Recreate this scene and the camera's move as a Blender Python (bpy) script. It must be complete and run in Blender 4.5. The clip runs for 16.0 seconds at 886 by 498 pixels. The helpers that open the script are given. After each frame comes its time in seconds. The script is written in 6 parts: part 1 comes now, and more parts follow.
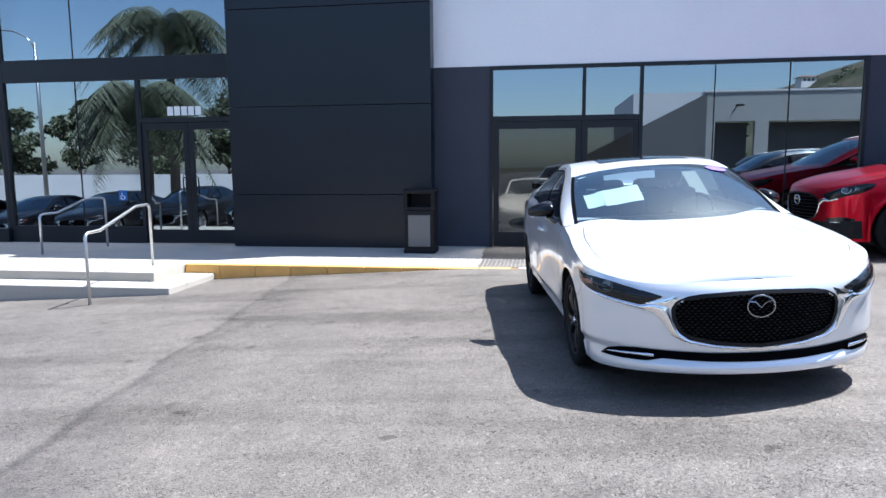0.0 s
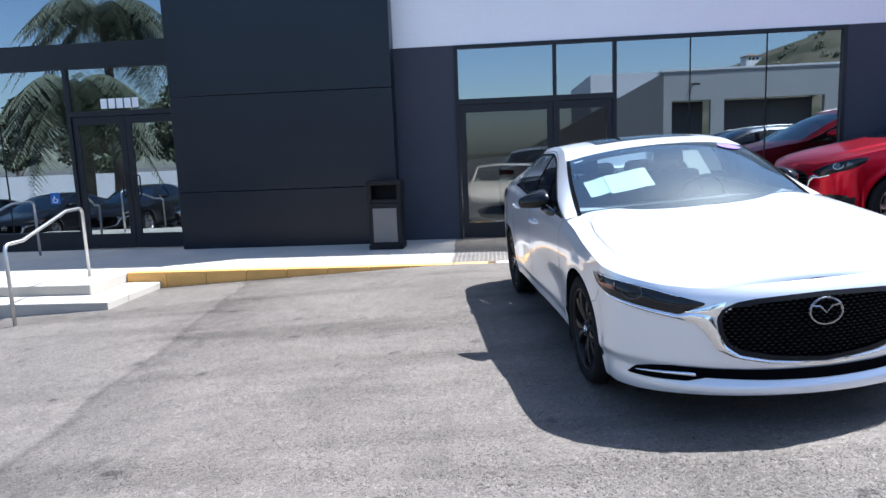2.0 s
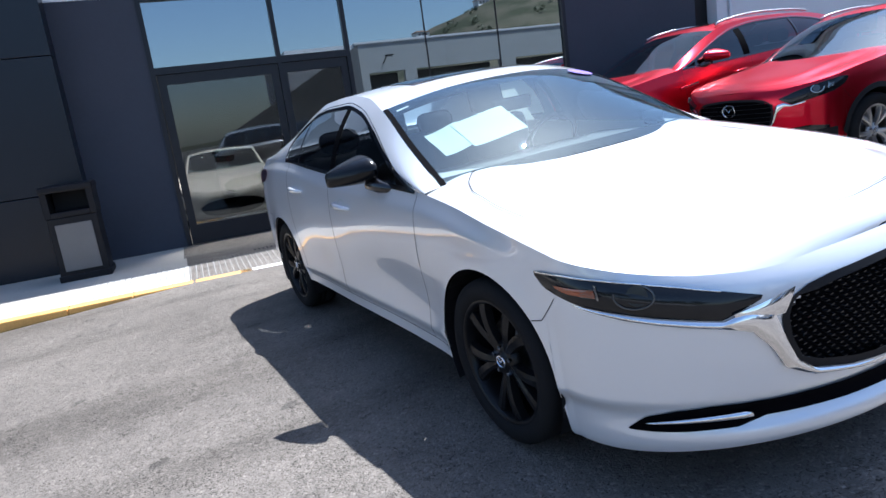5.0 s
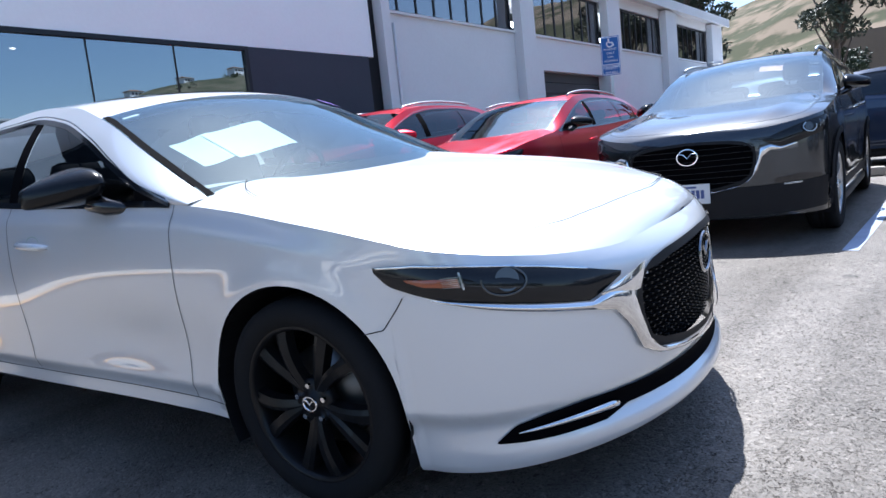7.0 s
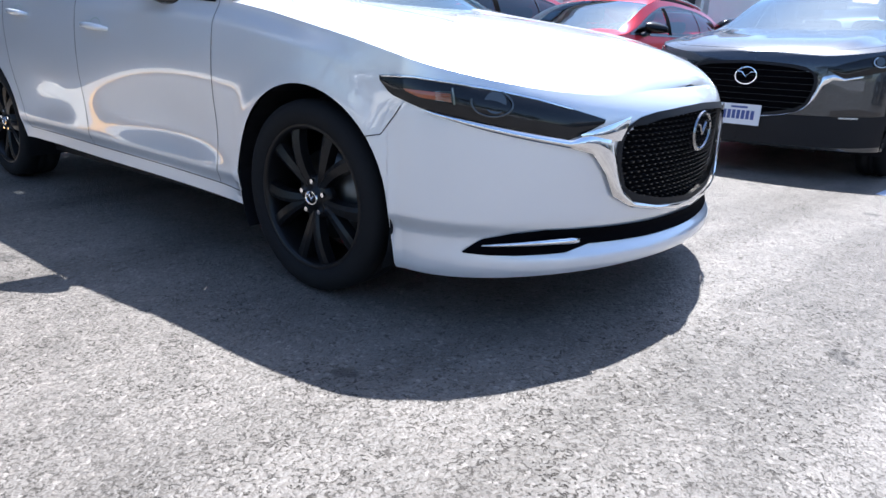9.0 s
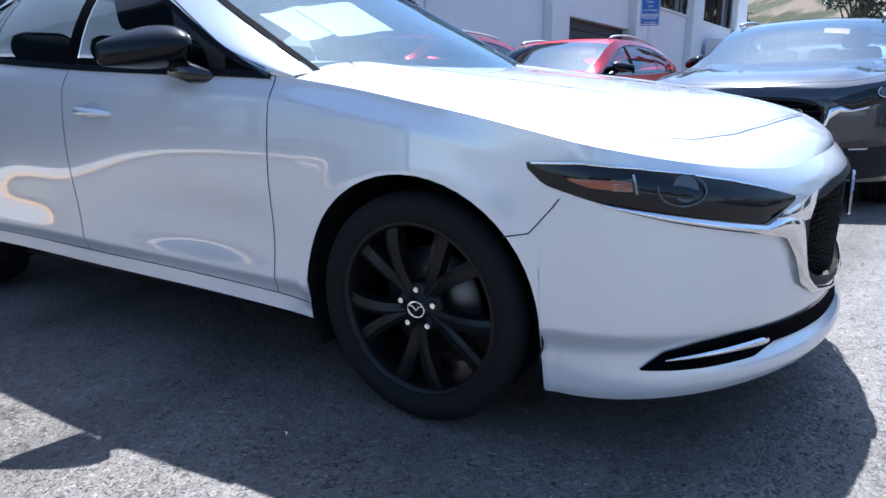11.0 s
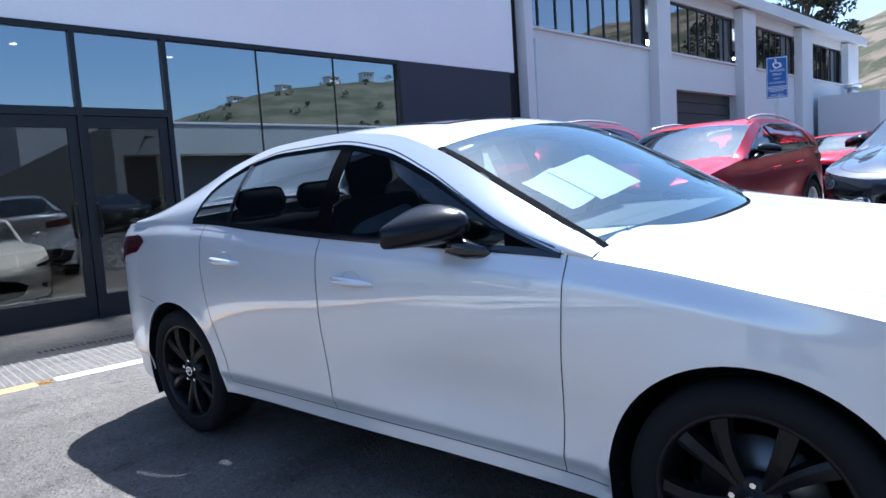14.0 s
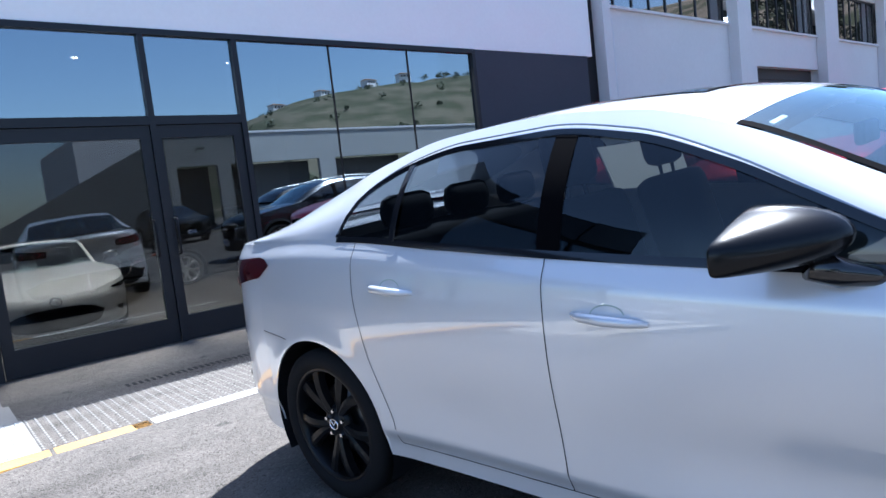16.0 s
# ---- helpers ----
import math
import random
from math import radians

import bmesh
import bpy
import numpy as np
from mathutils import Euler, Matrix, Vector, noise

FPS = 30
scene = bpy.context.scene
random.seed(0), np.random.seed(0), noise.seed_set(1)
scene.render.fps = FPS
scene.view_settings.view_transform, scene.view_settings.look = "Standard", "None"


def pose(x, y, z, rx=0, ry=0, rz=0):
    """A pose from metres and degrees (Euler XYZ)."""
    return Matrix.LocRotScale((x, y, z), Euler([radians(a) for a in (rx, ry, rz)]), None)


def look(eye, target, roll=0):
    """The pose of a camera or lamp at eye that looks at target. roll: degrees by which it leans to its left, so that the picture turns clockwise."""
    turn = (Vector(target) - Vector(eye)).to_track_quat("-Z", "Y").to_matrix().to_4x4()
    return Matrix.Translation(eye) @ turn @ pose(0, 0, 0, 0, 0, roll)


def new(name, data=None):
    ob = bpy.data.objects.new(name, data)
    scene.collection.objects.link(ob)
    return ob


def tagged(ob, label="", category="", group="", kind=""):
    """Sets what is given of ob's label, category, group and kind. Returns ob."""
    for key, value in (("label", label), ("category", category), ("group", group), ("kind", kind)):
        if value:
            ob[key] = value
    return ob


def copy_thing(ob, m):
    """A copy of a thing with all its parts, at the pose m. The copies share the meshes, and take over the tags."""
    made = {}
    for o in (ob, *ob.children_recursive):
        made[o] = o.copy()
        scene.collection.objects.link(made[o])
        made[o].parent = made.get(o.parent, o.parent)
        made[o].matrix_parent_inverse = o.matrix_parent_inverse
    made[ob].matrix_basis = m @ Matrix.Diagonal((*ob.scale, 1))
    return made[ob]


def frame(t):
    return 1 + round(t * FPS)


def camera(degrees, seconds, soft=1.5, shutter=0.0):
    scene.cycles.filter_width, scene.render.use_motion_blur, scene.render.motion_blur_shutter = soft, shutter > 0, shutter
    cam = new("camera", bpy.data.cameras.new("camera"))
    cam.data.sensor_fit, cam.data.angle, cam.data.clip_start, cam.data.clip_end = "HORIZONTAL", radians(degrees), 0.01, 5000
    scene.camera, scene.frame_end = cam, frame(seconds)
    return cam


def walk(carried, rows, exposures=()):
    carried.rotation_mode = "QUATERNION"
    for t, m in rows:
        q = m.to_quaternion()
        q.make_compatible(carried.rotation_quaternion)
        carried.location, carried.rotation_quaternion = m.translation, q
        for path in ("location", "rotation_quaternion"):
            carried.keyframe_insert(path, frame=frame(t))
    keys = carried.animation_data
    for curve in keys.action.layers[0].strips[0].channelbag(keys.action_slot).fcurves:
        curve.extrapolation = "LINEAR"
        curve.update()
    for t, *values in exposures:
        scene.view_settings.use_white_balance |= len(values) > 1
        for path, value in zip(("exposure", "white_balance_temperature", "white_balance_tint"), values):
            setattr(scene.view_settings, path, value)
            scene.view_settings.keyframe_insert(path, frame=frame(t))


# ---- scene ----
cam = camera(68.3, 16.0)
EXPOSURE, SUN, SKY, INSIDE, KELVIN = 1.46, 4.7, 0.090, 250, 5700
PATH = [
    (0, (0.375, 0.183, 1.405), (0.09, 2.147, 1.155), -0.4),
    (0.5, (0.448, 0.451, 1.443), (0.077, 2.406, 1.242), -1.3),
    (1, (0.412, 0.565, 1.438), (0.07, 2.525, 1.238), -0.7),
    (1.5, (0.248, 0.741, 1.437), (0.066, 2.72, 1.214), -0.6),
    (2, (0.118, 0.928, 1.401), (-0.044, 2.901, 1.113), -2.3),
    (2.5, (0.098, 1.215, 1.35), (0.007, 3.189, 1.038), -4.0),
    (3, (0.051, 1.491, 1.373), (0.091, 3.464, 1.052), -5.1),
    (3.5, (-0.112, 1.776, 1.338), (0.108, 3.735, 1.001), -5.1),
    (4, (-0.225, 2.059, 1.332), (0.128, 3.989, 0.947), -5.5),
    (4.2, (-0.224, 2.195, 1.312), (0.178, 4.113, 0.91), -5.7),
    (6.3, (-0.472, 3.185, 1.212), (0.7, 4.776, 0.904), -8.7),
    (6.5, (-0.474, 3.214, 1.167), (0.767, 4.764, 0.932), -8.1),
    (7, (-0.504, 3.258, 0.974), (1.008, 4.545, 0.73), -6.1),
    (7.5, (-0.537, 3.256, 0.848), (1.124, 4.273, 0.394), -2.5),
    (8, (-0.59, 3.229, 0.816), (1.037, 4.25, 0.257), 0.4),
    (8.5, (-0.569, 3.112, 0.784), (0.859, 4.399, 0.233), 2.0),
    (9, (-0.555, 2.979, 0.774), (0.807, 4.342, 0.236), 3.9),
    (9.2, (-0.562, 2.997, 0.772), (0.761, 4.403, 0.252), 4.5),
    (11.3, (-0.66, 3.755, 0.888), (0.921, 4.915, 0.494), -1.0),
    (11.5, (-0.686, 3.788, 0.916), (0.942, 4.884, 0.53), -1.7),
    (12, (-0.822, 3.895, 0.969), (0.874, 4.903, 0.642), -2.0),
    (12.5, (-0.866, 3.958, 0.979), (0.805, 5.016, 0.681), -2.3),
    (13, (-0.871, 4.021, 1.009), (0.732, 5.19, 0.757), -1.7),
    (13.2, (-0.994, 3.896, 1.094), (0.552, 5.149, 0.89), -3.1),
    (13.5, (-0.918, 4.097, 1.129), (0.557, 5.44, 0.984), -2.4),
    (13.8, (-0.984, 4.1, 1.176), (0.404, 5.531, 1.012), -3.2),
    (14, (-0.957, 4.171, 1.167), (0.397, 5.631, 0.978), -3.7),
    (14.5, (-0.849, 4.392, 1.18), (0.426, 5.923, 1.003), -5.7),
    (15, (-0.842, 4.563, 1.237), (0.394, 6.129, 1.085), -5.7),
    (15.3, (-0.902, 4.656, 1.278), (0.342, 6.214, 1.118), -5.3),
    (15.5, (-0.934, 4.84, 1.259), (0.328, 6.384, 1.103), -5.4),
    (16, (-0.952, 5.125, 1.228), (0.304, 6.67, 1.044), -6.5),
]
walk(cam, [(t, look(eye, target, roll)) for t, eye, target, roll in PATH], [(0.0, EXPOSURE, KELVIN, 10), (2.5, EXPOSURE, KELVIN, 10), (4.0, EXPOSURE - 0.06, KELVIN, 10), (6.4, EXPOSURE - 0.16, KELVIN, 10), (7.2, EXPOSURE - 0.06, KELVIN, 10), (8.2, EXPOSURE + 0.16, KELVIN + 60, 10), (9.2, EXPOSURE + 0.16, KELVIN + 60, 10), (11.4, EXPOSURE - 0.06, KELVIN - 300, 10), (14.0, EXPOSURE - 0.12, KELVIN - 320, 10), (16.0, EXPOSURE + 0.06, KELVIN - 280, 10)])

# ---- world, sun ----
SUN_DIR = Vector((0.44, 0.25, 1.0)).normalized()
world = bpy.data.worlds.new("sky")
scene.world = world
world.use_nodes = True
wn = world.node_tree.nodes
sky = wn.new("ShaderNodeTexSky")
sky.sky_type, sky.sun_disc = "NISHITA", False
sky.sun_elevation, sky.sun_rotation = math.asin(SUN_DIR.z), math.atan2(SUN_DIR.x, SUN_DIR.y)
sky.air_density, sky.dust_density, sky.ozone_density = 1.0, 1.05, 1.6
wn["Background"].inputs["Strength"].default_value = SKY
world.node_tree.links.new(sky.outputs[0], wn["Background"].inputs["Color"])
sun = new("sun", bpy.data.lights.new("sun", "SUN"))
sun.data.energy, sun.data.angle, sun.data.color = SUN, radians(0.55), (1.0, 0.955, 0.89)
sun.matrix_world = look(SUN_DIR * 60, (0, 0, 0))


# ---- materials ----
def mat(name, color, rough=0.5, metal=0.0, coat=0.0, spec=0.5, var=0.0, scale=4.0, bump=0.0, bump_scale=60.0, fine=0.0, coat_rough=0.03, random_tint=0.0, coat_ior=1.5):
    """Principled surface with colour variation at two scales and fine relief, in object space metres."""
    m = bpy.data.materials.new(name)
    m.use_nodes = True
    nt, b = m.node_tree, m.node_tree.nodes["Principled BSDF"]
    b.inputs["Base Color"].default_value = (*color, 1)
    b.inputs["Roughness"].default_value, b.inputs["Metallic"].default_value = rough, metal
    b.inputs["Coat Weight"].default_value, b.inputs["Coat Roughness"].default_value = coat, coat_rough
    b.inputs["Specular IOR Level"].default_value, b.inputs["Coat IOR"].default_value = spec, coat_ior
    geo = nt.nodes.new("ShaderNodeNewGeometry")
    if var or fine or random_tint:
        n1 = nt.nodes.new("ShaderNodeTexNoise")
        n1.inputs["Scale"].default_value, n1.inputs["Detail"].default_value = scale, 6
        n2 = nt.nodes.new("ShaderNodeTexNoise")
        n2.inputs["Scale"].default_value, n2.inputs["Detail"].default_value = scale * 22, 3
        for n in (n1, n2):
            nt.links.new(geo.outputs["Position"], n.inputs["Vector"])
        a = nt.nodes.new("ShaderNodeMath")
        a.operation = "MULTIPLY_ADD"
        nt.links.new(n1.outputs["Fac"], a.inputs[0])
        a.inputs[1].default_value, a.inputs[2].default_value = 2 * var, 1 - var
        c = nt.nodes.new("ShaderNodeMath")
        c.operation = "MULTIPLY_ADD"
        nt.links.new(n2.outputs["Fac"], c.inputs[0])
        c.inputs[1].default_value, c.inputs[2].default_value = 2 * fine, 1 - fine
        k = nt.nodes.new("ShaderNodeMath")
        k.operation = "MULTIPLY"
        nt.links.new(a.outputs[0], k.inputs[0])
        nt.links.new(c.outputs[0], k.inputs[1])
        last = k
        if random_tint:
            info = nt.nodes.new("ShaderNodeObjectInfo")
            r = nt.nodes.new("ShaderNodeMath")
            r.operation = "MULTIPLY_ADD"
            nt.links.new(info.outputs["Random"], r.inputs[0])
            r.inputs[1].default_value, r.inputs[2].default_value = 2 * random_tint, 1 - random_tint
            kk = nt.nodes.new("ShaderNodeMath")
            kk.operation = "MULTIPLY"
            nt.links.new(k.outputs[0], kk.inputs[0])
            nt.links.new(r.outputs[0], kk.inputs[1])
            last = kk
        mix = nt.nodes.new("ShaderNodeMix")
        mix.data_type, mix.blend_type = "RGBA", "MULTIPLY"
        mix.inputs["Factor"].default_value = 1
        mix.inputs[6].default_value = (*color, 1)
        nt.links.new(last.outputs[0], mix.inputs[7])
        nt.links.new(mix.outputs[2], b.inputs["Base Color"])
    if bump:
        nb = nt.nodes.new("ShaderNodeTexNoise")
        nb.inputs["Scale"].default_value, nb.inputs["Detail"].default_value = bump_scale, 4
        nt.links.new(geo.outputs["Position"], nb.inputs["Vector"])
        bp = nt.nodes.new("ShaderNodeBump")
        bp.inputs["Strength"].default_value, bp.inputs["Distance"].default_value = bump, 0.01
        nt.links.new(nb.outputs["Fac"], bp.inputs["Height"])
        nt.links.new(bp.outputs[0], b.inputs["Normal"])
    return m


def glass(name, tint, reflect, gloss=(1, 1, 1), ior=1.5):
    """A thin pane: tinted see-through with a mirror layer over it."""
    m = bpy.data.materials.new(name)
    m.use_nodes = True
    nt = m.node_tree
    nt.nodes.remove(nt.nodes["Principled BSDF"])
    tr, gl, mx = nt.nodes.new("ShaderNodeBsdfTransparent"), nt.nodes.new("ShaderNodeBsdfGlossy"), nt.nodes.new("ShaderNodeMixShader")
    tr.inputs["Color"].default_value = (*tint, 1)
    gl.inputs["Color"].default_value, gl.inputs["Roughness"].default_value = (*gloss, 1), 0.0
    lw = nt.nodes.new("ShaderNodeFresnel")
    lw.inputs["IOR"].default_value = ior
    add = nt.nodes.new("ShaderNodeMath")
    add.operation, add.use_clamp = "ADD", True
    nt.links.new(lw.outputs[0], add.inputs[0])
    add.inputs[1].default_value = reflect
    nt.links.new(add.outputs[0], mx.inputs[0])
    nt.links.new(tr.outputs[0], mx.inputs[1])
    nt.links.new(gl.outputs[0], mx.inputs[2])
    nt.links.new(mx.outputs[0], nt.nodes["Material Output"].inputs["Surface"])
    return m


def emitter(name, color, strength):
    m = bpy.data.materials.new(name)
    m.use_nodes = True
    b = m.node_tree.nodes["Principled BSDF"]
    b.inputs["Base Color"].default_value = (*color, 1)
    b.inputs["Emission Color"].default_value = (*color, 1)
    b.inputs["Emission Strength"].default_value = strength
    return m


def asphalt_material():
    """Weathered asphalt: pale aggregate, patches, tyre-worn tracks, oil spots, cracks."""
    m = mat("asphalt", (0.172, 0.167, 0.158), rough=0.5, spec=0.65)
    nt, b = m.node_tree, m.node_tree.nodes["Principled BSDF"]
    L, N = nt.links.new, nt.nodes.new
    geo = N("ShaderNodeNewGeometry")

    def noise_tex(s, d=4, rough=0.55):
        n = N("ShaderNodeTexNoise")
        n.inputs["Scale"].default_value, n.inputs["Detail"].default_value, n.inputs["Roughness"].default_value = s, d, rough
        L(geo.outputs["Position"], n.inputs["Vector"])
        return n.outputs["Fac"]

    def ramp(src, lo, hi, a, c):
        r = N("ShaderNodeMapRange")
        L(src, r.inputs["Value"])
        for i, v in zip(range(1, 5), (lo, hi, a, c)):
            r.inputs[i].default_value = v
        return r.outputs[0]

    def mul(x, y):
        k = N("ShaderNodeMath")
        k.operation = "MULTIPLY"
        L(x, k.inputs[0])
        L(y, k.inputs[1])
        return k.outputs[0]

    def bent(scale, detail, rough, bend):
        n = N("ShaderNodeTexNoise")
        for k, v in (("Scale", scale), ("Detail", detail), ("Roughness", rough), ("Distortion", bend)):
            n.inputs[k].default_value = v
        L(geo.outputs["Position"], n.inputs["Vector"])
        return n.outputs["Fac"]

    big = ramp(noise_tex(0.7, 6, 0.6), 0.35, 0.65, 0.84, 1.1)
    mid = mul(ramp(noise_tex(9, 7, 0.7), 0.3, 0.7, 0.86, 1.12), ramp(bent(2.6, 6, 0.65, 0.8), 0.36, 0.5, 0.86, 1.03))
    vor = N("ShaderNodeTexVoronoi")
    vor.inputs["Scale"].default_value, vor.inputs["Randomness"].default_value = 95, 1.0
    skew = N("ShaderNodeVectorMath")
    skew.operation = "MULTIPLY_ADD"
    jn = N("ShaderNodeTexNoise")
    jn.inputs["Scale"].default_value, jn.inputs["Detail"].default_value = 60, 3
    L(geo.outputs["Position"], jn.inputs["Vector"])
    L(jn.outputs["Color"], skew.inputs[0])
    skew.inputs[1].default_value = (0.016, 0.016, 0.0)
    L(geo.outputs["Position"], skew.inputs[2])
    L(skew.outputs[0], vor.inputs["Vector"])
    # chips of pale and dark stone, and pits between them where the binder has worn away
    stones = ramp(vor.outputs["Color"], 0.0, 1.0, 0.86, 1.16)
    chips = ramp(vor.outputs["Color"], 0.80, 0.86, 1.0, 1.35)
    worn = ramp(noise_tex(5.5, 4, 0.6), 0.42, 0.62, 0.0, 1.0)
    pit = ramp(bent(58, 4, 0.62, 1.6), 0.385, 0.45, 0.0, 1.0)
    deep = N("ShaderNodeMath")
    deep.operation = "MAXIMUM"
    L(pit, deep.inputs[0])
    L(ramp(worn, 0.0, 1.0, 0.48, 0.0), deep.inputs[1])
    gaps = mul(mul(ramp(deep.outputs[0], 0.0, 1.0, 0.36, 1.0), chips), ramp(bent(90, 3, 0.6, 1.2), 0.32, 0.40, 0.62, 1.0))
    spots = ramp(noise_tex(2.1, 2, 0.4), 0.70, 0.76, 1.0, 0.6)
    sp = N("ShaderNodeTexVoronoi")
    sp.voronoi_dimensions = "2D"
    sp.inputs["Scale"].default_value = 0.9
    warp = N("ShaderNodeVectorMath")
    warp.operation = "MULTIPLY_ADD"
    wn_ = N("ShaderNodeTexNoise")
    wn_.inputs["Scale"].default_value, wn_.inputs["Detail"].default_value = 9.0, 3
    L(geo.outputs["Position"], wn_.inputs["Vector"])
    L(wn_.outputs["Color"], warp.inputs[0])
    warp.inputs[1].default_value = (0.16, 0.10, 0.0)
    L(geo.outputs["Position"], warp.inputs[2])
    L(warp.outputs[0], sp.inputs["Vector"])
    oil = ramp(sp.outputs["Distance"], 0.028, 0.045, 0.5, 1.0)
    # an old seam along the yard with a dirty band beside it
    xyz = N("ShaderNodeSeparateXYZ")
    L(geo.outputs["Position"], xyz.inputs[0])
    off = N("ShaderNodeMath")
    off.operation = "MULTIPLY_ADD"
    L(xyz.outputs["Y"], off.inputs[0])
    off.inputs[1].default_value = 0.13
    L(xyz.outputs["X"], off.inputs[2])
    wob = N("ShaderNodeMath")
    wob.operation = "MULTIPLY_ADD"
    L(noise_tex(1.6, 6, 0.65), wob.inputs[0])
    wob.inputs[1].default_value = 0.34
    L(off.outputs[0], wob.inputs[2])
    patchy = ramp(noise_tex(2.4, 6, 0.65), 0.35, 0.6, 0.25, 1.0)
    seam = mul(mul(ramp(wob.outputs[0], -1.92, -1.83, 0.0, 1.0), ramp(wob.outputs[0], -1.80, -1.05, 1.0, 0.0)), patchy)
    crack = mul(ramp(wob.outputs[0], -1.89, -1.85, 0.0, 1.0), ramp(wob.outputs[0], -1.84, -1.78, 1.0, 0.0))
    oil = mul(oil, mul(ramp(seam, 0.0, 1.0, 1.0, 0.62), ramp(crack, 0.0, 1.0, 1.0, 0.72)))
    wave = N("ShaderNodeTexNoise")
    wave.inputs["Scale"].default_value, wave.inputs["Detail"].default_value = 0.8, 6
    mp = N("ShaderNodeMapping")
    mp.inputs["Rotation"].default_value, mp.inputs["Scale"].default_value = (0, 0, 0.9), (0.35, 3.0, 1)
    L(geo.outputs["Position"], mp.inputs["Vector"])
    L(mp.outputs[0], wave.inputs["Vector"])
    streak = ramp(wave.outputs["Fac"], 0.36, 0.52, 0.80, 1.05)
    tone = mul(mul(mul(big, mid), mul(stones, gaps)), mul(mul(spots, oil), streak))
    mix = N("ShaderNodeMix")
    mix.data_type, mix.blend_type = "RGBA", "MULTIPLY"
    mix.inputs["Factor"].default_value = 1
    mix.inputs[6].default_value = (0.158, 0.139, 0.120, 1)
    L(tone, mix.inputs[7])
    L(mix.outputs[2], b.inputs["Base Color"])
    L(ramp(mul(gaps, streak), 0.3, 1.05, 0.03, 0.42), b.inputs["Specular IOR Level"])
    bp = N("ShaderNodeBump")
    bp.inputs["Strength"].default_value, bp.inputs["Distance"].default_value = 0.75, 0.009
    h = N("ShaderNodeMath")
    h.operation = "MULTIPLY_ADD"
    L(deep.outputs[0], h.inputs[0])
    h.inputs[1].default_value = 0.55
    h2 = N("ShaderNodeMath")
    h2.operation = "MULTIPLY_ADD"
    L(vor.outputs["Distance"], h2.inputs[0])
    h2.inputs[1].default_value = -0.45
    L(noise_tex(38, 5, 0.6), h2.inputs[2])
    L(h2.outputs[0], h.inputs[2])
    L(h.outputs[0], bp.inputs["Height"])
    L(bp.outputs[0], b.inputs["Normal"])
    return m


ASPHALT = asphalt_material()
CONCRETE = mat("concrete", (0.42, 0.39, 0.34), 0.85, spec=0.3, var=0.16, scale=1.6, fine=0.08, bump=0.25, bump_scale=90)
CONCRETE_GREY = mat("dome tile concrete", (0.38, 0.365, 0.335), 0.85, spec=0.3, var=0.14, scale=2.5, fine=0.08, bump=0.2, random_tint=0.05)
YELLOW = mat("worn yellow paint", (0.72, 0.39, 0.105), 0.7, var=0.3, scale=3.0, fine=0.18, bump=0.3, bump_scale=40)
WHITE_LINE = mat("worn white road paint", (0.62, 0.60, 0.57), 0.8, var=0.25, scale=5, fine=0.15)
BLUE_LINE = mat("worn blue road paint", (0.36, 0.42, 0.55), 0.8, var=0.3, scale=5, fine=0.2)
WHITE_WALL = mat("white stucco", (0.87, 0.87, 0.88), 0.85, spec=0.3, var=0.05, scale=0.9, fine=0.03, bump=0.12, bump_scale=120)
WORKSHOP_WALL = mat("weathered white masonry paint", (0.66, 0.665, 0.68), 0.88, spec=0.25, var=0.07, scale=0.7, fine=0.04, bump=0.15, bump_scale=60)
CHARCOAL = mat("charcoal stucco", (0.055, 0.061, 0.078), 0.8, spec=0.2, var=0.12, scale=1.2, fine=0.06, bump=0.15, bump_scale=110)
BLACK_PANEL = mat("black metal panel", (0.0075, 0.011, 0.0185), 0.3, spec=0.36, var=0.25, scale=0.7, fine=0.05)
FRAME = mat("dark anodised frame", (0.01, 0.012, 0.017), 0.4, metal=0.0, spec=0.35, var=0.15, scale=3)
STEEL = mat("galvanised steel", (0.55, 0.56, 0.57), 0.38, metal=0.9, var=0.1, scale=9, fine=0.1)
STORE_GLASS = glass("coated storefront glass", (0.30, 0.32, 0.34), 0.27, (0.82, 0.93, 1.0))
DOOR_GLASS = glass("clear door glass", (0.5, 0.51, 0.51), 0.03, (0.85, 0.94, 1.0))
CLEAR_GLASS = glass("windscreen glass", (0.66, 0.82, 0.85), 0.13, (0.78, 0.95, 1.0))
PARKED_SCREEN = glass("parked car windscreen glass", (0.34, 0.42, 0.44), 0.2, (0.8, 0.94, 1.0))
PRIVACY_GLASS = glass("privacy glass", (0.06, 0.065, 0.07), 0.03, (0.9, 0.95, 1.0))
TINT_GLASS = glass("tinted car glass", (0.21, 0.23, 0.25), 0.025, (0.9, 0.95, 1.0), 1.36)
HIGH_GLASS = glass("workshop window glass", (0.45, 0.48, 0.5), 0.34, (0.66, 0.68, 0.72))
PEARL = mat("pearl white paint", (0.745, 0.755, 0.775), 0.36, metal=0.33, coat=1.0, spec=0.5, fine=0.012, scale=30, coat_ior=1.95, coat_rough=0.01)
SHOW_WHITE = mat("white showroom car paint", (0.72, 0.71, 0.69), 0.3, coat=1.0, fine=0.012, scale=30)
RED = mat("metallic red paint", (0.50, 0.004, 0.022), 0.30, metal=0.94, coat=0.35, fine=0.04, scale=30)
GREY_PAINT = mat("dark grey metallic paint", (0.055, 0.059, 0.066), 0.26, metal=0.88, coat=1.0, fine=0.05, scale=30)
NAVY = mat("navy metallic paint", (0.015, 0.03, 0.07), 0.28, metal=0.4, coat=1.0, fine=0.05, scale=30)
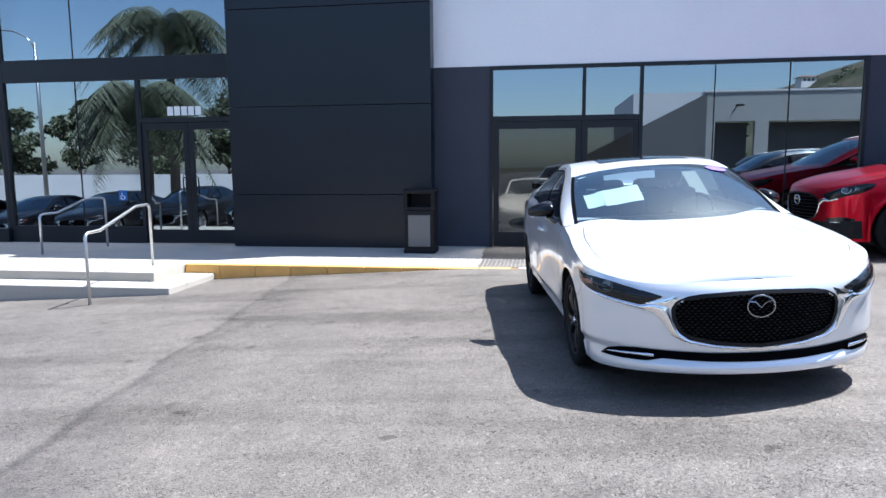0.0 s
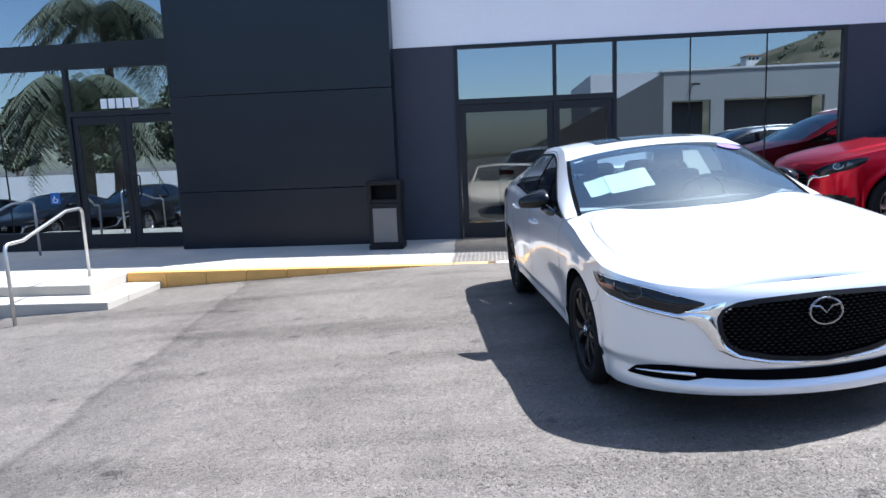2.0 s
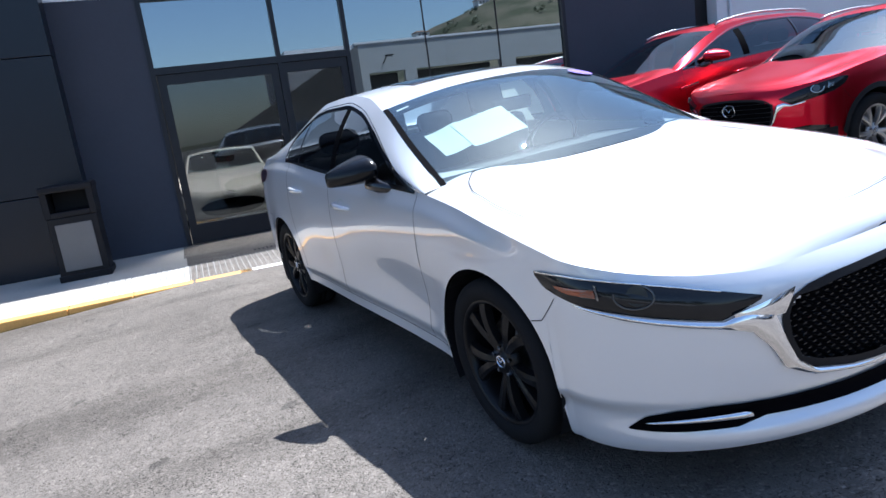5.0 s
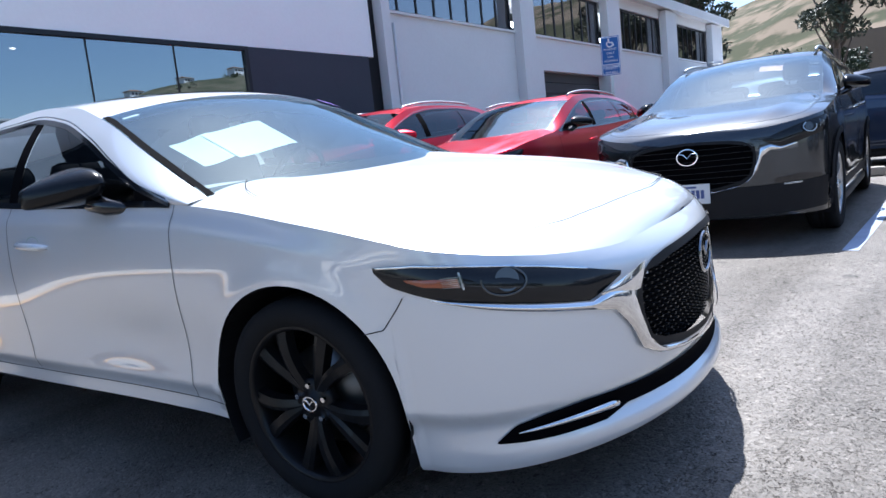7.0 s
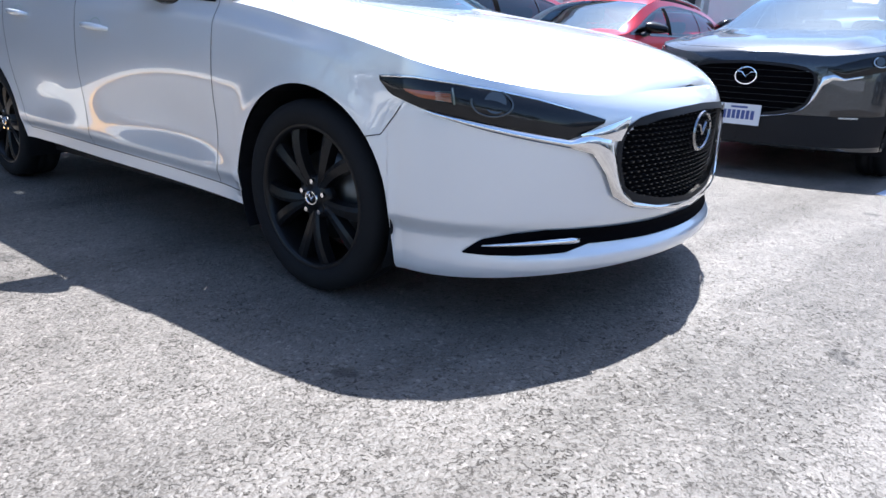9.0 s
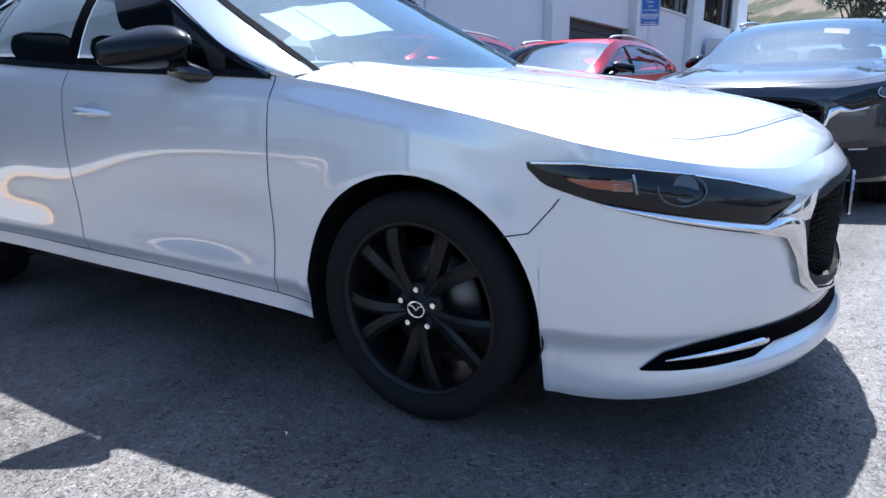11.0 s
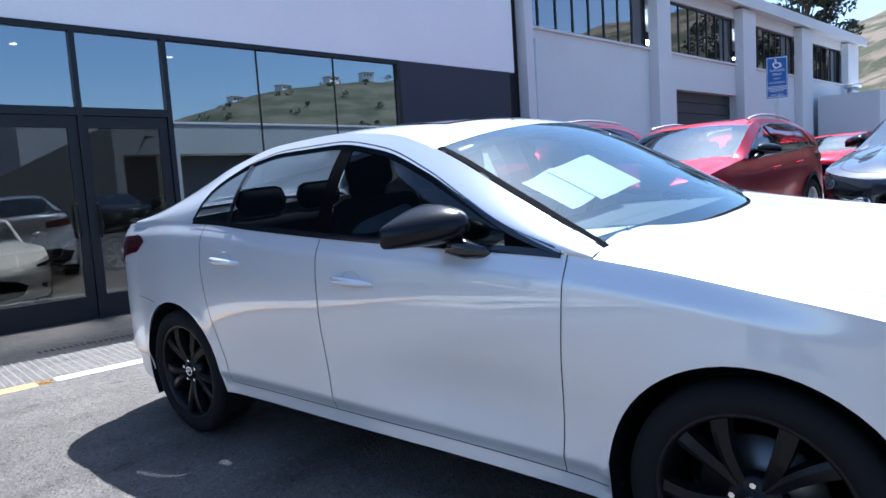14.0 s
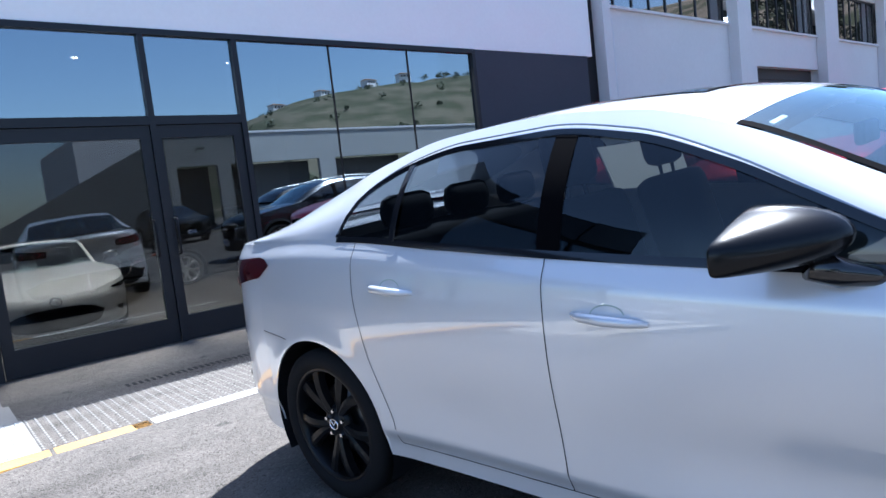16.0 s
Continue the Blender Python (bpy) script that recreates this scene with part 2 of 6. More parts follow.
BLACK_PAINT = mat("black car paint", (0.006, 0.006, 0.008), 0.3, spec=0.3, coat=0.3, fine=0.03, scale=30)
SMOKED_CHROME = mat("smoked chrome", (0.36, 0.37, 0.39), 0.14, metal=1.0, fine=0.02, scale=20)
CHROME = mat("chrome", (0.86, 0.87, 0.89), 0.06, metal=1.0, fine=0.02, scale=20)
GLOSS_BLACK = mat("gloss black plastic", (0.008, 0.008, 0.01), 0.12, coat=0.5, fine=0.03, scale=10)
MATTE_BLACK = mat("matt black plastic", (0.010, 0.010, 0.012), 0.55, spec=0.22, fine=0.1, scale=20)
RUBBER = mat("tyre rubber", (0.014, 0.014, 0.015), 0.8, spec=0.12, var=0.15, scale=6, fine=0.15)
RIM = mat("black alloy", (0.007, 0.007, 0.008), 0.3, coat=0.05, spec=0.22, fine=0.04, scale=10)
RIM_SILVER = mat("silver alloy", (0.5, 0.5, 0.5), 0.3, metal=0.9, fine=0.04, scale=10)
DISC = mat("brake disc steel", (0.16, 0.16, 0.16), 0.4, metal=0.9, fine=0.1, scale=20)
LAMP_DARK = mat("smoked lamp housing", (0.009, 0.010, 0.012), 0.1, coat=0.0, spec=0.4, fine=0.05, scale=20)
AMBER = mat("amber reflector", (0.32, 0.07, 0.02), 0.25, coat=1.0, fine=0.1, scale=80)
SATIN = mat("satin dark metal", (0.012, 0.0125, 0.014), 0.32, metal=0.2, coat=0.0, fine=0.05, scale=20)
LENS_DARK = mat("smoked lens", (0.035, 0.038, 0.042), 0.12, metal=0.2, coat=1.0, fine=0.05, scale=20)
LENS = mat("lamp lens", (0.4, 0.43, 0.46), 0.08, metal=0.6, coat=1.0)
TAIL = mat("dark red lamp", (0.05, 0.003, 0.006), 0.1, coat=1.0, fine=0.05, scale=30)
SEAT = mat("black seat cloth", (0.018, 0.018, 0.02), 0.8, var=0.1, scale=8, fine=0.1)
# Near-black trim; it also holds the shade inside grille and intakes.
DEEP_BLACK = mat("deep black trim and recess shade", (0.002, 0.002, 0.003), 0.8, spec=0.03, fine=0.05, scale=20)
DASH = mat("grey dashboard", (0.10, 0.105, 0.105), 0.95, spec=0.1, var=0.08, scale=8, fine=0.05)
PAPER = mat("printed paper", (0.52, 0.6, 0.54), 0.8, var=0.05, scale=9, fine=0.05)
PAPER_WARM = mat("window sticker paper", (0.88, 0.85, 0.70), 0.8, var=0.05, scale=9, fine=0.05)
def let_through(m, share):
    """Lets part of the light through a thin sheet."""
    nt = m.node_tree
    b, out = nt.nodes["Principled BSDF"], nt.nodes["Material Output"]
    tl, mx = nt.nodes.new("ShaderNodeBsdfTranslucent"), nt.nodes.new("ShaderNodeMixShader")
    tl.inputs["Color"].default_value = b.inputs["Base Color"].default_value
    mx.inputs[0].default_value = share
    nt.links.new(b.outputs[0], mx.inputs[1])
    nt.links.new(tl.outputs[0], mx.inputs[2])
    nt.links.new(mx.outputs[0], out.inputs["Surface"])


for sheet_, share_ in ((PAPER, 0.2), (PAPER_WARM, 0.85)):
    let_through(sheet_, share_)
MIRROR_BLACK = mat("satin black shell", (0.004, 0.0045, 0.006), 0.26, coat=0.1, spec=0.25, fine=0.03, scale=10)
TAG = mat("pink paper tag", (0.85, 0.55, 0.55), 0.8, var=0.05, scale=9)
FADED = mat("faded white print", (0.55, 0.56, 0.57), 0.6)
# White wall across the yard, its shade mixed into an even grey.
SHADED_WALL = mat("rendered wall greyed for shade", (0.36, 0.37, 0.37), 0.85, spec=0.3, var=0.08, scale=0.6, fine=0.04)
# Darker grey that holds the shade of the bays and the lean-to.
SHADE_GREY = mat("grey with shade in its colour", (0.12, 0.125, 0.13), 0.8, spec=0.3, var=0.1, scale=0.5, fine=0.04)
CUP_GREY = mat("handle cup shade grey", (0.44, 0.51, 0.45), 0.8)
PURPLE = mat("purple sticker", (0.11, 0.05, 0.42), 0.6, fine=0.05)
SIGN_BLUE = mat("blue sign face", (0.02, 0.12, 0.38), 0.4, var=0.06, scale=6)
SIGN_WHITE = mat("white sign paint", (0.78, 0.8, 0.82), 0.5, fine=0.04)
PLATE = mat("number plate", (0.66, 0.68, 0.72), 0.4, fine=0.05, scale=30)
PLATE_INK = mat("plate blue", (0.05, 0.08, 0.25), 0.5)
BIN_GREY = mat("brushed grey panel", (0.14, 0.14, 0.14), 0.5, metal=0.2, var=0.08, scale=6, fine=0.08)
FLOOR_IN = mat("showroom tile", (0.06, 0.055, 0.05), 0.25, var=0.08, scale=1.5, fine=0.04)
# Room walls coloured dark, so the room stays dim under its lamps.
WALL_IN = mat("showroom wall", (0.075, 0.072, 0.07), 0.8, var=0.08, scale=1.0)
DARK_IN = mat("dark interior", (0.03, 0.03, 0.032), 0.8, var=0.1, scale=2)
DOWNLIGHT = emitter("downlight", (1.0, 0.86, 0.66), 14)
TUBE = emitter("strip light", (0.95, 0.98, 1.0), 6)
BARK = mat("bark", (0.12, 0.09, 0.07), 0.9, var=0.3, scale=4, fine=0.2, bump=0.5, bump_scale=20)
LEAF = mat("grey green leaves", (0.085, 0.1, 0.055), 0.6, var=0.4, scale=2, fine=0.2)
LEAF_EUC = mat("eucalyptus leaves", (0.05, 0.06, 0.036), 0.6, var=0.4, scale=2, fine=0.2)
LEAF_DARK = mat("dark green leaves", (0.028, 0.045, 0.018), 0.55, var=0.4, scale=2, fine=0.2)
FROND = mat("palm frond", (0.075, 0.09, 0.055), 0.5, var=0.35, scale=2, fine=0.2)


def hill_material(name, dry, scrub):
    """Hillside with pale cut terraces between darker scrub."""
    m = mat(name, dry, 0.95, spec=0.1)
    nt, b = m.node_tree, m.node_tree.nodes["Principled BSDF"]
    geo, mp, mx = nt.nodes.new("ShaderNodeNewGeometry"), nt.nodes.new("ShaderNodeMapping"), nt.nodes.new("ShaderNodeMix")
    mp.inputs["Scale"].default_value = (0.012, 0.012, 0.16)
    nt.links.new(geo.outputs["Position"], mp.inputs["Vector"])
    n1, n2 = nt.nodes.new("ShaderNodeTexNoise"), nt.nodes.new("ShaderNodeTexNoise")
    n1.inputs["Scale"].default_value, n1.inputs["Detail"].default_value = 1.0, 8
    n2.inputs["Scale"].default_value, n2.inputs["Detail"].default_value = 0.12, 8
    nt.links.new(mp.outputs[0], n1.inputs["Vector"])
    nt.links.new(geo.outputs["Position"], n2.inputs["Vector"])
    add, rg = nt.nodes.new("ShaderNodeMath"), nt.nodes.new("ShaderNodeMapRange")
    nt.links.new(n1.outputs["Fac"], add.inputs[0])
    nt.links.new(n2.outputs["Fac"], add.inputs[1])
    nt.links.new(add.outputs[0], rg.inputs["Value"])
    rg.inputs[1].default_value, rg.inputs[2].default_value = 0.88, 1.08
    mx.data_type = "RGBA"
    mx.inputs[6].default_value, mx.inputs[7].default_value = (*dry, 1), (*scrub, 1)
    nt.links.new(rg.outputs[0], mx.inputs[0])
    nt.links.new(mx.outputs[2], b.inputs["Base Color"])
    return m


HILL = hill_material("dry hillside", (0.19, 0.15, 0.11), (0.06, 0.062, 0.036))
HILL_GREEN = hill_material("scrub hillside", (0.12, 0.11, 0.08), (0.065, 0.07, 0.045))
TAN = mat("tan retaining wall", (0.21, 0.16, 0.115), 0.9, var=0.15, scale=0.2, fine=0.1)
ROOF_TILE = mat("house roof", (0.22, 0.14, 0.1), 0.9, var=0.2, scale=0.5)
SHADE_DOOR = mat("dark roller door", (0.035, 0.037, 0.04), 0.6, var=0.1, scale=1)


# ---- mesh helpers ----
def mesh_of(name, verts, faces, material, smooth=True):
    me = bpy.data.meshes.new(name)
    me.from_pydata([tuple(v) for v in verts], [], faces)
    me.materials.append(material)
    if smooth:
        me.polygons.foreach_set("use_smooth", [True] * len(me.polygons))
    me.update()
    return me


def put(name, me, parent=None, label="", m=None):
    ob = new(name, me)
    if parent:
        ob.parent = parent
    if m is not None:
        ob.matrix_basis = m
    if label:
        tagged(ob, label)
    return ob


def part(name, bm, material, parent, label="", smooth=False, m=None):
    me = bpy.data.meshes.new(name)
    bm.normal_update()
    bm.to_mesh(me)
    bm.free()
    me.materials.append(material)
    if smooth:
        me.polygons.foreach_set("use_smooth", [True] * len(me.polygons))
    return put(name, me, parent, label, m)


def thing(name, label, category, group="", kind="", m=None):
    ob = new(name)
    ob.empty_display_size = 0.1
    if m is not None:
        ob.matrix_basis = m
    return tagged(ob, label, category, group, kind)


def box(bm, x0, x1, y0, y1, z0, z1, bevel=0.0):
    c = bmesh.ops.create_cube(bm, size=1.0, matrix=Matrix.LocRotScale(((x0 + x1) / 2, (y0 + y1) / 2, (z0 + z1) / 2), None, (x1 - x0, y1 - y0, z1 - z0)))
    if bevel:
        edges = list({e for v in c["verts"] for e in v.link_edges})
        bmesh.ops.bevel(bm, geom=edges, offset=bevel, segments=2, affect="EDGES", profile=0.5)
    return bm


def boxes(*rows, bevel=0.0):
    bm = bmesh.new()
    for r in rows:
        box(bm, *r, bevel=bevel)
    return bm


def tube(bm, path, radius, sides=10):
    """A round bar along a polyline, with closed ends; radius: one number or one a point."""
    pts = [Vector(p) for p in path]
    rad = [radius] * len(pts) if isinstance(radius, (int, float)) else radius
    rings, up = [], None
    for i, p in enumerate(pts):
        d = (pts[min(i + 1, len(pts) - 1)] - pts[max(i - 1, 0)]).normalized()
        if up is None:
            up = d.orthogonal().normalized()
        up = (up - d * up.dot(d)).normalized()
        side = d.cross(up)
        rings.append([bm.verts.new(p + float(rad[i]) * (math.cos(a) * up + math.sin(a) * side)) for a in (2 * math.pi * k / sides for k in range(sides))])
    for a, b in zip(rings, rings[1:]):
        for k in range(sides):
            bm.faces.new((a[k], a[(k + 1) % sides], b[(k + 1) % sides], b[k]))
    bm.faces.new(rings[0][::-1])
    bm.faces.new(rings[-1])
    return bm


def disc(bm, centre, axis, r, depth, sides=24):
    c = Vector(centre)
    a = Vector(axis).normalized() * depth / 2
    return tube(bm, [c - a, c + a], r, sides)


def grid_mesh(name, P, material, flip=False, skip=None):
    """A sheet through an array of points (rows, columns, 3)."""
    P = np.asarray(P)
    r, c = P.shape[:2]
    faces = []
    for i in range(r - 1):
        for j in range(c - 1):
            if skip is not None and skip(i, j):
                continue
            q = (i * c + j, i * c + j + 1, (i + 1) * c + j + 1, (i + 1) * c + j)
            faces.append(q[::-1] if flip else q)
    return mesh_of(name, P.reshape(-1, 3), faces, material)


def curve(pts):
    """A smooth monotone-preserving curve through (x, y) pairs, for arrays."""
    xs, ys = np.array(sorted(pts), float).T
    h, d = np.diff(xs), np.diff(ys) / np.diff(xs)
    m = np.zeros(len(xs))
    m[0], m[-1] = d[0], d[-1]
    for i in range(1, len(xs) - 1):
        if d[i - 1] * d[i] > 0:
            w1, w2 = 2 * h[i] + h[i - 1], h[i] + 2 * h[i - 1]
            m[i] = (w1 + w2) / (w1 / d[i - 1] + w2 / d[i])

    def at(x):
        x = np.clip(np.asarray(x, float), xs[0], xs[-1])
        i = np.clip(np.searchsorted(xs, x) - 1, 0, len(h) - 1)
        s = (x - xs[i]) / h[i]
        return (2 * s**3 - 3 * s**2 + 1) * ys[i] + (s**3 - 2 * s**2 + s) * h[i] * m[i] + (-2 * s**3 + 3 * s**2) * ys[i + 1] + (s**3 - s**2) * h[i] * m[i + 1]

    return at


def smooth(a, b, x):
    t = np.clip((np.asarray(x, float) - a) / (b - a), 0, 1)
    return t * t * (3 - 2 * t)


# ---- ground ----
def ground_z(x, y):
    x, y = np.asarray(x, float), np.asarray(y, float)
    base = np.where(x < 2.2, 0.055 * (np.maximum(x, -22.0) - 0.75), 0.08 + 0.028 * (np.minimum(x, 16) - 2.2))
    low = np.maximum(0, base + 0.068) * (1 - smooth(2.4, 5.0, x)) * smooth(7.4, 9.4, y)
    return base - low


def ground():
    xs = np.unique(np.concatenate([np.linspace(-900, -40, 8), np.linspace(-40, -12, 8), np.arange(-12, 14, 0.5), np.linspace(14, 40, 8), np.linspace(40, 900, 8)]))
    ys = np.unique(np.concatenate([np.linspace(-900, -40, 8), np.linspace(-40, -8, 8), np.arange(-8, 13, 0.5), np.linspace(13, 40, 8), np.linspace(40, 900, 8)]))
    X, Y = np.meshgrid(xs, ys)
    tagged(put("ground", grid_mesh("ground", np.stack([X, Y, ground_z(X, Y)], -1), ASPHALT)), "weathered pale grey asphalt of the car park", "ground", kind="structure")


ground()
WALL_Y, WALK_Z, KERB_Y = 12.215, -0.07, 9.55


def pavement():
    # concrete slab with joints, from the steps to the dome tiles
    slabs = tagged(put("pavement", boxes_mesh("pavement", CONCRETE, (-10.6, -1.5, KERB_Y + 0.16, 11.2, -0.6, WALK_Z), (-10.6, 3.6, 11.206, WALL_Y + 0.4, -0.6, WALK_Z - 0.002),
        (-1.494, 3.6, 10.476, 11.2, -0.6, WALK_Z))), "pale concrete pavement along the showroom front", "pavement", kind="structure")
    kerb = bmesh.new()
    for i in range(9):
        x0 = -5.04 + i * 0.573
        box(kerb, x0, x0 + 0.568, KERB_Y, KERB_Y + 0.157, -0.6, WALK_Z + 0.002, bevel=0.012)
    part("yellow_kerb", kerb, YELLOW, slabs, "worn yellow painted kerb that tapers into the ground")
    part("white_edge", boxes((0.12, 3.6, KERB_Y + 0.02, KERB_Y + 0.155, -0.4, WALK_Z + 0.004)), WHITE_LINE, slabs)
    # tiles with raised domes
    tile = bmesh.new()
    box(tile, 0, 0.605, 0, 0.905, -0.3, 0)
    bm = bmesh.new()
    for j in range(15):
        for i in range(10):
            tube(bm, [(0.03 + i * 0.06, 0.03 + j * 0.06, 0.0), (0.03 + i * 0.06, 0.03 + j * 0.06, 0.005)], [0.012, 0.008], 5)
    me = bpy.data.meshes.new("tile")
    tile.to_mesh(me)
    me.materials.append(CONCRETE_GREY)
    md = bpy.data.meshes.new("domes")
    bm.to_mesh(md)
    md.materials.append(CONCRETE_GREY)
    for k in range(8):
        t = put("tile", me, slabs, m=pose(-1.49 + k * 0.61, KERB_Y + 0.162, WALK_Z + 0.001))
        put("domes", md, t)
    part("drain_grate", boxes(*[(0.25 + 0.05 * k, 0.275 + 0.05 * k, 10.80, 10.90, WALK_Z - 0.01, WALK_Z + 0.004) for k in range(44)]), MATTE_BLACK, slabs, "dark slotted drain")
    return slabs


def boxes_mesh(name, material, *rows, bevel=0.0):
    bm = boxes(*rows, bevel=bevel)
    me = bpy.data.meshes.new(name)
    bm.to_mesh(me)
    bm.free()
    me.materials.append(material)
    return me


pavement()


def steps():
    st = thing("entrance_steps", "pale concrete entrance steps beside the yellow kerb", "steps", kind="structure")
    part("step", boxes((-10.6, -4.55, 8.26, 8.72, -0.95, -0.20), bevel=0.012), CONCRETE, st)
    part("step", boxes((-5.045, -4.55, 8.722, KERB_Y - 0.002, -0.95, -0.202), bevel=0.012), CONCRETE, st)
    part("landing", boxes((-10.6, -5.05, 8.722, KERB_Y + 0.157, -0.75, WALK_Z + 0.001), bevel=0.012), CONCRETE, st)
    return st


steps()


def handrail(foot, yaw, run, drop, low):
    """A bent tube rail; foot: its upper post, run: how far it reaches towards the yard, drop: how much lower the other foot stands."""
    r = thing("handrail", "galvanised tube handrail standing on the concrete steps", "handrail", "handrails of the entrance steps", m=pose(*foot, 0, 0, yaw))
    zt = 0.93
    p = [(0, -run, -drop), (0, -run, low - 0.06), (0, 0.02 - run, low - 0.02), (0, 0.06 - run, low), (0, 0.32 - run, low + 0.01), (0, -0.38, zt), (0, -0.07, zt + 0.01), (0, -0.02, zt - 0.01), (0, 0, zt - 0.05), (0, 0, 0)]
    part("rail", tube(bmesh.new(), p, 0.021, 12), STEEL, r, smooth=True)
    return r


handrail((-5.45, 9.35, WALK_Z), 4, 1.62, 0.30, 0.66)
handrail((-7.79, 11.6, WALK_Z), -19, 1.26, 0.0, 0.70)
handrail((-8.25, 9.45, WALK_Z), 4, 1.62, 0.30, 0.66)


# ---- showroom building ----
def wall(name, label, material, *rows):
    return tagged(put(name, boxes_mesh(name, material, *rows)), label, "wall", kind="structure")


TOP = 6.6
wall("wall_white_upper", "smooth white stucco wall above the showroom windows", WHITE_WALL, (-1.53, 8.60, WALL_Y, WALL_Y + 0.3, 3.19, 4.72), (-1.53, 8.60, WALL_Y, WALL_Y + 0.3, 4.735, TOP))
wall("wall_grey_pier", "charcoal stucco pier beside the glass doors", CHARCOAL, (-1.53, -0.50, WALL_Y + 0.003, WALL_Y + 0.3, -0.3, 3.185))
wall("wall_grey_band", "charcoal stucco wall below the white band", CHARCOAL, (5.81, 8.46, WALL_Y + 0.003, WALL_Y + 0.3, -0.3, 3.185))
wall("wall_recess", "dark recess at the end of the showroom", MATTE_BLACK, (8.46, 8.60, WALL_Y + 0.05, WALL_Y + 0.3, -0.3, 3.185), (8.603, 8.78, WALL_Y + 0.06, WALL_Y + 0.3, -0.3, TOP))
panels = thing("black_panel_wall", "large black metal cladding panels with thin joints", "wall", kind="structure")
for z0, z1 in ((-0.07, 0.905), (0.915, 2.52), (2.53, 4.26), (4.27, 6.0), (6.01, 7.4)):
    part("panel", boxes((-5.32, -1.52, 11.85, WALL_Y + 0.25, z0, z1), bevel=0.006), BLACK_PANEL, panels)
wall("wall_left_return", "black cladding at the far corner of the showroom", BLACK_PANEL, (-14.0, -10.36, WALL_Y - 0.1, WALL_Y + 0.3, 6.0, 7.4), (-14.0, -10.36, WALL_Y - 0.1, WALL_Y + 0.3, -0.8, 0.2))
wall("wall_left_top", "black cladding over the entrance glass", BLACK_PANEL, (-10.35, -5.32, WALL_Y - 0.05, WALL_Y + 0.3, 6.0, 7.4))


def storefront(name, label, xs, z0, z1, bars, width=0.06, y=WALL_Y, seams=()):
    """A glazed front: outer frame, posts at xs, cross bars (x0, x1, z), and a pane in every field."""
    s = thing(name, label, "window", kind="structure")
    w = width
    part("frame", boxes((xs[0], xs[-1], y - 0.02, y + 0.12, z1 - w, z1), (xs[0], xs[0] + w, y - 0.02, y + 0.12, z0, z1 - w - 0.001), (xs[-1] - w, xs[-1], y - 0.02, y + 0.12, z0, z1 - w - 0.001)), FRAME, s)
    for x in xs[1:-1]:
        part("mullion", boxes((x - w / 2, x + w / 2, y - 0.018, y + 0.118, z0, z1 - w - 0.001)), FRAME, s)
    for x0, x1, z, h in bars:
        part("transom", boxes((x0, x1, y - 0.016, y + 0.116, z, z + h)), FRAME, s)
    for x in seams:
        part("glass_joint", boxes((x - 0.009, x + 0.009, y + 0.02, y + 0.06, z0, z1 - w - 0.001)), MATTE_BLACK, s)
    return s


def pane(parent, x0, x1, z0, z1, y, material=STORE_GLASS):
    # each sheet of glass leans by a hair, as set glass does
    ob = part("pane", boxes((x0, x1, y, y + 0.008, z0, z1)), material, parent)
    ob.visible_shadow = False
    return ob


def door_leaf(parent, x0, x1, z0, z1, pull_x, y=WALL_Y, sheet=STORE_GLASS):
    w = 0.10
    d = part("door", boxes((x0, x0 + w, y + 0.01, y + 0.07, z0, z1), (x1 - w, x1, y + 0.01, y + 0.07, z0, z1), (x0 + w, x1 - w, y + 0.01, y + 0.07, z1 - 0.13, z1), (x0 + w, x1 - w, y + 0.01, y + 0.07, z0, z0 + 0.26)), FRAME, parent, "glazed swing door in a dark metal frame")
    pane(d, x0 + w, x1 - w, z0 + 0.26, z1 - 0.13, y + 0.035, sheet)
    h = bmesh.new()
    tube(h, [(pull_x, y + 0.01, 0.86), (pull_x, y - 0.06, 0.87), (pull_x, y - 0.07, 0.9), (pull_x, y - 0.07, 1.2), (pull_x, y - 0.06, 1.23), (pull_x, y + 0.01, 1.24)], 0.012, 8)
    part("handle", h, MATTE_BLACK, d, "bent black pull handle", smooth=True)
    return d


win = storefront("window_1", "dark-framed showroom glazing with double doors, mirroring the yard", (-0.50, 1.17, 2.155, 5.81), -0.07, 3.185, ((-0.44, 2.125, 2.21, 0.09),), seams=(3.375, 4.585))
for x0, x1 in ((-0.44, 1.14), (1.20, 2.125)):
    pane(win, x0, x1, 2.30, 3.125, WALL_Y + 0.03)
for x0, x1 in ((2.185, 3.366), (3.384, 4.576), (4.594, 5.75)):
    pane(win, x0, x1, 0.0, 3.125, WALL_Y + 0.03)
part("sill", boxes((2.185, 5.75, WALL_Y - 0.02, WALL_Y + 0.12, -0.3, 0.0)), FRAME, win)
door_leaf(win, -0.43, 1.135, -0.06, 2.205, 1.03, sheet=DOOR_GLASS)
door_leaf(win, 1.145, 2.12, -0.06, 2.205, 1.25, sheet=DOOR_GLASS)

lobby = storefront("window_2", "tall entrance glazing with double doors, mirroring palms and sky", (-10.35, -5.32), -0.07, 6.0, ((-10.29, -5.38, 3.13, 0.43), (-7.35, -5.38, 2.30, 0.09)), width=0.07, seams=(-8.72,))
part("mullion", boxes((-7.415, -7.345, WALL_Y - 0.018, WALL_Y + 0.118, -0.07, 3.129)), FRAME, lobby)
for x0, x1 in ((-10.28, -8.73), (-8.71, -5.39)):
    pane(lobby, x0, x1, 3.56, 5.93, WALL_Y + 0.03)
for x0, x1 in ((-10.28, -8.73), (-8.71, -7.415)):
    pane(lobby, x0, x1, 0.26, 3.13, WALL_Y + 0.03)
pane(lobby, -7.345, -5.39, 2.39, 3.13, WALL_Y + 0.03)
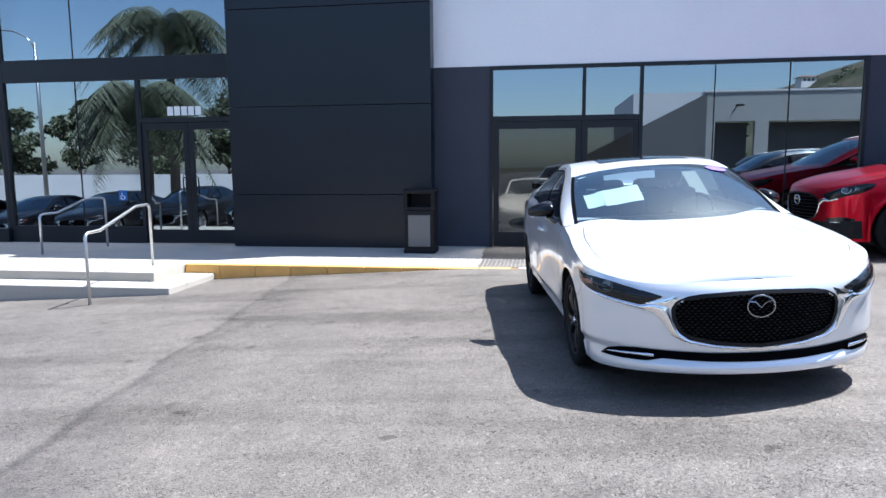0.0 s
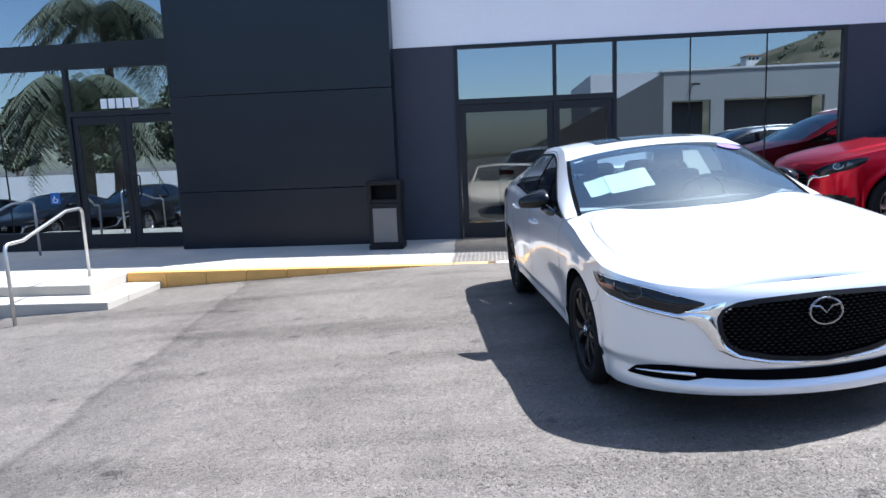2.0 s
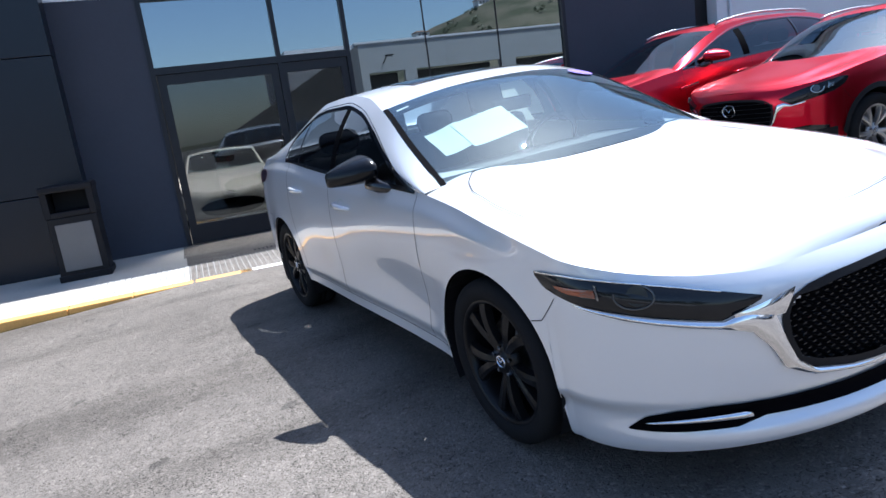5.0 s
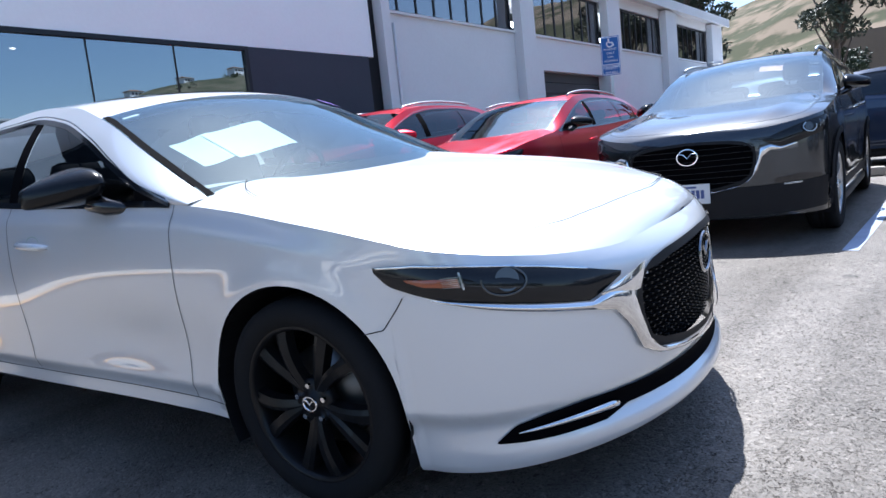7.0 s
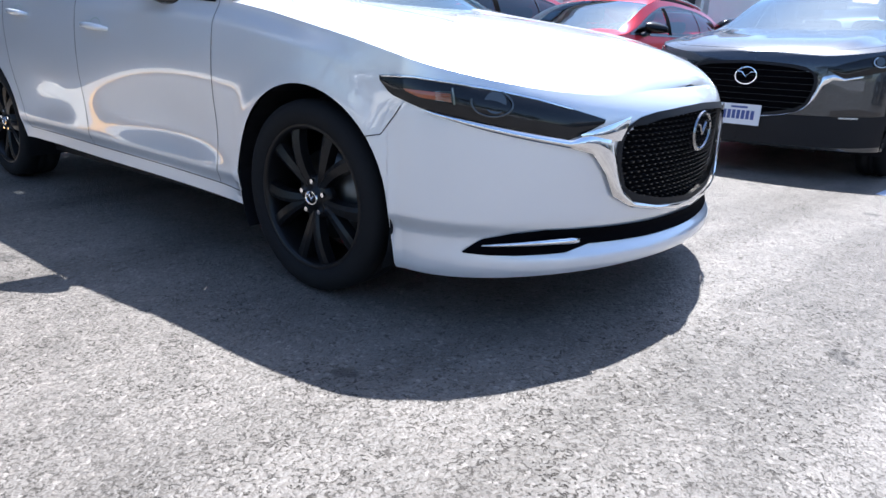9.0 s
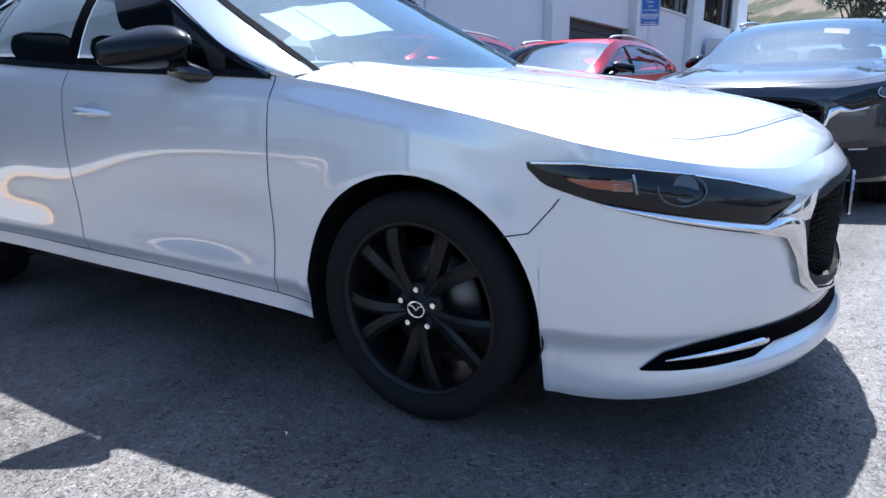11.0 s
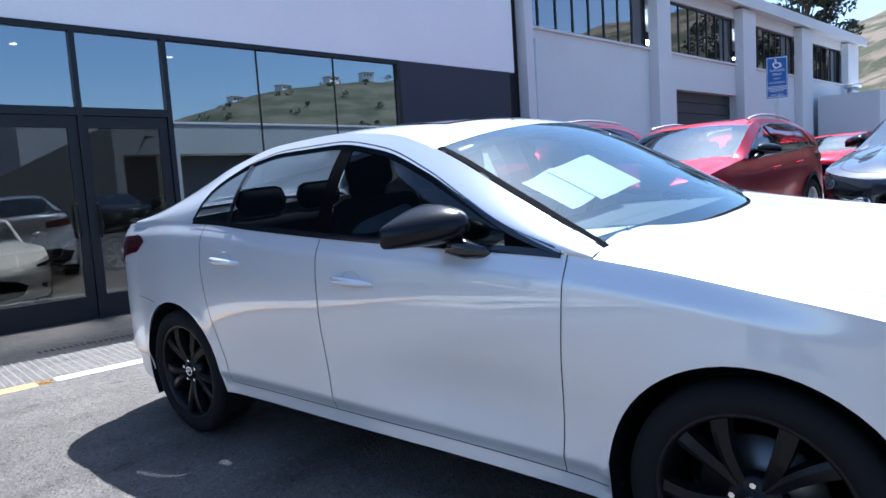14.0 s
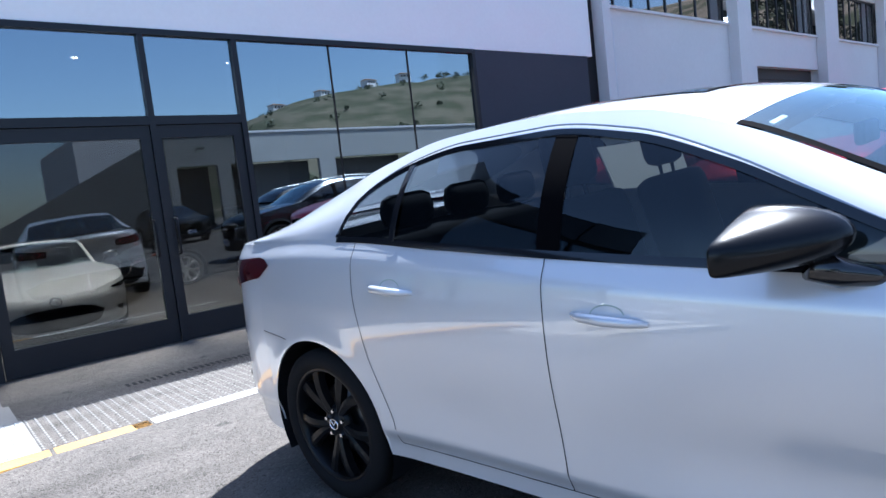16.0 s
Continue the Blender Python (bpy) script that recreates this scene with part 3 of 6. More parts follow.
part("sill", boxes((-10.28, -7.415, WALL_Y - 0.02, WALL_Y + 0.12, -0.3, 0.26)), FRAME, lobby)
door_leaf(lobby, -7.34, -6.375, -0.06, 2.29, -6.47)
door_leaf(lobby, -6.365, -5.39, -0.06, 2.29, -6.27)
side = storefront("window_3", "further dark-framed glazing at the end of the entrance front", (-14.0, -10.36), 0.2, 6.0, ((-13.93, -10.43, 3.13, 0.43),), width=0.07, seams=(-12.2,))
for x0, x1 in ((-13.93, -12.21), (-12.19, -10.43)):
    pane(side, x0, x1, 0.2, 3.13, WALL_Y + 0.03)
    pane(side, x0, x1, 3.56, 5.93, WALL_Y + 0.03)
nb = bmesh.new()
for k in range(5):
    box(nb, -6.78 + k * 0.145, -6.665 + k * 0.145, WALL_Y + 0.022, WALL_Y + 0.026, 2.43, 2.60)
part("lettering", nb, SIGN_WHITE, lobby, "row of white bars where the number stands")
isa = part("sticker", boxes((-7.93, -7.75, WALL_Y + 0.022, WALL_Y + 0.027, 0.78, 0.98)), SIGN_BLUE, lobby, "blue access sticker on the glass")
sy = bmesh.new()
tube(sy, [(-7.84 + 0.045 * math.cos(a), WALL_Y + 0.019, 0.845 + 0.045 * math.sin(a)) for a in np.linspace(2.2, 6.6, 12)], 0.008, 5)
tube(sy, [(-7.855, WALL_Y + 0.019, 0.93), (-7.85, WALL_Y + 0.019, 0.87), (-7.81, WALL_Y + 0.019, 0.87), (-7.795, WALL_Y + 0.019, 0.82)], 0.009, 5)
part("symbol", sy, SIGN_WHITE, isa)

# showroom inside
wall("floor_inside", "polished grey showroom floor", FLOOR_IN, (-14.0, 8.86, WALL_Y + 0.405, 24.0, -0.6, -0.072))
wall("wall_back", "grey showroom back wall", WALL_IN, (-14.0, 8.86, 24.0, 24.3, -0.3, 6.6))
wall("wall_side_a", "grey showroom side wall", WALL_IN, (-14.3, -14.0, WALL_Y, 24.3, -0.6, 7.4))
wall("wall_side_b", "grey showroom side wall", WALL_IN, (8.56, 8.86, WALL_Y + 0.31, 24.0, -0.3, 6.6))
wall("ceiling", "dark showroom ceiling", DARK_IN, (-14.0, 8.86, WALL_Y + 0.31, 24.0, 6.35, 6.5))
wall("roof", "flat roof of the showroom", WHITE_WALL, (-14.3, 8.86, WALL_Y + 0.31, 24.3, 6.6, 6.75))
for lx in (-8, -4, -0.6, 1.6, 4.2):
    for ly in (15.4, 17.2):
        d = thing("downlight", "small warm downlight hanging from the ceiling", "lamp", "showroom downlights", m=pose(lx, ly, 0))
        part("housing", disc(bmesh.new(), (0, 0, 4.15), (0, 0, 1), 0.07, 0.25, 12), MATTE_BLACK, d)
        part("stem", tube(bmesh.new(), [(0, 0, 4.27), (0, 0, 6.35)], 0.01, 6), MATTE_BLACK, d)
        part("bulb", disc(bmesh.new(), (0, 0, 4.02), (0, 0, 1), 0.05, 0.012, 12), DOWNLIGHT, d)
# Unseen fill lights, added to brighten the roadster and, weakly, the lobby.
for lx, share in ((-8, 0.15), (1.0, 1.0)):
    lamp = new("showroom_fill", bpy.data.lights.new("showroom_fill", "AREA"))
    lamp.data.energy, lamp.data.size, lamp.data.color = INSIDE * share, 2.0, (1.0, 0.9, 0.76)
    lamp.matrix_world = look((lx, 14.3, 5.6), (lx - 0.3, 14.4, 0))


# ---- workshop building further along ----
def workshop():
    w = thing("workshop_building", "white painted workshop with pilasters and a high band of windows", "building")
    y, zs, zt, zr = WALL_Y, 4.14, 5.42, 5.95
    for r in ((8.79, 15.0, y + 0.1, y + 0.4, -0.3, zs - 0.05), (15.0, 18.6, y + 0.1, y + 0.4, 3.25, zs - 0.05), (18.6, 29.8, y + 0.1, y + 0.4, -0.3, zs - 0.05), (8.79, 29.8, y + 0.1, y + 0.4, zt, zr - 0.2), (29.5, 29.8, y + 0.41, 26, -0.3, zr - 0.2)):
        part("wall", boxes(r), WORKSHOP_WALL, w)
    part("roof", boxes((8.79, 30.1, y - 0.25, 26.3, zr - 0.199, zr)), WORKSHOP_WALL, w)
    part("fascia", boxes((8.79, 30.15, y - 0.32, y - 0.255, zr - 0.28, zr + 0.04)), WORKSHOP_WALL, w)
    for x0, x1 in ((8.80, 9.03), (13.70, 14.33), (18.55, 19.45), (23.27, 24.3), (28.3, 29.6)):
        part("pilaster", boxes((x0, x1, y - 0.15, y + 0.099, -0.3, zr - 0.281), bevel=0.01), WORKSHOP_WALL, w)
    for x0, x1 in ((9.03, 13.70), (14.33, 18.55), (19.45, 23.27), (24.3, 28.3)):
        n = 8
        fr = part("window", boxes((x0, x1, y + 0.16, y + 0.24, zs, zs + 0.05), (x0, x1, y + 0.16, y + 0.24, zt - 0.05, zt)), FRAME, w, "dark steel window band with upright bars")
        for k in range(n + 1):
            xx = x0 + (x1 - x0) * k / n
            part("glazing_bar", boxes((xx - 0.022, xx + 0.022, y + 0.175, y + 0.225, zs + 0.051, zt - 0.051)), FRAME, fr)
        for k in range(n):
            xa, xb = x0 + (x1 - x0) * k / n + 0.023, x0 + (x1 - x0) * (k + 1) / n - 0.023
            g = part("pane", boxes((xa, xb, y + 0.195, y + 0.203, zs + 0.051, zt - 0.051)), HIGH_GLASS, fr)
            g.visible_shadow = False
        part("sill", boxes((x0, x1, y + 0.03, y + 0.155, zs - 0.05, zs - 0.001)), WORKSHOP_WALL, w)
    rd = part("roller_door", boxes((15.0, 18.6, y + 0.34, y + 0.38, -0.2, 3.28)), SHADE_DOOR, w, "dark slatted roller door")
    for k in range(12):
        part("slat", boxes((15.0, 18.6, y + 0.30, y + 0.335, -0.2 + k * 0.29, 0.08 + k * 0.29), bevel=0.01), SHADE_DOOR, rd)
    part("downpipe", tube(bmesh.new(), [(9.30, y + 0.05, -0.2), (9.30, y + 0.05, 3.9)], 0.03, 8), WORKSHOP_WALL, w, smooth=True)
    # Dark sheets added behind the panes for the gloom of the room.
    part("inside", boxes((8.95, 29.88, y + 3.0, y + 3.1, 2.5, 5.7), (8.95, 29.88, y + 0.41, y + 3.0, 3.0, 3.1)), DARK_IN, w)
    for lx in (11.2, 16.5, 21.5):
        part("strip_lamp", boxes((lx, lx + 1.6, y + 2.0, y + 2.25, 5.0, 5.07)), TUBE, w, "lit strip lamp behind the windows")
    return w


workshop()
an = thing("annex_building", "low white annex with a roof vent beside the workshop", "building")
part("wall", boxes((24.75, 40, 10.2, 12.06, -0.2, 3.45)), WORKSHOP_WALL, an)
part("vent", disc(bmesh.new(), (25.6, 11.2, 3.55), (0, 0, 1), 0.18, 0.3, 14), STEEL, an, smooth=True)
part("vent_cap", disc(bmesh.new(), (25.6, 11.2, 3.76), (0, 0, 1), 0.27, 0.13, 14), STEEL, an, smooth=True)
part("door", boxes((26.2, 28.0, 10.14, 10.199, 1.3, 2.6)), SHADE_DOOR, an)


# ---- cars ----
# Car space: x ahead from the front axle, y to the car's left, z up from the ground.
SEDAN = dict(
    wb=2.726, hub=0.325, arch=0.375, tyre=0.325, rim=0.244, tread=0.79, tyre_w=0.215,
    uf=0.40, df=0.567, ur=-3.12, dr=0.55, nr=2.7,
    width=[(0.4, 0.89), (0.0, 0.91), (-0.5, 0.905), (-1.4, 0.91), (-2.2, 0.91), (-2.726, 0.912), (-3.12, 0.885)],
    inset=[(0.14, 0.075), (0.18, 0.03), (0.22, 0.026), (0.27, 0.024), (0.298, 0.022), (0.352, 0.0), (0.45, 0.0), (0.60, 0.0), (0.72, 0.003), (0.82, 0.010), (0.92, 0.024), (1.0, 0.040), (1.12, 0.080)], shoulder=0.024,
    nose=[(0.14, -0.10), (0.17, -0.02), (0.205, 0.010), (0.226, 0.011), (0.262, -0.016), (0.29, -0.024), (0.33, -0.012), (0.42, -0.006), (0.55, 0.0), (0.62, -0.004), (0.66, -0.016), (0.70, -0.042), (0.74, -0.085), (0.82, -0.18)],
    tail=[(0.2, -0.10), (0.3, -0.02), (0.45, 0.0), (0.65, -0.03), (0.8, -0.05), (0.95, -0.03), (1.05, 0.0), (1.12, -0.04)],
    top_front=[(0, 0.716), (0.2, 0.712), (0.35, 0.702), (0.5, 0.714), (0.65, 0.738), (0.8, 0.766), (1.0, 0.80)],
    top=[(0.4, 0.80), (0.2, 0.845), (0.0, 0.882), (-0.25, 0.925), (-0.5, 0.957), (-1.0, 0.985), (-1.5, 1.015), (-2.0, 1.052), (-2.5, 1.092), (-2.8, 1.10), (-3.12, 1.09)],
    top_rear=[(0, 1.09), (0.5, 1.085), (1, 1.09)],
    bottom=[(0.94, 0.19), (0.4, 0.168), (-0.36, 0.238), (-1.5, 0.266), (-2.3, 0.278), (-3.1, 0.22), (-3.7, 0.27)],
    hood=[(0.912, 0.716), (0.902, 0.738), (0.876, 0.764), (0.82, 0.798), (0.6, 0.858), (0.4, 0.888), (0.2, 0.918), (0.0, 0.944), (-0.2, 0.966), (-0.4, 0.99), (-0.7, 1.02)],
    deck=[(-2.9, 1.115), (-3.2, 1.12), (-3.5, 1.115), (-3.75, 1.09)],
    rail_z=[(-0.40, 0.965), (-0.52, 1.026), (-0.72, 1.132), (-1.08, 1.306), (-1.35, 1.386), (-1.75, 1.422), (-2.1, 1.412), (-2.45, 1.352), (-2.8, 1.245), (-3.1, 1.15), (-3.3, 1.10)],
    rail_v=[(-0.40, 0.782), (-0.72, 0.742), (-1.08, 0.672), (-1.35, 0.620), (-1.75, 0.585), (-2.2, 0.58), (-2.6, 0.60), (-3.0, 0.655), (-3.3, 0.72)],
    mid_z=[(-0.40, 0.968), (-0.52, 1.06), (-0.72, 1.185), (-1.08, 1.375), (-1.35, 1.432), (-1.75, 1.452), (-2.1, 1.44), (-2.45, 1.385), (-2.8, 1.275), (-3.1, 1.17), (-3.3, 1.115)],
    mid_u=[(-0.40, 0.12), (-1.08, 0.09), (-1.4, 0.03), (-2.0, 0.0), (-2.45, -0.06), (-3.3, -0.06)],
    dlo=[(-0.50, 0.962), (-0.70, 1.035), (-0.886, 1.125), (-1.07, 1.215), (-1.35, 1.315), (-1.67, 1.362), (-2.0, 1.362), (-2.22, 1.335), (-2.4, 1.28), (-2.5, 1.215), (-2.56, 1.10)],
    glass_u=(-0.50, -2.56), screen=(-0.40, -1.08), back=(-2.42, -3.2), pillar=(-1.53, -1.61), rear_split=-2.24,
    doors=(-0.48, -1.53, -2.44),
)
SUV = dict(
    wb=2.70, hub=0.355, arch=0.405, tyre=0.355, rim=0.245, tread=0.80, tyre_w=0.225,
    uf=0.42, df=0.47, ur=-3.05, dr=0.57, nr=3.2,
    width=[(0.42, 0.89), (0.0, 0.915), (-0.5, 0.905), (-1.4, 0.91), (-2.2, 0.91), (-2.7, 0.915), (-3.05, 0.885)],
    inset=[(0.16, 0.07), (0.22, 0.02), (0.30, 0.015), (0.5, 0.0), (0.75, 0.0), (0.88, 0.006), (0.98, 0.022), (1.08, 0.045), (1.2, 0.07)],
    nose=[(0.16, -0.10), (0.22, -0.02), (0.3, -0.005), (0.45, 0.0), (0.7, 0.005), (0.80, -0.005), (0.86, -0.03), (0.92, -0.08), (0.98, -0.14)],
    tail=[(0.2, -0.06), (0.35, 0.0), (0.6, 0.0), (0.75, -0.04), (1.0, -0.05), (1.2, -0.10)],
    top_front=[(0, 0.875), (0.35, 0.87), (0.6, 0.90), (0.8, 0.93), (1.0, 0.955)],
    top=[(0.42, 0.955), (0.2, 0.99), (0.0, 1.015), (-0.25, 1.045), (-0.5, 1.065), (-1.0, 1.075), (-1.5, 1.085), (-2.0, 1.10), (-2.6, 1.13), (-3.05, 1.14)],
    top_rear=[(0, 1.14), (1, 1.12)],
    bottom=[(0.9, 0.22), (0.4, 0.22), (-0.4, 0.25), (-2.3, 0.26), (-3.1, 0.27), (-3.65, 0.3)],
    hood=[(0.865, 0.875), (0.80, 0.912), (0.6, 0.975), (0.4, 1.01), (0.2, 1.04), (0.0, 1.065), (-0.3, 1.10), (-0.7, 1.125)],
    deck=[(-3.0, 1.15), (-3.7, 1.15)],
    rail_z=[(-0.42, 1.075), (-0.75, 1.2388), (-1.1, 1.3984), (-1.45, 1.495), (-1.9, 1.516), (-2.4, 1.4992), (-2.85, 1.4614), (-3.15, 1.3816), (-3.4, 1.222), (-3.5, 1.138)],
    rail_v=[(-0.42, 0.76), (-0.75, 0.73), (-1.1, 0.685), (-1.45, 0.65), (-1.9, 0.635), (-2.4, 0.63), (-2.9, 0.64), (-3.3, 0.70), (-3.5, 0.75)],
    mid_z=[(-0.42, 1.096), (-0.75, 1.2724), (-1.1, 1.4446), (-1.45, 1.5328), (-1.9, 1.558), (-2.4, 1.5454), (-2.85, 1.5034), (-3.15, 1.4152), (-3.4, 1.2472), (-3.5, 1.1548)],
    mid_u=[(-0.42, 0.14), (-1.2, 0.10), (-1.6, 0.03), (-2.4, 0.0), (-2.9, -0.06), (-3.5, -0.08)],
    dlo=[(-0.52, 1.065), (-0.72, 1.138), (-0.95, 1.2388), (-1.2, 1.3354), (-1.5, 1.4194), (-1.9, 1.453), (-2.4, 1.4404), (-2.75, 1.39), (-2.95, 1.3228), (-3.08, 1.138)],
    glass_u=(-0.52, -3.08), screen=(-0.42, -1.22), back=(-2.9, -3.45), pillar=(-1.47, -1.57), rear_split=-2.42,
    doors=(-0.50, -1.52, -2.42),
)


def text(body, size, where, parent, material):
    """Lettering as a flat mesh; where: the pose of the text's middle."""
    fc = bpy.data.curves.new("lettering", "FONT")
    fc.body, fc.size, fc.align_x, fc.align_y, fc.extrude = body, size, "CENTER", "CENTER", 0.0008
    tmp = new("lettering", fc)
    me = bpy.data.meshes.new_from_object(tmp.evaluated_get(bpy.context.evaluated_depsgraph_get()))
    bpy.data.objects.remove(tmp)
    me.materials.clear()
    me.materials.append(material)
    return put("lettering", me, parent, m=where)


class Body:
    """The outer skin of a car as functions of place along its outline and height."""

    def __init__(self, spec):
        self.s = spec
        self.c = {k: curve(v) for k, v in spec.items() if isinstance(v, list)}
        self.side_len = spec["uf"] - spec["ur"]

    def skin(self, p, z):
        """p: 0 nose to 1 along the front, then metres along the side, then 1 more round the tail."""
        s = self.s
        p, z = np.broadcast_arrays(np.asarray(p, float), np.asarray(z, float))
        th = np.clip(p, 0, 1) * math.pi / 2
        us = np.clip(s["uf"] - (p - 1), s["ur"], s["uf"])
        tr = np.clip(p - 1 - self.side_len, 0, 1) * math.pi / 2
        c, sn = np.cos(th), np.sin(th)
        cr, sr = np.cos(tr), np.sin(tr)
        front, rear = p < 1, p > 1 + self.side_len
        rise = 0.036 * smooth(-0.2, -2.2, us) * smooth(0.62, 0.42, z) * ("shoulder" in s)
        w = self.c["width"](us) - self.c["inset"](z - rise)
        # door skins draw in between the wheels, arches stand proud
        zc = s["hub"] / 0.325
        if "shoulder" in s:
            w = w - 0.040 * np.exp(-(((us + 0.86) / 0.50) ** 2)) * np.exp(-(((z - 0.475) / 0.16) ** 2)) - 0.015 * np.exp(-(((us + 1.95) / 0.3) ** 2)) * np.exp(-(((z - 0.49) / 0.14) ** 2))
            # shoulder that turns in below the windows
            w = w - s["shoulder"] * smooth(0.08, 0.0, self.c["top"](us) - z) * smooth(0.35, -0.2, us)
        else:
            w = w - (0.027 * np.exp(-(((us + 1.05) / 0.5) ** 2)) + 0.026 * np.exp(-(((us + 1.95) / 0.3) ** 2))) * np.exp(-(((z - (0.44 + 0.05 * smooth(-1.0, -2.0, us)) * zc) / 0.14) ** 2))
            w = w - 0.010 * smooth(0.375, 0.318, z) * smooth(0.268, 0.292, z) * smooth(-0.25, -0.5, us) * smooth(-s["wb"] + 0.2, -s["wb"] + 0.5, us)
        for a in (0.0, -s["wb"]):
            r = np.hypot(us - a, z - s["hub"])
            w = w + (0.006 if "shoulder" in s else 0.010) * np.exp(-(((r - s["arch"]) / 0.055) ** 2)) * (~front) * (~rear)
        u = np.where(front, s["uf"] + (s["df"] + self.c["nose"](z)) * c, np.where(rear, s["ur"] - (s["dr"] + self.c["tail"](z)) * sr ** (2 / s["nr"]), us))
        v = np.where(front, w * sn, np.where(rear, w * cr ** (2 / s["nr"]), w))
        return np.stack([u, v, z], -1)

    def top_z(self, p):
        s = self.s
        p = np.asarray(p, float)
        return np.where(p < 1, self.c["top_front"](np.clip(p, 0, 1)), np.where(p > 1 + self.side_len, self.c["top_rear"](np.clip(p - 1 - self.side_len, 0, 1)), self.c["top"](s["uf"] - (p - 1))))

    def bottom_z(self, p):
        s = self.s
        u = self.skin(p, np.full(np.shape(p), 0.4))[..., 0]
        z = self.c["bottom"](u)
        for a in (0.0, -s["wb"]):
            d = np.abs(u - a)
            z = np.where(d < s["arch"], np.maximum(z, s["hub"] + np.sqrt(np.maximum(s["arch"] ** 2 - d**2, 0))), z)
        return z

    def p_of(self, u):
        return 1 + self.s["uf"] - np.asarray(u, float)

    def columns(self):
        s, a, w = self.s, self.s["arch"], self.s["wb"]
        ang = np.linspace(0, math.pi, 29)
        us = [np.linspace(s["uf"], a + 0.002, 3)]
        us += [a * np.cos(ang)]
        us += [np.linspace(-a - 0.002, -w + a + 0.002, 46)]
        us += [-w + a * np.cos(ang)]
        us += [np.linspace(-w - a - 0.002, s["ur"], 3)]
        us = np.concatenate([np.concatenate(us), s["doors"][:2]])
        us = np.array(sorted(set(us.round(5)), reverse=True))
        return np.concatenate([np.linspace(0, 1, 70)[:-1], self.p_of(us), 1 + self.side_len + np.linspace(0, 1, 26)[1:]])

    def rows(self, p, n=56):
        h = np.linspace(0, 1, n) ** 0.95
        zb, zt = self.bottom_z(p), self.top_z(p)
        return zb[:, None] + (zt - zb)[:, None] * h[None]

    def hood_pt(self, u, f):
        """A point on the bonnet at u, f from the edge (1) to the middle (0)."""
        u, f = np.broadcast_arrays(np.asarray(u, float), np.asarray(f, float))
        s = self.s
        pf = np.linspace(0, 1, 200)
        uf = self.skin(pf, self.top_z(pf))[:, 0]
        p = np.where(u < s["uf"], self.p_of(u), np.interp(-u, -uf, pf))
        e = self.skin(p, self.top_z(p))
        # a raised middle that drops to a valley at the shut line, then a flat shoulder
        af = np.abs(f)
        fall = np.interp(af, [0, 0.2, 0.4, 0.58, 0.66, 0.72, 0.77, 0.82, 0.89, 0.95, 1.0], [0, 0.02, 0.07, 0.15, 0.24, 0.42, 0.58, 0.64, 0.67, 0.81, 1.0])
        k = smooth(0.72, 0.35, u)
        fall = fall * k + af**2.3 * (1 - k)
        kr = smooth(0.05, -0.42, u)
        fall = fall * (1 - kr) + np.clip((af - 0.74) / 0.26, 0, 1) ** 1.4 * kr
        z = e[..., 2] + (np.maximum(self.c["hood"](e[..., 0]), e[..., 2]) - e[..., 2]) * (1 - fall)
        z = z + k * 0.006 * np.exp(-(((af - 0.62) / 0.09) ** 2))
        return np.stack([e[..., 0], e[..., 1] * f, z], -1)

    def side_glass(self, u, s):
        """From the belt (0) to the roof rail (1)."""
        u, s = np.broadcast_arrays(np.asarray(u, float), np.asarray(s, float))
        b = self.skin(self.p_of(u), self.c["top"](u))
        r = np.stack([u, self.c["rail_v"](u), self.c["rail_z"](u)], -1)
        q = b + (r - b) * s[..., None]
        q[..., 1] += 0.035 * np.sin(s * math.pi)
        return q

    def dlo_s(self, u):
        zb, zr = self.c["top"](u), self.c["rail_z"](u)
        return np.clip((self.c["dlo"](u) - zb) / np.maximum(zr - zb, 0.02), 0.004, 0.93)

    def canopy(self, u, f):
        """Over the roof at station u, f from -1 (right rail) to 1 (left rail)."""
        u, f = np.broadcast_arrays(np.asarray(u, float), np.asarray(f, float))
        k = 1 - f**2
        x = u + self.c["mid_u"](u) * k
        z = self.c["rail_z"](u) + (self.c["mid_z"](u) - self.c["rail_z"](u)) * (1 - np.abs(f) ** 2.4)
        return np.stack([x, self.c["rail_v"](u) * f, z], -1)


def side_of(P, s):
    P = np.array(P)
    P[..., 1] *= s
    return P


def lift(P, d):
    """A sheet moved outward along its own normals."""
    P = np.asarray(P)
    a, b = np.gradient(P, axis=0), np.gradient(P, axis=1)
    n = np.cross(a, b)
    n /= np.maximum(np.linalg.norm(n, axis=-1, keepdims=True), 1e-9)
    return P + n * d


def ribbon(name, pts, normals, width, material, parent, off=0.0015, label=""):
    """A narrow strip along a line on the skin."""
    pts, n = np.asarray(pts, float), np.asarray(normals, float)
    t = np.gradient(pts, axis=0)
    side = np.cross(n, t)
    side /= np.maximum(np.linalg.norm(side, axis=1, keepdims=True), 1e-9)
    P = np.stack([pts + n * off - side * width / 2, pts + n * (off + 0.0008), pts + n * off + side * width / 2], 1)
    return put(name, grid_mesh(name, P, material), parent, label)


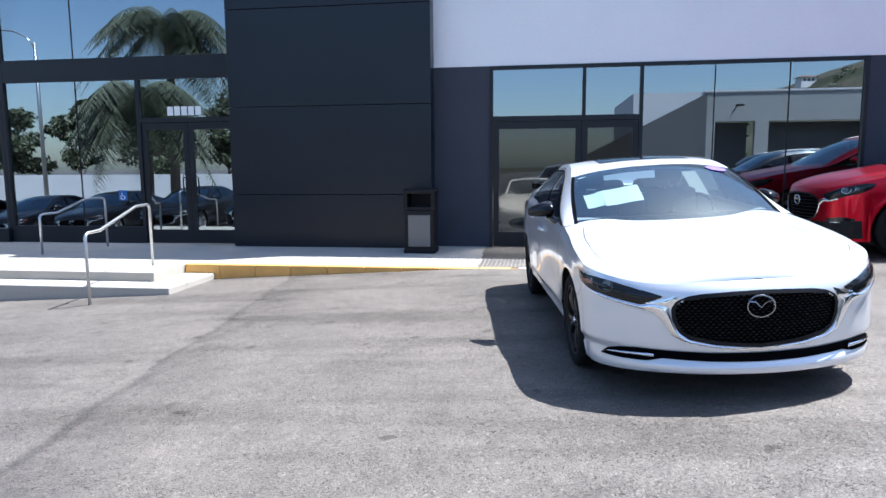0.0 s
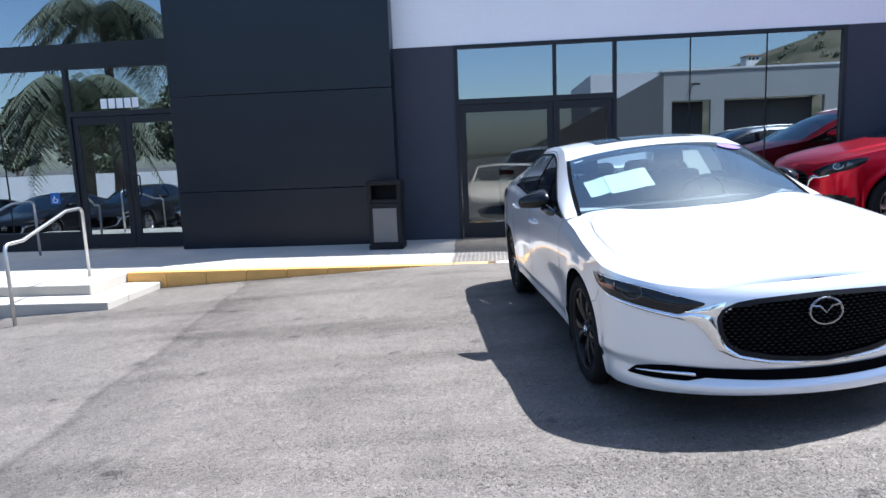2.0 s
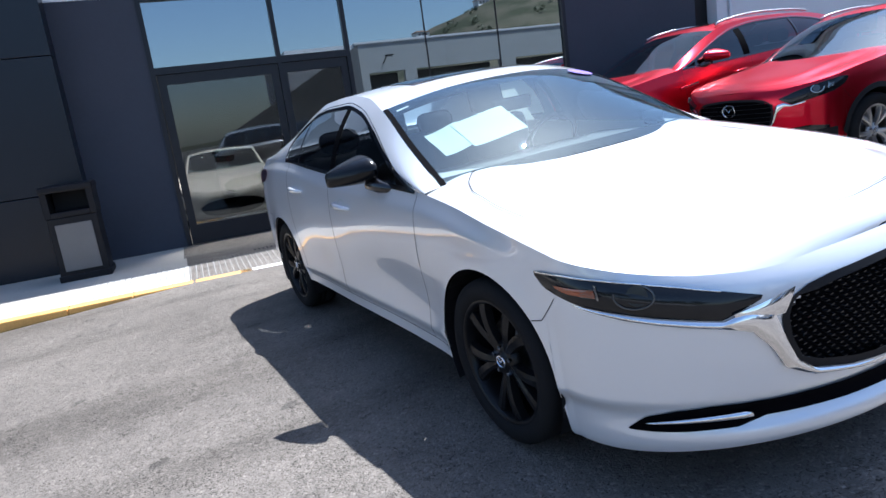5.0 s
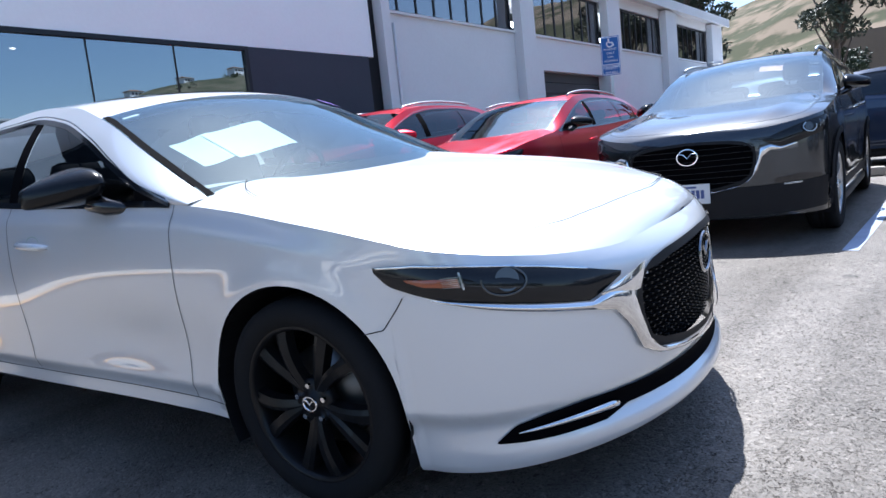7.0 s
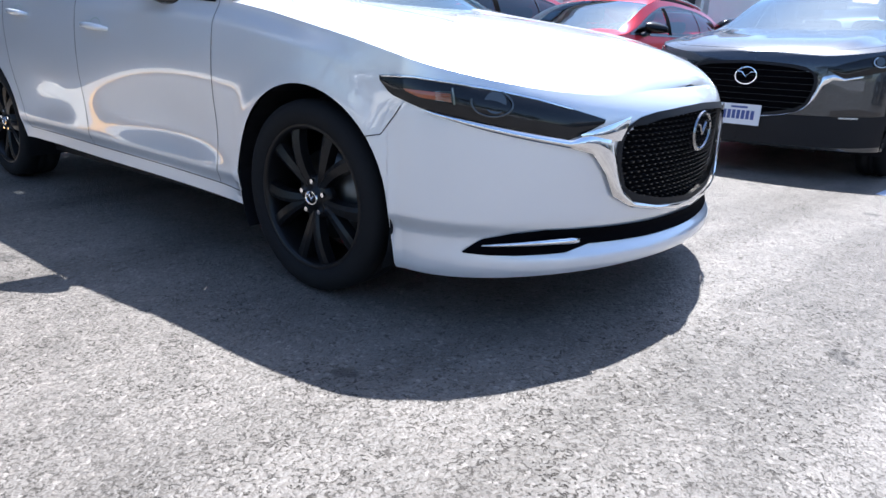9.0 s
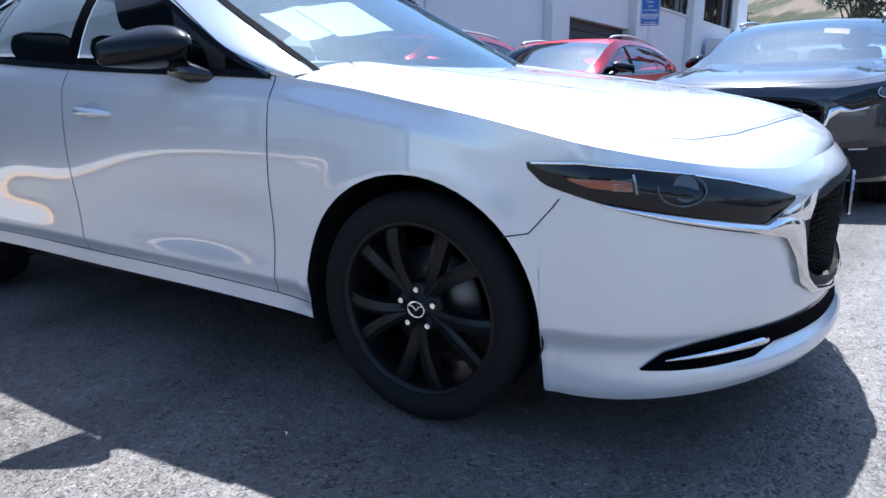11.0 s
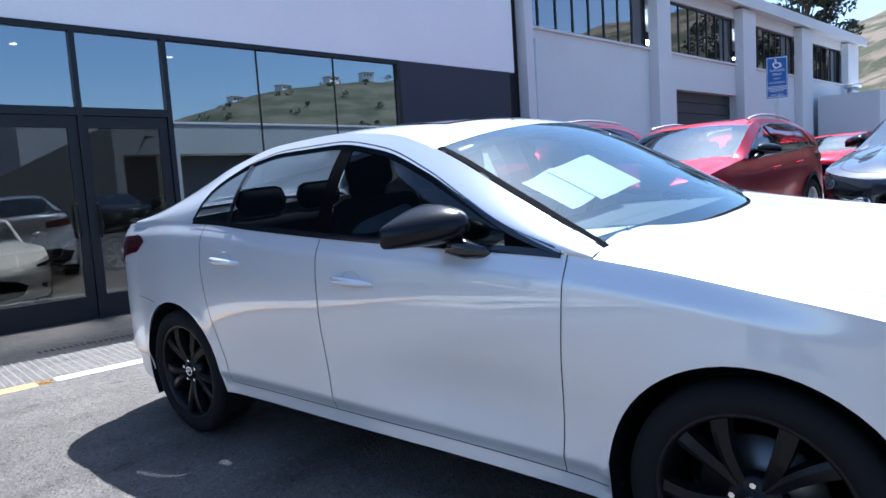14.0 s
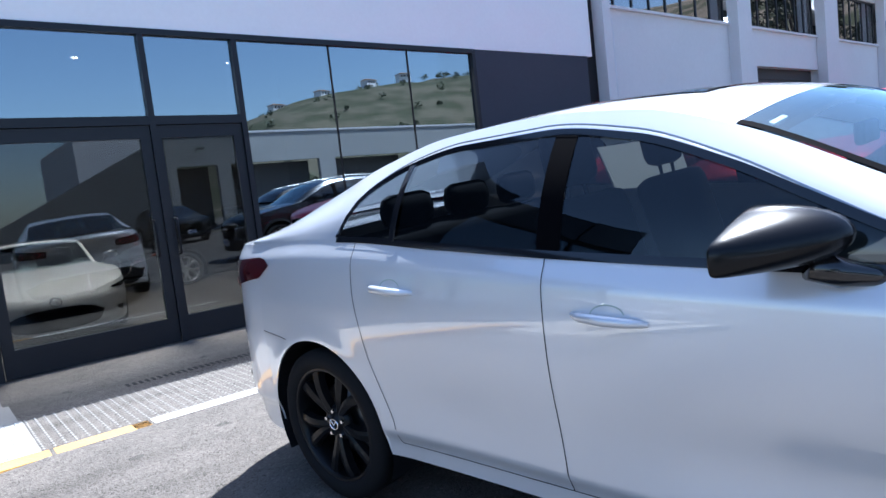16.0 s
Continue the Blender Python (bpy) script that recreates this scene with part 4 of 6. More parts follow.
def skin_line(body, pz, n=30):
    """Points and outward normals along a line of (p, z) on the skin."""
    pz = np.array(pz, float)
    d = np.r_[0, np.cumsum(np.hypot(*np.diff(pz, axis=0).T))]
    t = np.linspace(0, d[-1], n)
    p, z = np.interp(t, d, pz[:, 0]), np.interp(t, d, pz[:, 1])
    e = 0.004
    q = body.skin(p, z)
    nn = np.cross(body.skin(p, z + e) - q, body.skin(p + e, z) - q)
    nn /= np.linalg.norm(nn, axis=1, keepdims=True)
    out = np.sign((nn * (q - np.array([-1.3, 0, 0.5]))).sum(1))[:, None]
    return q, nn * out


def skin_patch(name, body, upper, lower, material, parent, s, off=0.003, bulge=0.0, n=28, rows=7, label=""):
    """A sheet on the skin between an upper and a lower line of (p, z)."""

    def even(line):
        line = np.array(line, float)
        d = np.r_[0, np.cumsum(np.hypot(*np.diff(line, axis=0).T))]
        t = np.linspace(0, d[-1], n)
        return np.stack([np.interp(t, d, line[:, 0]), np.interp(t, d, line[:, 1])], -1)

    a, b = even(upper), even(lower)
    k = np.linspace(0, 1, rows)[:, None, None]
    pz = a[None] * (1 - k) + b[None] * k
    P = body.skin(pz[..., 0], pz[..., 1])
    e = 0.004
    nn = np.cross(body.skin(pz[..., 0], pz[..., 1] + e) - P, body.skin(pz[..., 0] + e, pz[..., 1]) - P)
    nn /= np.maximum(np.linalg.norm(nn, axis=-1, keepdims=True), 1e-9)
    nn *= np.sign((nn * (P - np.array([-1.3, 0, 0.5]))).sum(-1, keepdims=True))
    w = np.sin(np.linspace(0, math.pi, rows))[:, None, None] * np.sin(np.linspace(0, math.pi, n))[None, :, None]
    P = P + nn * (off + bulge * w)
    return put(name, grid_mesh(name, side_of(P, s), material, flip=s > 0), parent, label)


WHEELS = {}


def lathe(profile, sides=48):
    """A mesh turned round the y axis from (radius, y) pairs."""
    r, y = np.array(profile, float).T
    a = np.linspace(0, 2 * math.pi, sides + 1)
    return np.stack([np.outer(np.cos(a), r), np.tile(y, (sides + 1, 1)), np.outer(np.sin(a), r)], -1)


def wheel(parent, x, y, spec, rim_mat):
    """A tyre on a ten-spoke alloy; +y is the outside."""
    R, rr, w = spec["tyre"], spec["rim"], spec["tyre_w"]
    key = (R, rim_mat.name)
    if key not in WHEELS:
        h = w / 2
        tyre = grid_mesh("tyre", lathe([(rr, -h * 0.85), (rr + 0.02, -h), (R - 0.03, -h), (R - 0.006, -h * 0.86), (R, -h * 0.6), (R, -0.025), (R - 0.008, -0.022), (R - 0.008, -0.014), (R, -0.011), (R, 0.011), (R - 0.008, 0.014), (R - 0.008, 0.022), (R, 0.025), (R, h * 0.6), (R - 0.006, h * 0.86), (R - 0.03, h), (rr + 0.028, h * 1.0), (rr + 0.006, h * 0.93), (rr - 0.001, h * 0.85)]), RUBBER, flip=True)
        rim = grid_mesh("wheel", lathe([(rr + 0.002, h * 0.88), (rr - 0.006, h * 0.9), (rr - 0.014, h * 0.78), (rr - 0.022, h * 0.3), (rr - 0.03, -h * 0.8), (rr, -h * 0.85)]), rim_mat)
        bm = bmesh.new()
        for k in range(5):
            for d in (-0.185, 0.185):
                a0 = 2 * math.pi * (k + 0.5) / 5 + math.pi / 2
                pts = []
                for f in np.linspace(0, 1, 7):
                    a = a0 + d * (0.5 + 0.95 * f) + 0.03 * f * f
                    rad = 0.045 + (rr - 0.055) * f
                    pts.append((rad * math.cos(a), h * (0.62 + 0.16 * math.sin(f * 2.4)), rad * math.sin(a), 0.0145 + 0.009 * f, a))
                rings = []
                for px, py, pz, hw, a in pts:
                    t = Vector((-math.sin(a), 0, math.cos(a)))
                    c = Vector((px, py, pz))
                    rings.append([bm.verts.new(c - t * hw * 1.25 + Vector((0, -0.03, 0))), bm.verts.new(c - t * hw), bm.verts.new(c - t * hw * 0.3 + Vector((0, 0.006, 0))), bm.verts.new(c + t * hw), bm.verts.new(c + t * hw * 1.25 + Vector((0, -0.03, 0)))])
                for r0, r1 in zip(rings, rings[1:]):
                    for q in range(4):
                        bm.faces.new((r0[q], r1[q], r1[q + 1], r0[q + 1]))
        bmesh.ops.recalc_face_normals(bm, faces=bm.faces)
        spokes = bpy.data.meshes.new("spokes")
        bm.to_mesh(spokes)
        bm.free()
        spokes.materials.append(rim_mat)
        hubm = grid_mesh("hub", lathe([(0.078, h * 0.35), (0.074, h * 0.6), (0.06, h * 0.68), (0.034, h * 0.66), (0.032, h * 0.74), (0.0005, h * 0.76)], 32), rim_mat)
        discm = grid_mesh("brake_disc", lathe([(0.0005, 0.0), (0.155, 0.0), (0.156, -0.02), (0.09, -0.022), (0.0005, -0.03)], 40), DISC)
        bm = bmesh.new()
        tube(bm, [(0, h * 0.5, 0), (0, h * 0.76, 0)], [0.0105, 0.0085], 6)
        nuts = bpy.data.meshes.new("wheel_nut")
        bm.to_mesh(nuts)
        bm.free()
        nuts.materials.append(CHROME)
        bm = bmesh.new()
        emblem_shape(bm, lambda a, b: Vector((a, h * 0.775, b)), 0.024, 0.003)
        cap = bpy.data.meshes.new("emblem")
        bm.to_mesh(cap)
        bm.free()
        cap.materials.append(CHROME)
        WHEELS[key] = (rim, tyre, spokes, hubm, discm, nuts, cap)
    rim, tyre, spokes, hubm, discm, nuts, cap = WHEELS[key]
    m = pose(x, y, spec["hub"], 0, 0, 0 if y > 0 else 180)
    ob = put("wheel", rim, parent, m=m)
    for nm, me in (("tyre", tyre), ("spokes", spokes), ("hub", hubm), ("brake_disc", discm), ("emblem", cap)):
        put(nm, me, ob)
    for k in range(5):
        a = 2 * math.pi * k / 5 + math.pi / 2
        put("wheel_nut", nuts, ob, m=pose(0.055 * math.cos(a), 0, 0.055 * math.sin(a)))
    return ob


def emblem_shape(bm, at, r, t):
    """A plain oval ring with a spread chevron in it."""
    tube(bm, [at(r * 1.12 * math.cos(a), r * 0.9 * math.sin(a)) for a in np.linspace(0, 2 * math.pi, 25)], t, 6)
    tube(bm, [at(-r * 0.98, r * 0.42), at(-r * 0.45, r * 0.36), at(0, -r * 0.12), at(r * 0.45, r * 0.36), at(r * 0.98, r * 0.42)], t, 6)


def car(name, label, spec, paint, rim_mat, where, hero=False, group="", rails=False, cladding=False, detail=True, dress=False):
    body, s_ = Body(spec), spec
    c = thing(name, label, "car", group, m=where)
    cols = body.columns()
    Z = body.rows(cols)
    P = body.skin(cols[:, None], Z)
    u = P[:, 25, 0]
    a = s_["arch"]
    d1, d2, d3 = s_["doors"]

    suv = s_ is SUV
    side_glass, front_glass = (TINT_GLASS, CLEAR_GLASS) if hero else (PRIVACY_GLASS, PARKED_SCREEN)

    def gz(z):
        """Heights of the front details, moved up for the taller nose."""
        return z if not suv else 0.30 + (z - 0.30) * 1.22 + 0.075

    # grille opening, as (p, z): half outline
    top_line = [(0.0, gz(0.664)), (0.11, gz(0.660)), (0.225, gz(0.651)), (0.285, gz(0.638)), (0.325, gz(0.615))]
    low_line = [(0.0, gz(0.338)), (0.10, gz(0.347)), (0.18, gz(0.358)), (0.28, gz(0.386)), (0.325, gz(0.431)), (0.350, gz(0.50)), (0.355, gz(0.56)), (0.345, gz(0.595)), (0.325, gz(0.615))]
    tl, ll = np.array(top_line), np.array(low_line[:7])

    def in_grille(p, z):
        if p > 0.347:
            return False
        return np.interp(p, ll[:, 0], ll[:, 1]) + 0.016 < z < np.interp(p, tl[:, 0], tl[:, 1]) - 0.016

    groups = {"front_bumper": (cols < 1.0 + s_["uf"] - a, None), "front_fender": ((cols >= 1.0 + s_["uf"] - a - 1e-6) & (u >= d1 - 1e-6), None),
              "front_door": ((u <= d1 + 1e-6) & (u >= d2 - 1e-6), None), "rear_door": ((u <= d2 + 1e-6) & (u >= -s_["wb"] + a * 0.45), None),
              "rear_quarter": ((u <= -s_["wb"] + a * 0.45 + 0.06) & (cols <= 1 + body.side_len), None), "rear_bumper": (cols >= 1 + body.side_len, None)}
    for sgn in (-1, 1):
        for nm, (mask, _) in groups.items():
            idx = np.nonzero(mask)[0]
            if nm in ("front_bumper", "front_fender", "front_door", "rear_door") and idx[-1] + 1 < len(cols):
                idx = np.arange(idx[0], idx[-1] + 2) if nm in ("front_bumper",) else idx
            sub = side_of(P[idx], sgn)
            skip = None
            if nm == "front_bumper":
                def skip(i, j, idx=idx):
                    p = (cols[idx[i]] + cols[idx[i + 1]]) / 2
                    z = (Z[idx[i], j] + Z[idx[i], j + 1]) / 2
                    return in_grille(p, z)
            put(nm, grid_mesh(nm, sub, paint, flip=sgn > 0, skip=skip), c)
    # bonnet
    tip = float(body.skin(0.0, body.top_z(0.0))[0])
    us = np.concatenate([tip - 0.22 * np.linspace(0, 1, 30) ** 2, np.linspace(tip - 0.24, -0.62, 42)])
    fs = np.linspace(-1, 1, 101)
    end = np.minimum((0.33 if suv else 0.26) + (0.30 if suv else 0.36) * (np.abs(fs) / 0.85) ** 3, 0.62) * (1 if not suv else 1.05)
    hood = body.hood_pt(np.where(us[:, None] > 0, us[:, None], us[:, None] * end[None] / 0.62), fs[None])
    put("bonnet", grid_mesh("bonnet", hood, paint), c)
    # boot lid or tailgate lower part
    ps = 1 + body.side_len + np.linspace(-0.35, 1, 26)
    e = body.skin(ps, body.top_z(ps))
    f = np.linspace(-1, 1, 21)
    dz = np.maximum(body.c["deck"](e[:, 0]), e[:, 2]) - e[:, 2]
    deck = np.stack([np.repeat(e[:, :1], 21, 1), e[:, 1:2] * f[None], e[:, 2:3] + dz[:, None] * (1 - np.abs(f[None]) ** 3)], -1)
    put("boot_lid", grid_mesh("boot_lid", deck, paint), c)
    # roof side bands with window openings, windows
    g0, g1 = s_["glass_u"]
    uu = np.unique(np.concatenate([np.linspace(s_["screen"][0], s_["back"][1], 80), [g0, g1, *s_["pillar"], s_["rear_split"]]]))[::-1]
    rows = np.linspace(0, 1, 9)
    for sgn in (-1, 1):
        lo = np.where((uu <= g0) & (uu >= g1), body.dlo_s(uu), 0.0)
        Sg = lo[:, None] + (1 - lo[:, None]) * rows[None]
        put("roof_rail", grid_mesh("roof_rail", side_of(body.side_glass(uu[:, None], Sg), sgn), paint, flip=sgn > 0), c)
        for nm, ua, ub, mt in (("sail_panel", g0, g0 - 0.20, DEEP_BLACK), ("front_window", g0 - 0.20, s_["pillar"][0], side_glass), ("door_pillar", *s_["pillar"], DEEP_BLACK), ("rear_window", s_["pillar"][1], s_["rear_split"], side_glass), ("quarter_window", s_["rear_split"], g1, side_glass)):
            ug = np.linspace(ua, ub, 22)
            Sg = body.dlo_s(ug)[:, None] * np.linspace(0, 1, 7)[None]
            G = side_of(lift(body.side_glass(ug[:, None], Sg), 0), sgn)
            G[..., 1] -= sgn * (0.004 if nm != "door_pillar" else 0.001)
            ob = put(nm, grid_mesh(nm, G, mt, flip=sgn > 0), c, "dark tinted glass" if mt is side_glass else "")
        # window surround
        ug = np.linspace(g0, g1, 60)
        for nm, line, wd, mt in (("window_trim", body.side_glass(ug, body.dlo_s(ug)), 0.022, GLOSS_BLACK), ("belt_trim", body.side_glass(ug, np.zeros(60)), 0.024, GLOSS_BLACK), ("bright_trim", body.side_glass(ug, np.minimum(body.dlo_s(ug) + 0.055, 0.97)), 0.006, LENS)):
            if nm == "bright_trim" and not (hero or dress):
                continue
            line = side_of(line, sgn)
            nn = np.tile([0, sgn * 0.9, 0.42], (60, 1))
            ribbon(nm, line, nn, wd, mt, c, 0.003)
        vs = np.linspace(0, 1, 8)
        line = side_of(body.side_glass(np.full(8, s_["rear_split"]), body.dlo_s(np.full(8, s_["rear_split"])) * vs), sgn)
        ribbon("window_bar", line, np.tile([0, sgn * 0.9, 0.42], (8, 1)), 0.03, GLOSS_BLACK, c, 0.004)
    # windscreen, roof, rear screen
    fs = np.linspace(-1, 1, 25)
    for nm, ua, ub, mt, n in (("windscreen", *s_["screen"], front_glass, 20), ("roof", s_["screen"][1], s_["back"][0], paint, 26), ("rear_screen", *s_["back"], TINT_GLASS, 16)):
        R = body.canopy(np.linspace(ua, ub, n)[:, None], fs[None])
        ob = put(nm, grid_mesh(nm, R, mt), c, "clear curved glass" if nm == "windscreen" else "")
        ob.visible_shadow = nm != "windscreen"
    over = np.array([-0.002, 0, -0.0035])
    for nm, ua, ub, mt in (("screen_band", s_["screen"][1] + (0.10 if hero else 0.045), s_["screen"][1], DEEP_BLACK if hero else GLOSS_BLACK), ("cowl", s_["screen"][0] + 0.06, s_["screen"][0] - 0.055, DEEP_BLACK)):
        put(nm, grid_mesh(nm, body.canopy(np.linspace(ua, ub, 4)[:, None], np.linspace(-0.968, 0.968, 30)[None]) + over, mt), c)
    for sgn in (-1, 1):
        put("screen_edge", grid_mesh("screen_edge", body.canopy(np.linspace(*s_["screen"], 24)[:, None], sgn * np.linspace(0.962, 0.996, 3)[None] if sgn > 0 else np.linspace(-0.996, -0.962, 3)[None]) + (-0.8 * over if hero else over), DEEP_BLACK if hero else GLOSS_BLACK), c)
    ff = np.linspace(-0.62, 0.62, 17)
    if not suv or rails:
        put("sunroof", grid_mesh("sunroof", body.canopy(np.linspace(s_["screen"][1] - 0.2, s_["screen"][1] - 0.66, 8)[:, None], ff[None]) + np.array([0, 0, 0.004]), GLOSS_BLACK), c, "dark glass sunroof")
    # wheel wells, floor, sills
    hw = s_["tread"] + s_["tyre_w"] / 2 - 0.02
    for ux in (0.0, -s_["wb"]):
        for sgn in (-1, 1):
            bm = bmesh.new()
            ring = [[bm.verts.new((ux + (a + 0.004) * math.cos(t), sgn * v, s_["hub"] + (a + 0.004) * math.sin(t))) for t in np.linspace(-0.45, math.pi + 0.45, 22)] for v in (hw + 0.012, 0.5)]
            for q in range(21):
                bm.faces.new((ring[0][q], ring[0][q + 1], ring[1][q + 1], ring[1][q]))
            bm.faces.new(ring[1])
            part("wheel_well", bm, MATTE_BLACK, c)
    for row in ((-s_["wb"] + a, -a, -0.82 + 0.06 * hero, 0.82 - 0.06 * hero, 0.15 + 0.04 * hero, 0.29), (a, s_["uf"] + s_["df"] * 0.5, -0.5, 0.5, 0.19, 0.3), (-s_["wb"] - a - 0.42, -s_["wb"] - a, -0.66, 0.66, 0.24, 0.34), (-a, a, -0.5, 0.5, 0.19, 0.5), (-s_["wb"] - a, -s_["wb"] + a, -0.5, 0.5, 0.19, 0.5)):
        part("underbody", boxes(row), MATTE_BLACK, c)
    for sgn in (-1, 1):
        part("side_sill", boxes((-s_["wb"] + a - 0.01, -a + 0.01, *sorted((sgn * 0.80, sgn * (0.9 if suv else 0.85 - 0.012 * hero))), 0.16 + 0.095 * hero, 0.245 + 0.04 * hero), bevel=0.02), MATTE_BLACK, c)
    for ux in (0.0, -s_["wb"]):
        for sgn in (-1, 1):
            wheel(c, ux, sgn * s_["tread"], s_, rim_mat)
    if cladding:
        for sgn in (-1, 1):
            for ux in (0.0, -s_["wb"]):
                t = np.linspace(-0.25, math.pi + 0.25, 30)
                pz = np.stack([body.p_of(ux + (a + 0.022) * np.cos(t)), s_["hub"] + (a + 0.022) * np.sin(t)], -1)
                q, nn = skin_line(body, pz, 40)
                ribbon("arch_trim", side_of(q, sgn), side_of(nn, sgn), 0.05, MATTE_BLACK, c, 0.006)
            q, nn = skin_line(body, [(body.p_of(-a - 0.02), 0.30), (body.p_of(-s_["wb"] + a + 0.02), 0.31)], 20)
            ribbon("sill_trim", side_of(q, sgn), side_of(nn, sgn), 0.10, MATTE_BLACK, c, 0.006)
    # grille mesh set back in the opening
    pp = np.linspace(-0.36, 0.36, 41)
    zz = np.linspace(0, 1, 15)
    Gp = np.abs(pp)[:, None] * np.ones(15)[None]
    lo_, hi_ = np.interp(np.abs(pp), ll[:, 0], ll[:, 1]), np.interp(np.abs(pp), tl[:, 0], tl[:, 1])
    Gz = lo_[:, None] + (hi_ - lo_)[:, None] * zz[None]
    G = body.skin(Gp, Gz)
    G[..., 1] *= np.sign(pp)[:, None]
    G[..., 0] -= 0.03
    put("grille", grid_mesh("grille", G, DEEP_BLACK), c, "black mesh grille")
    if detail:
        bm = bmesh.new()
        nrow = 19 if hero else 9
        for r in range(nrow):
            z = gz(0.362) + (gz(0.648) - gz(0.362)) * r / (nrow - 1)
            cells = 14 if hero else 13
            if not hero:
                bm = bmesh.new()
            for q in range(-cells, cells + 1):
                p = (q + 0.5 * (r % 2)) * 0.335 / cells
                if not in_grille(abs(p), z):
                    continue
                o = body.skin(abs(p), z)
                hw_ = 0.0075 if hero else 0.018
                x0, y0 = o[0] - 0.02, math.copysign(o[1], p)
                box(bm, x0 - 0.012, x0 + 0.005, y0 - hw_, y0 + hw_, z - 0.0017, z + 0.0017)
            if not hero:
                part("grille_bar", bm, MATTE_BLACK, c)
        if hero:
            part("grille_mesh", bm, SATIN, c, "fine dark mesh")
    bm = bmesh.new()
    o = body.skin(0.0, gz(0.575))
    emblem_shape(bm, lambda aa, bb: Vector((o[0] + 0.002, aa, gz(0.575) + bb)), 0.068, 0.006)
    part("emblem", bm, SMOKED_CHROME if hero else CHROME, c, "chrome oval emblem")
    for sgn in (-1, 1):
        # black edge of the opening
        outline = top_line[::-1][:-1] and top_line + low_line[::-1][1:]
        shrunk = [(max(0.0, pz[0] - 0.018 if pz[0] > 0.02 else 0.0), pz[1] + (-0.021 if i < 4 else 0.021 if i > 8 else 0.0)) for i, pz in enumerate(outline)]
        skin_patch("grille_edge", body, outline, shrunk, MATTE_BLACK, c, sgn, 0.003, 0.0, n=60, rows=3)
        # chrome wing: under the lamp, down round the grille
        outer = [(0.885, gz(0.653)), (0.725, gz(0.614)), (0.59, gz(0.584)), (0.485, gz(0.562)), (0.428, gz(0.545)), (0.385, gz(0.486)), (0.352, gz(0.414)), (0.288, gz(0.371)), (0.18, gz(0.346)), (0.08, gz(0.331)), (0.0, gz(0.323))]
        inner = [(0.885, gz(0.656)), (0.725, gz(0.628)), (0.594, gz(0.603)), (0.488, gz(0.583)), (0.43, gz(0.604)), (0.375, gz(0.59)), (0.350, gz(0.50)), (0.325, gz(0.431)), (0.28, gz(0.386)), (0.18, gz(0.358)), (0.08, gz(0.345)), (0.0, gz(0.338))]
        if suv:
            outer, inner = outer[2:], inner[2:]
            outer = [((i_[0] + (o_[0] - i_[0]) * 0.5), i_[1] + (o_[1] - i_[1]) * 0.5) for i_, o_ in zip([inner[0]] + inner[1:9] + inner[-1:], outer)]
        skin_patch("grille_surround", body, inner, outer, CHROME, c, sgn, 0.012, 0.008, n=60, rows=6, label="chrome surround of the grille")
        # corner that links surround and lamp
        if not suv:
            skin_patch("chrome_wing", body, [(0.465, gz(0.60)), (0.39, gz(0.622)), (0.318, gz(0.642))], [(0.46, gz(0.588)), (0.40, gz(0.575)), (0.35, gz(0.578))], CHROME, c, sgn, 0.013, 0.004, n=14, rows=5)
        upper = [(1.063, gz(0.742)), (0.92, gz(0.744)), (0.777, gz(0.731)), (0.666, gz(0.715)), (0.572, gz(0.695)), (0.479, gz(0.668)), (0.39, gz(0.638))]
        lower = [(1.06, gz(0.728)), (1.02, gz(0.692)), (0.92, gz(0.666)), (0.85, gz(0.648)), (0.725, gz(0.629)), (0.594, gz(0.605)), (0.488, gz(0.585)), (0.395, gz(0.628))]
        lamp = skin_patch("headlight", body, upper, lower, LAMP_DARK, c, sgn, 0.004, 0.010, n=34, rows=9, label="slim smoked headlight")
        if detail:
            if not suv:
                skin_patch("indicator", body, [(0.955, gz(0.711)), (0.90, gz(0.708)), (0.80, gz(0.702))], [(0.945, gz(0.704)), (0.90, gz(0.690)), (0.80, gz(0.680))], AMBER, lamp, sgn, 0.0165, 0.002, n=16, rows=4, label="amber reflector")
            skin_patch("lamp_divider", body, [(0.795, gz(0.716)), (0.789, gz(0.716))], [(0.795, gz(0.674)), (0.789, gz(0.674))], SMOKED_CHROME, lamp, sgn, 0.0165, 0.0, n=3, rows=5)
            for dq in range(6):
                zq = 0.683 + dq * 0.0045
                skin_patch("lamp_rib", body, [(0.845, gz(zq + 0.0012)), (0.797, gz(zq + 0.0005))], [(0.845, gz(zq)), (0.797, gz(zq - 0.0007))], SMOKED_CHROME, lamp, sgn, 0.0195, 0.0, n=6, rows=2)
            q, nn = skin_line(body, [(0.68, gz(0.682)), (0.679, gz(0.682))], 2)
            qq, n0 = side_of(q[0], sgn), side_of(nn[0], sgn)
            bm = bmesh.new()
            disc(bm, Vector(qq.tolist()) + Vector(n0.tolist()) * (0.006 if hero else 0.018), n0.tolist(), 0.030, 0.012, 20)
            part("projector", bm, LENS_DARK, lamp, "round projector lens", smooth=False)
            q, nn = skin_line(body, [(0.69 + 0.055 * math.cos(t), gz(0.680) + 0.034 * math.sin(t)) for t in np.linspace(2.2, 6.6, 20)], 20)
            ribbon("light_ring", side_of(q, sgn), side_of(nn, sgn), 0.005 if hero else 0.008, LENS_DARK if hero else LENS, lamp, 0.016 if hero else 0.025)
            q, nn = skin_line(body, [(1.05, gz(0.741)), (0.92, gz(0.7425)), (0.777, gz(0.7295)), (0.666, gz(0.7135)), (0.572, gz(0.6935)), (0.479, gz(0.667))], 30)
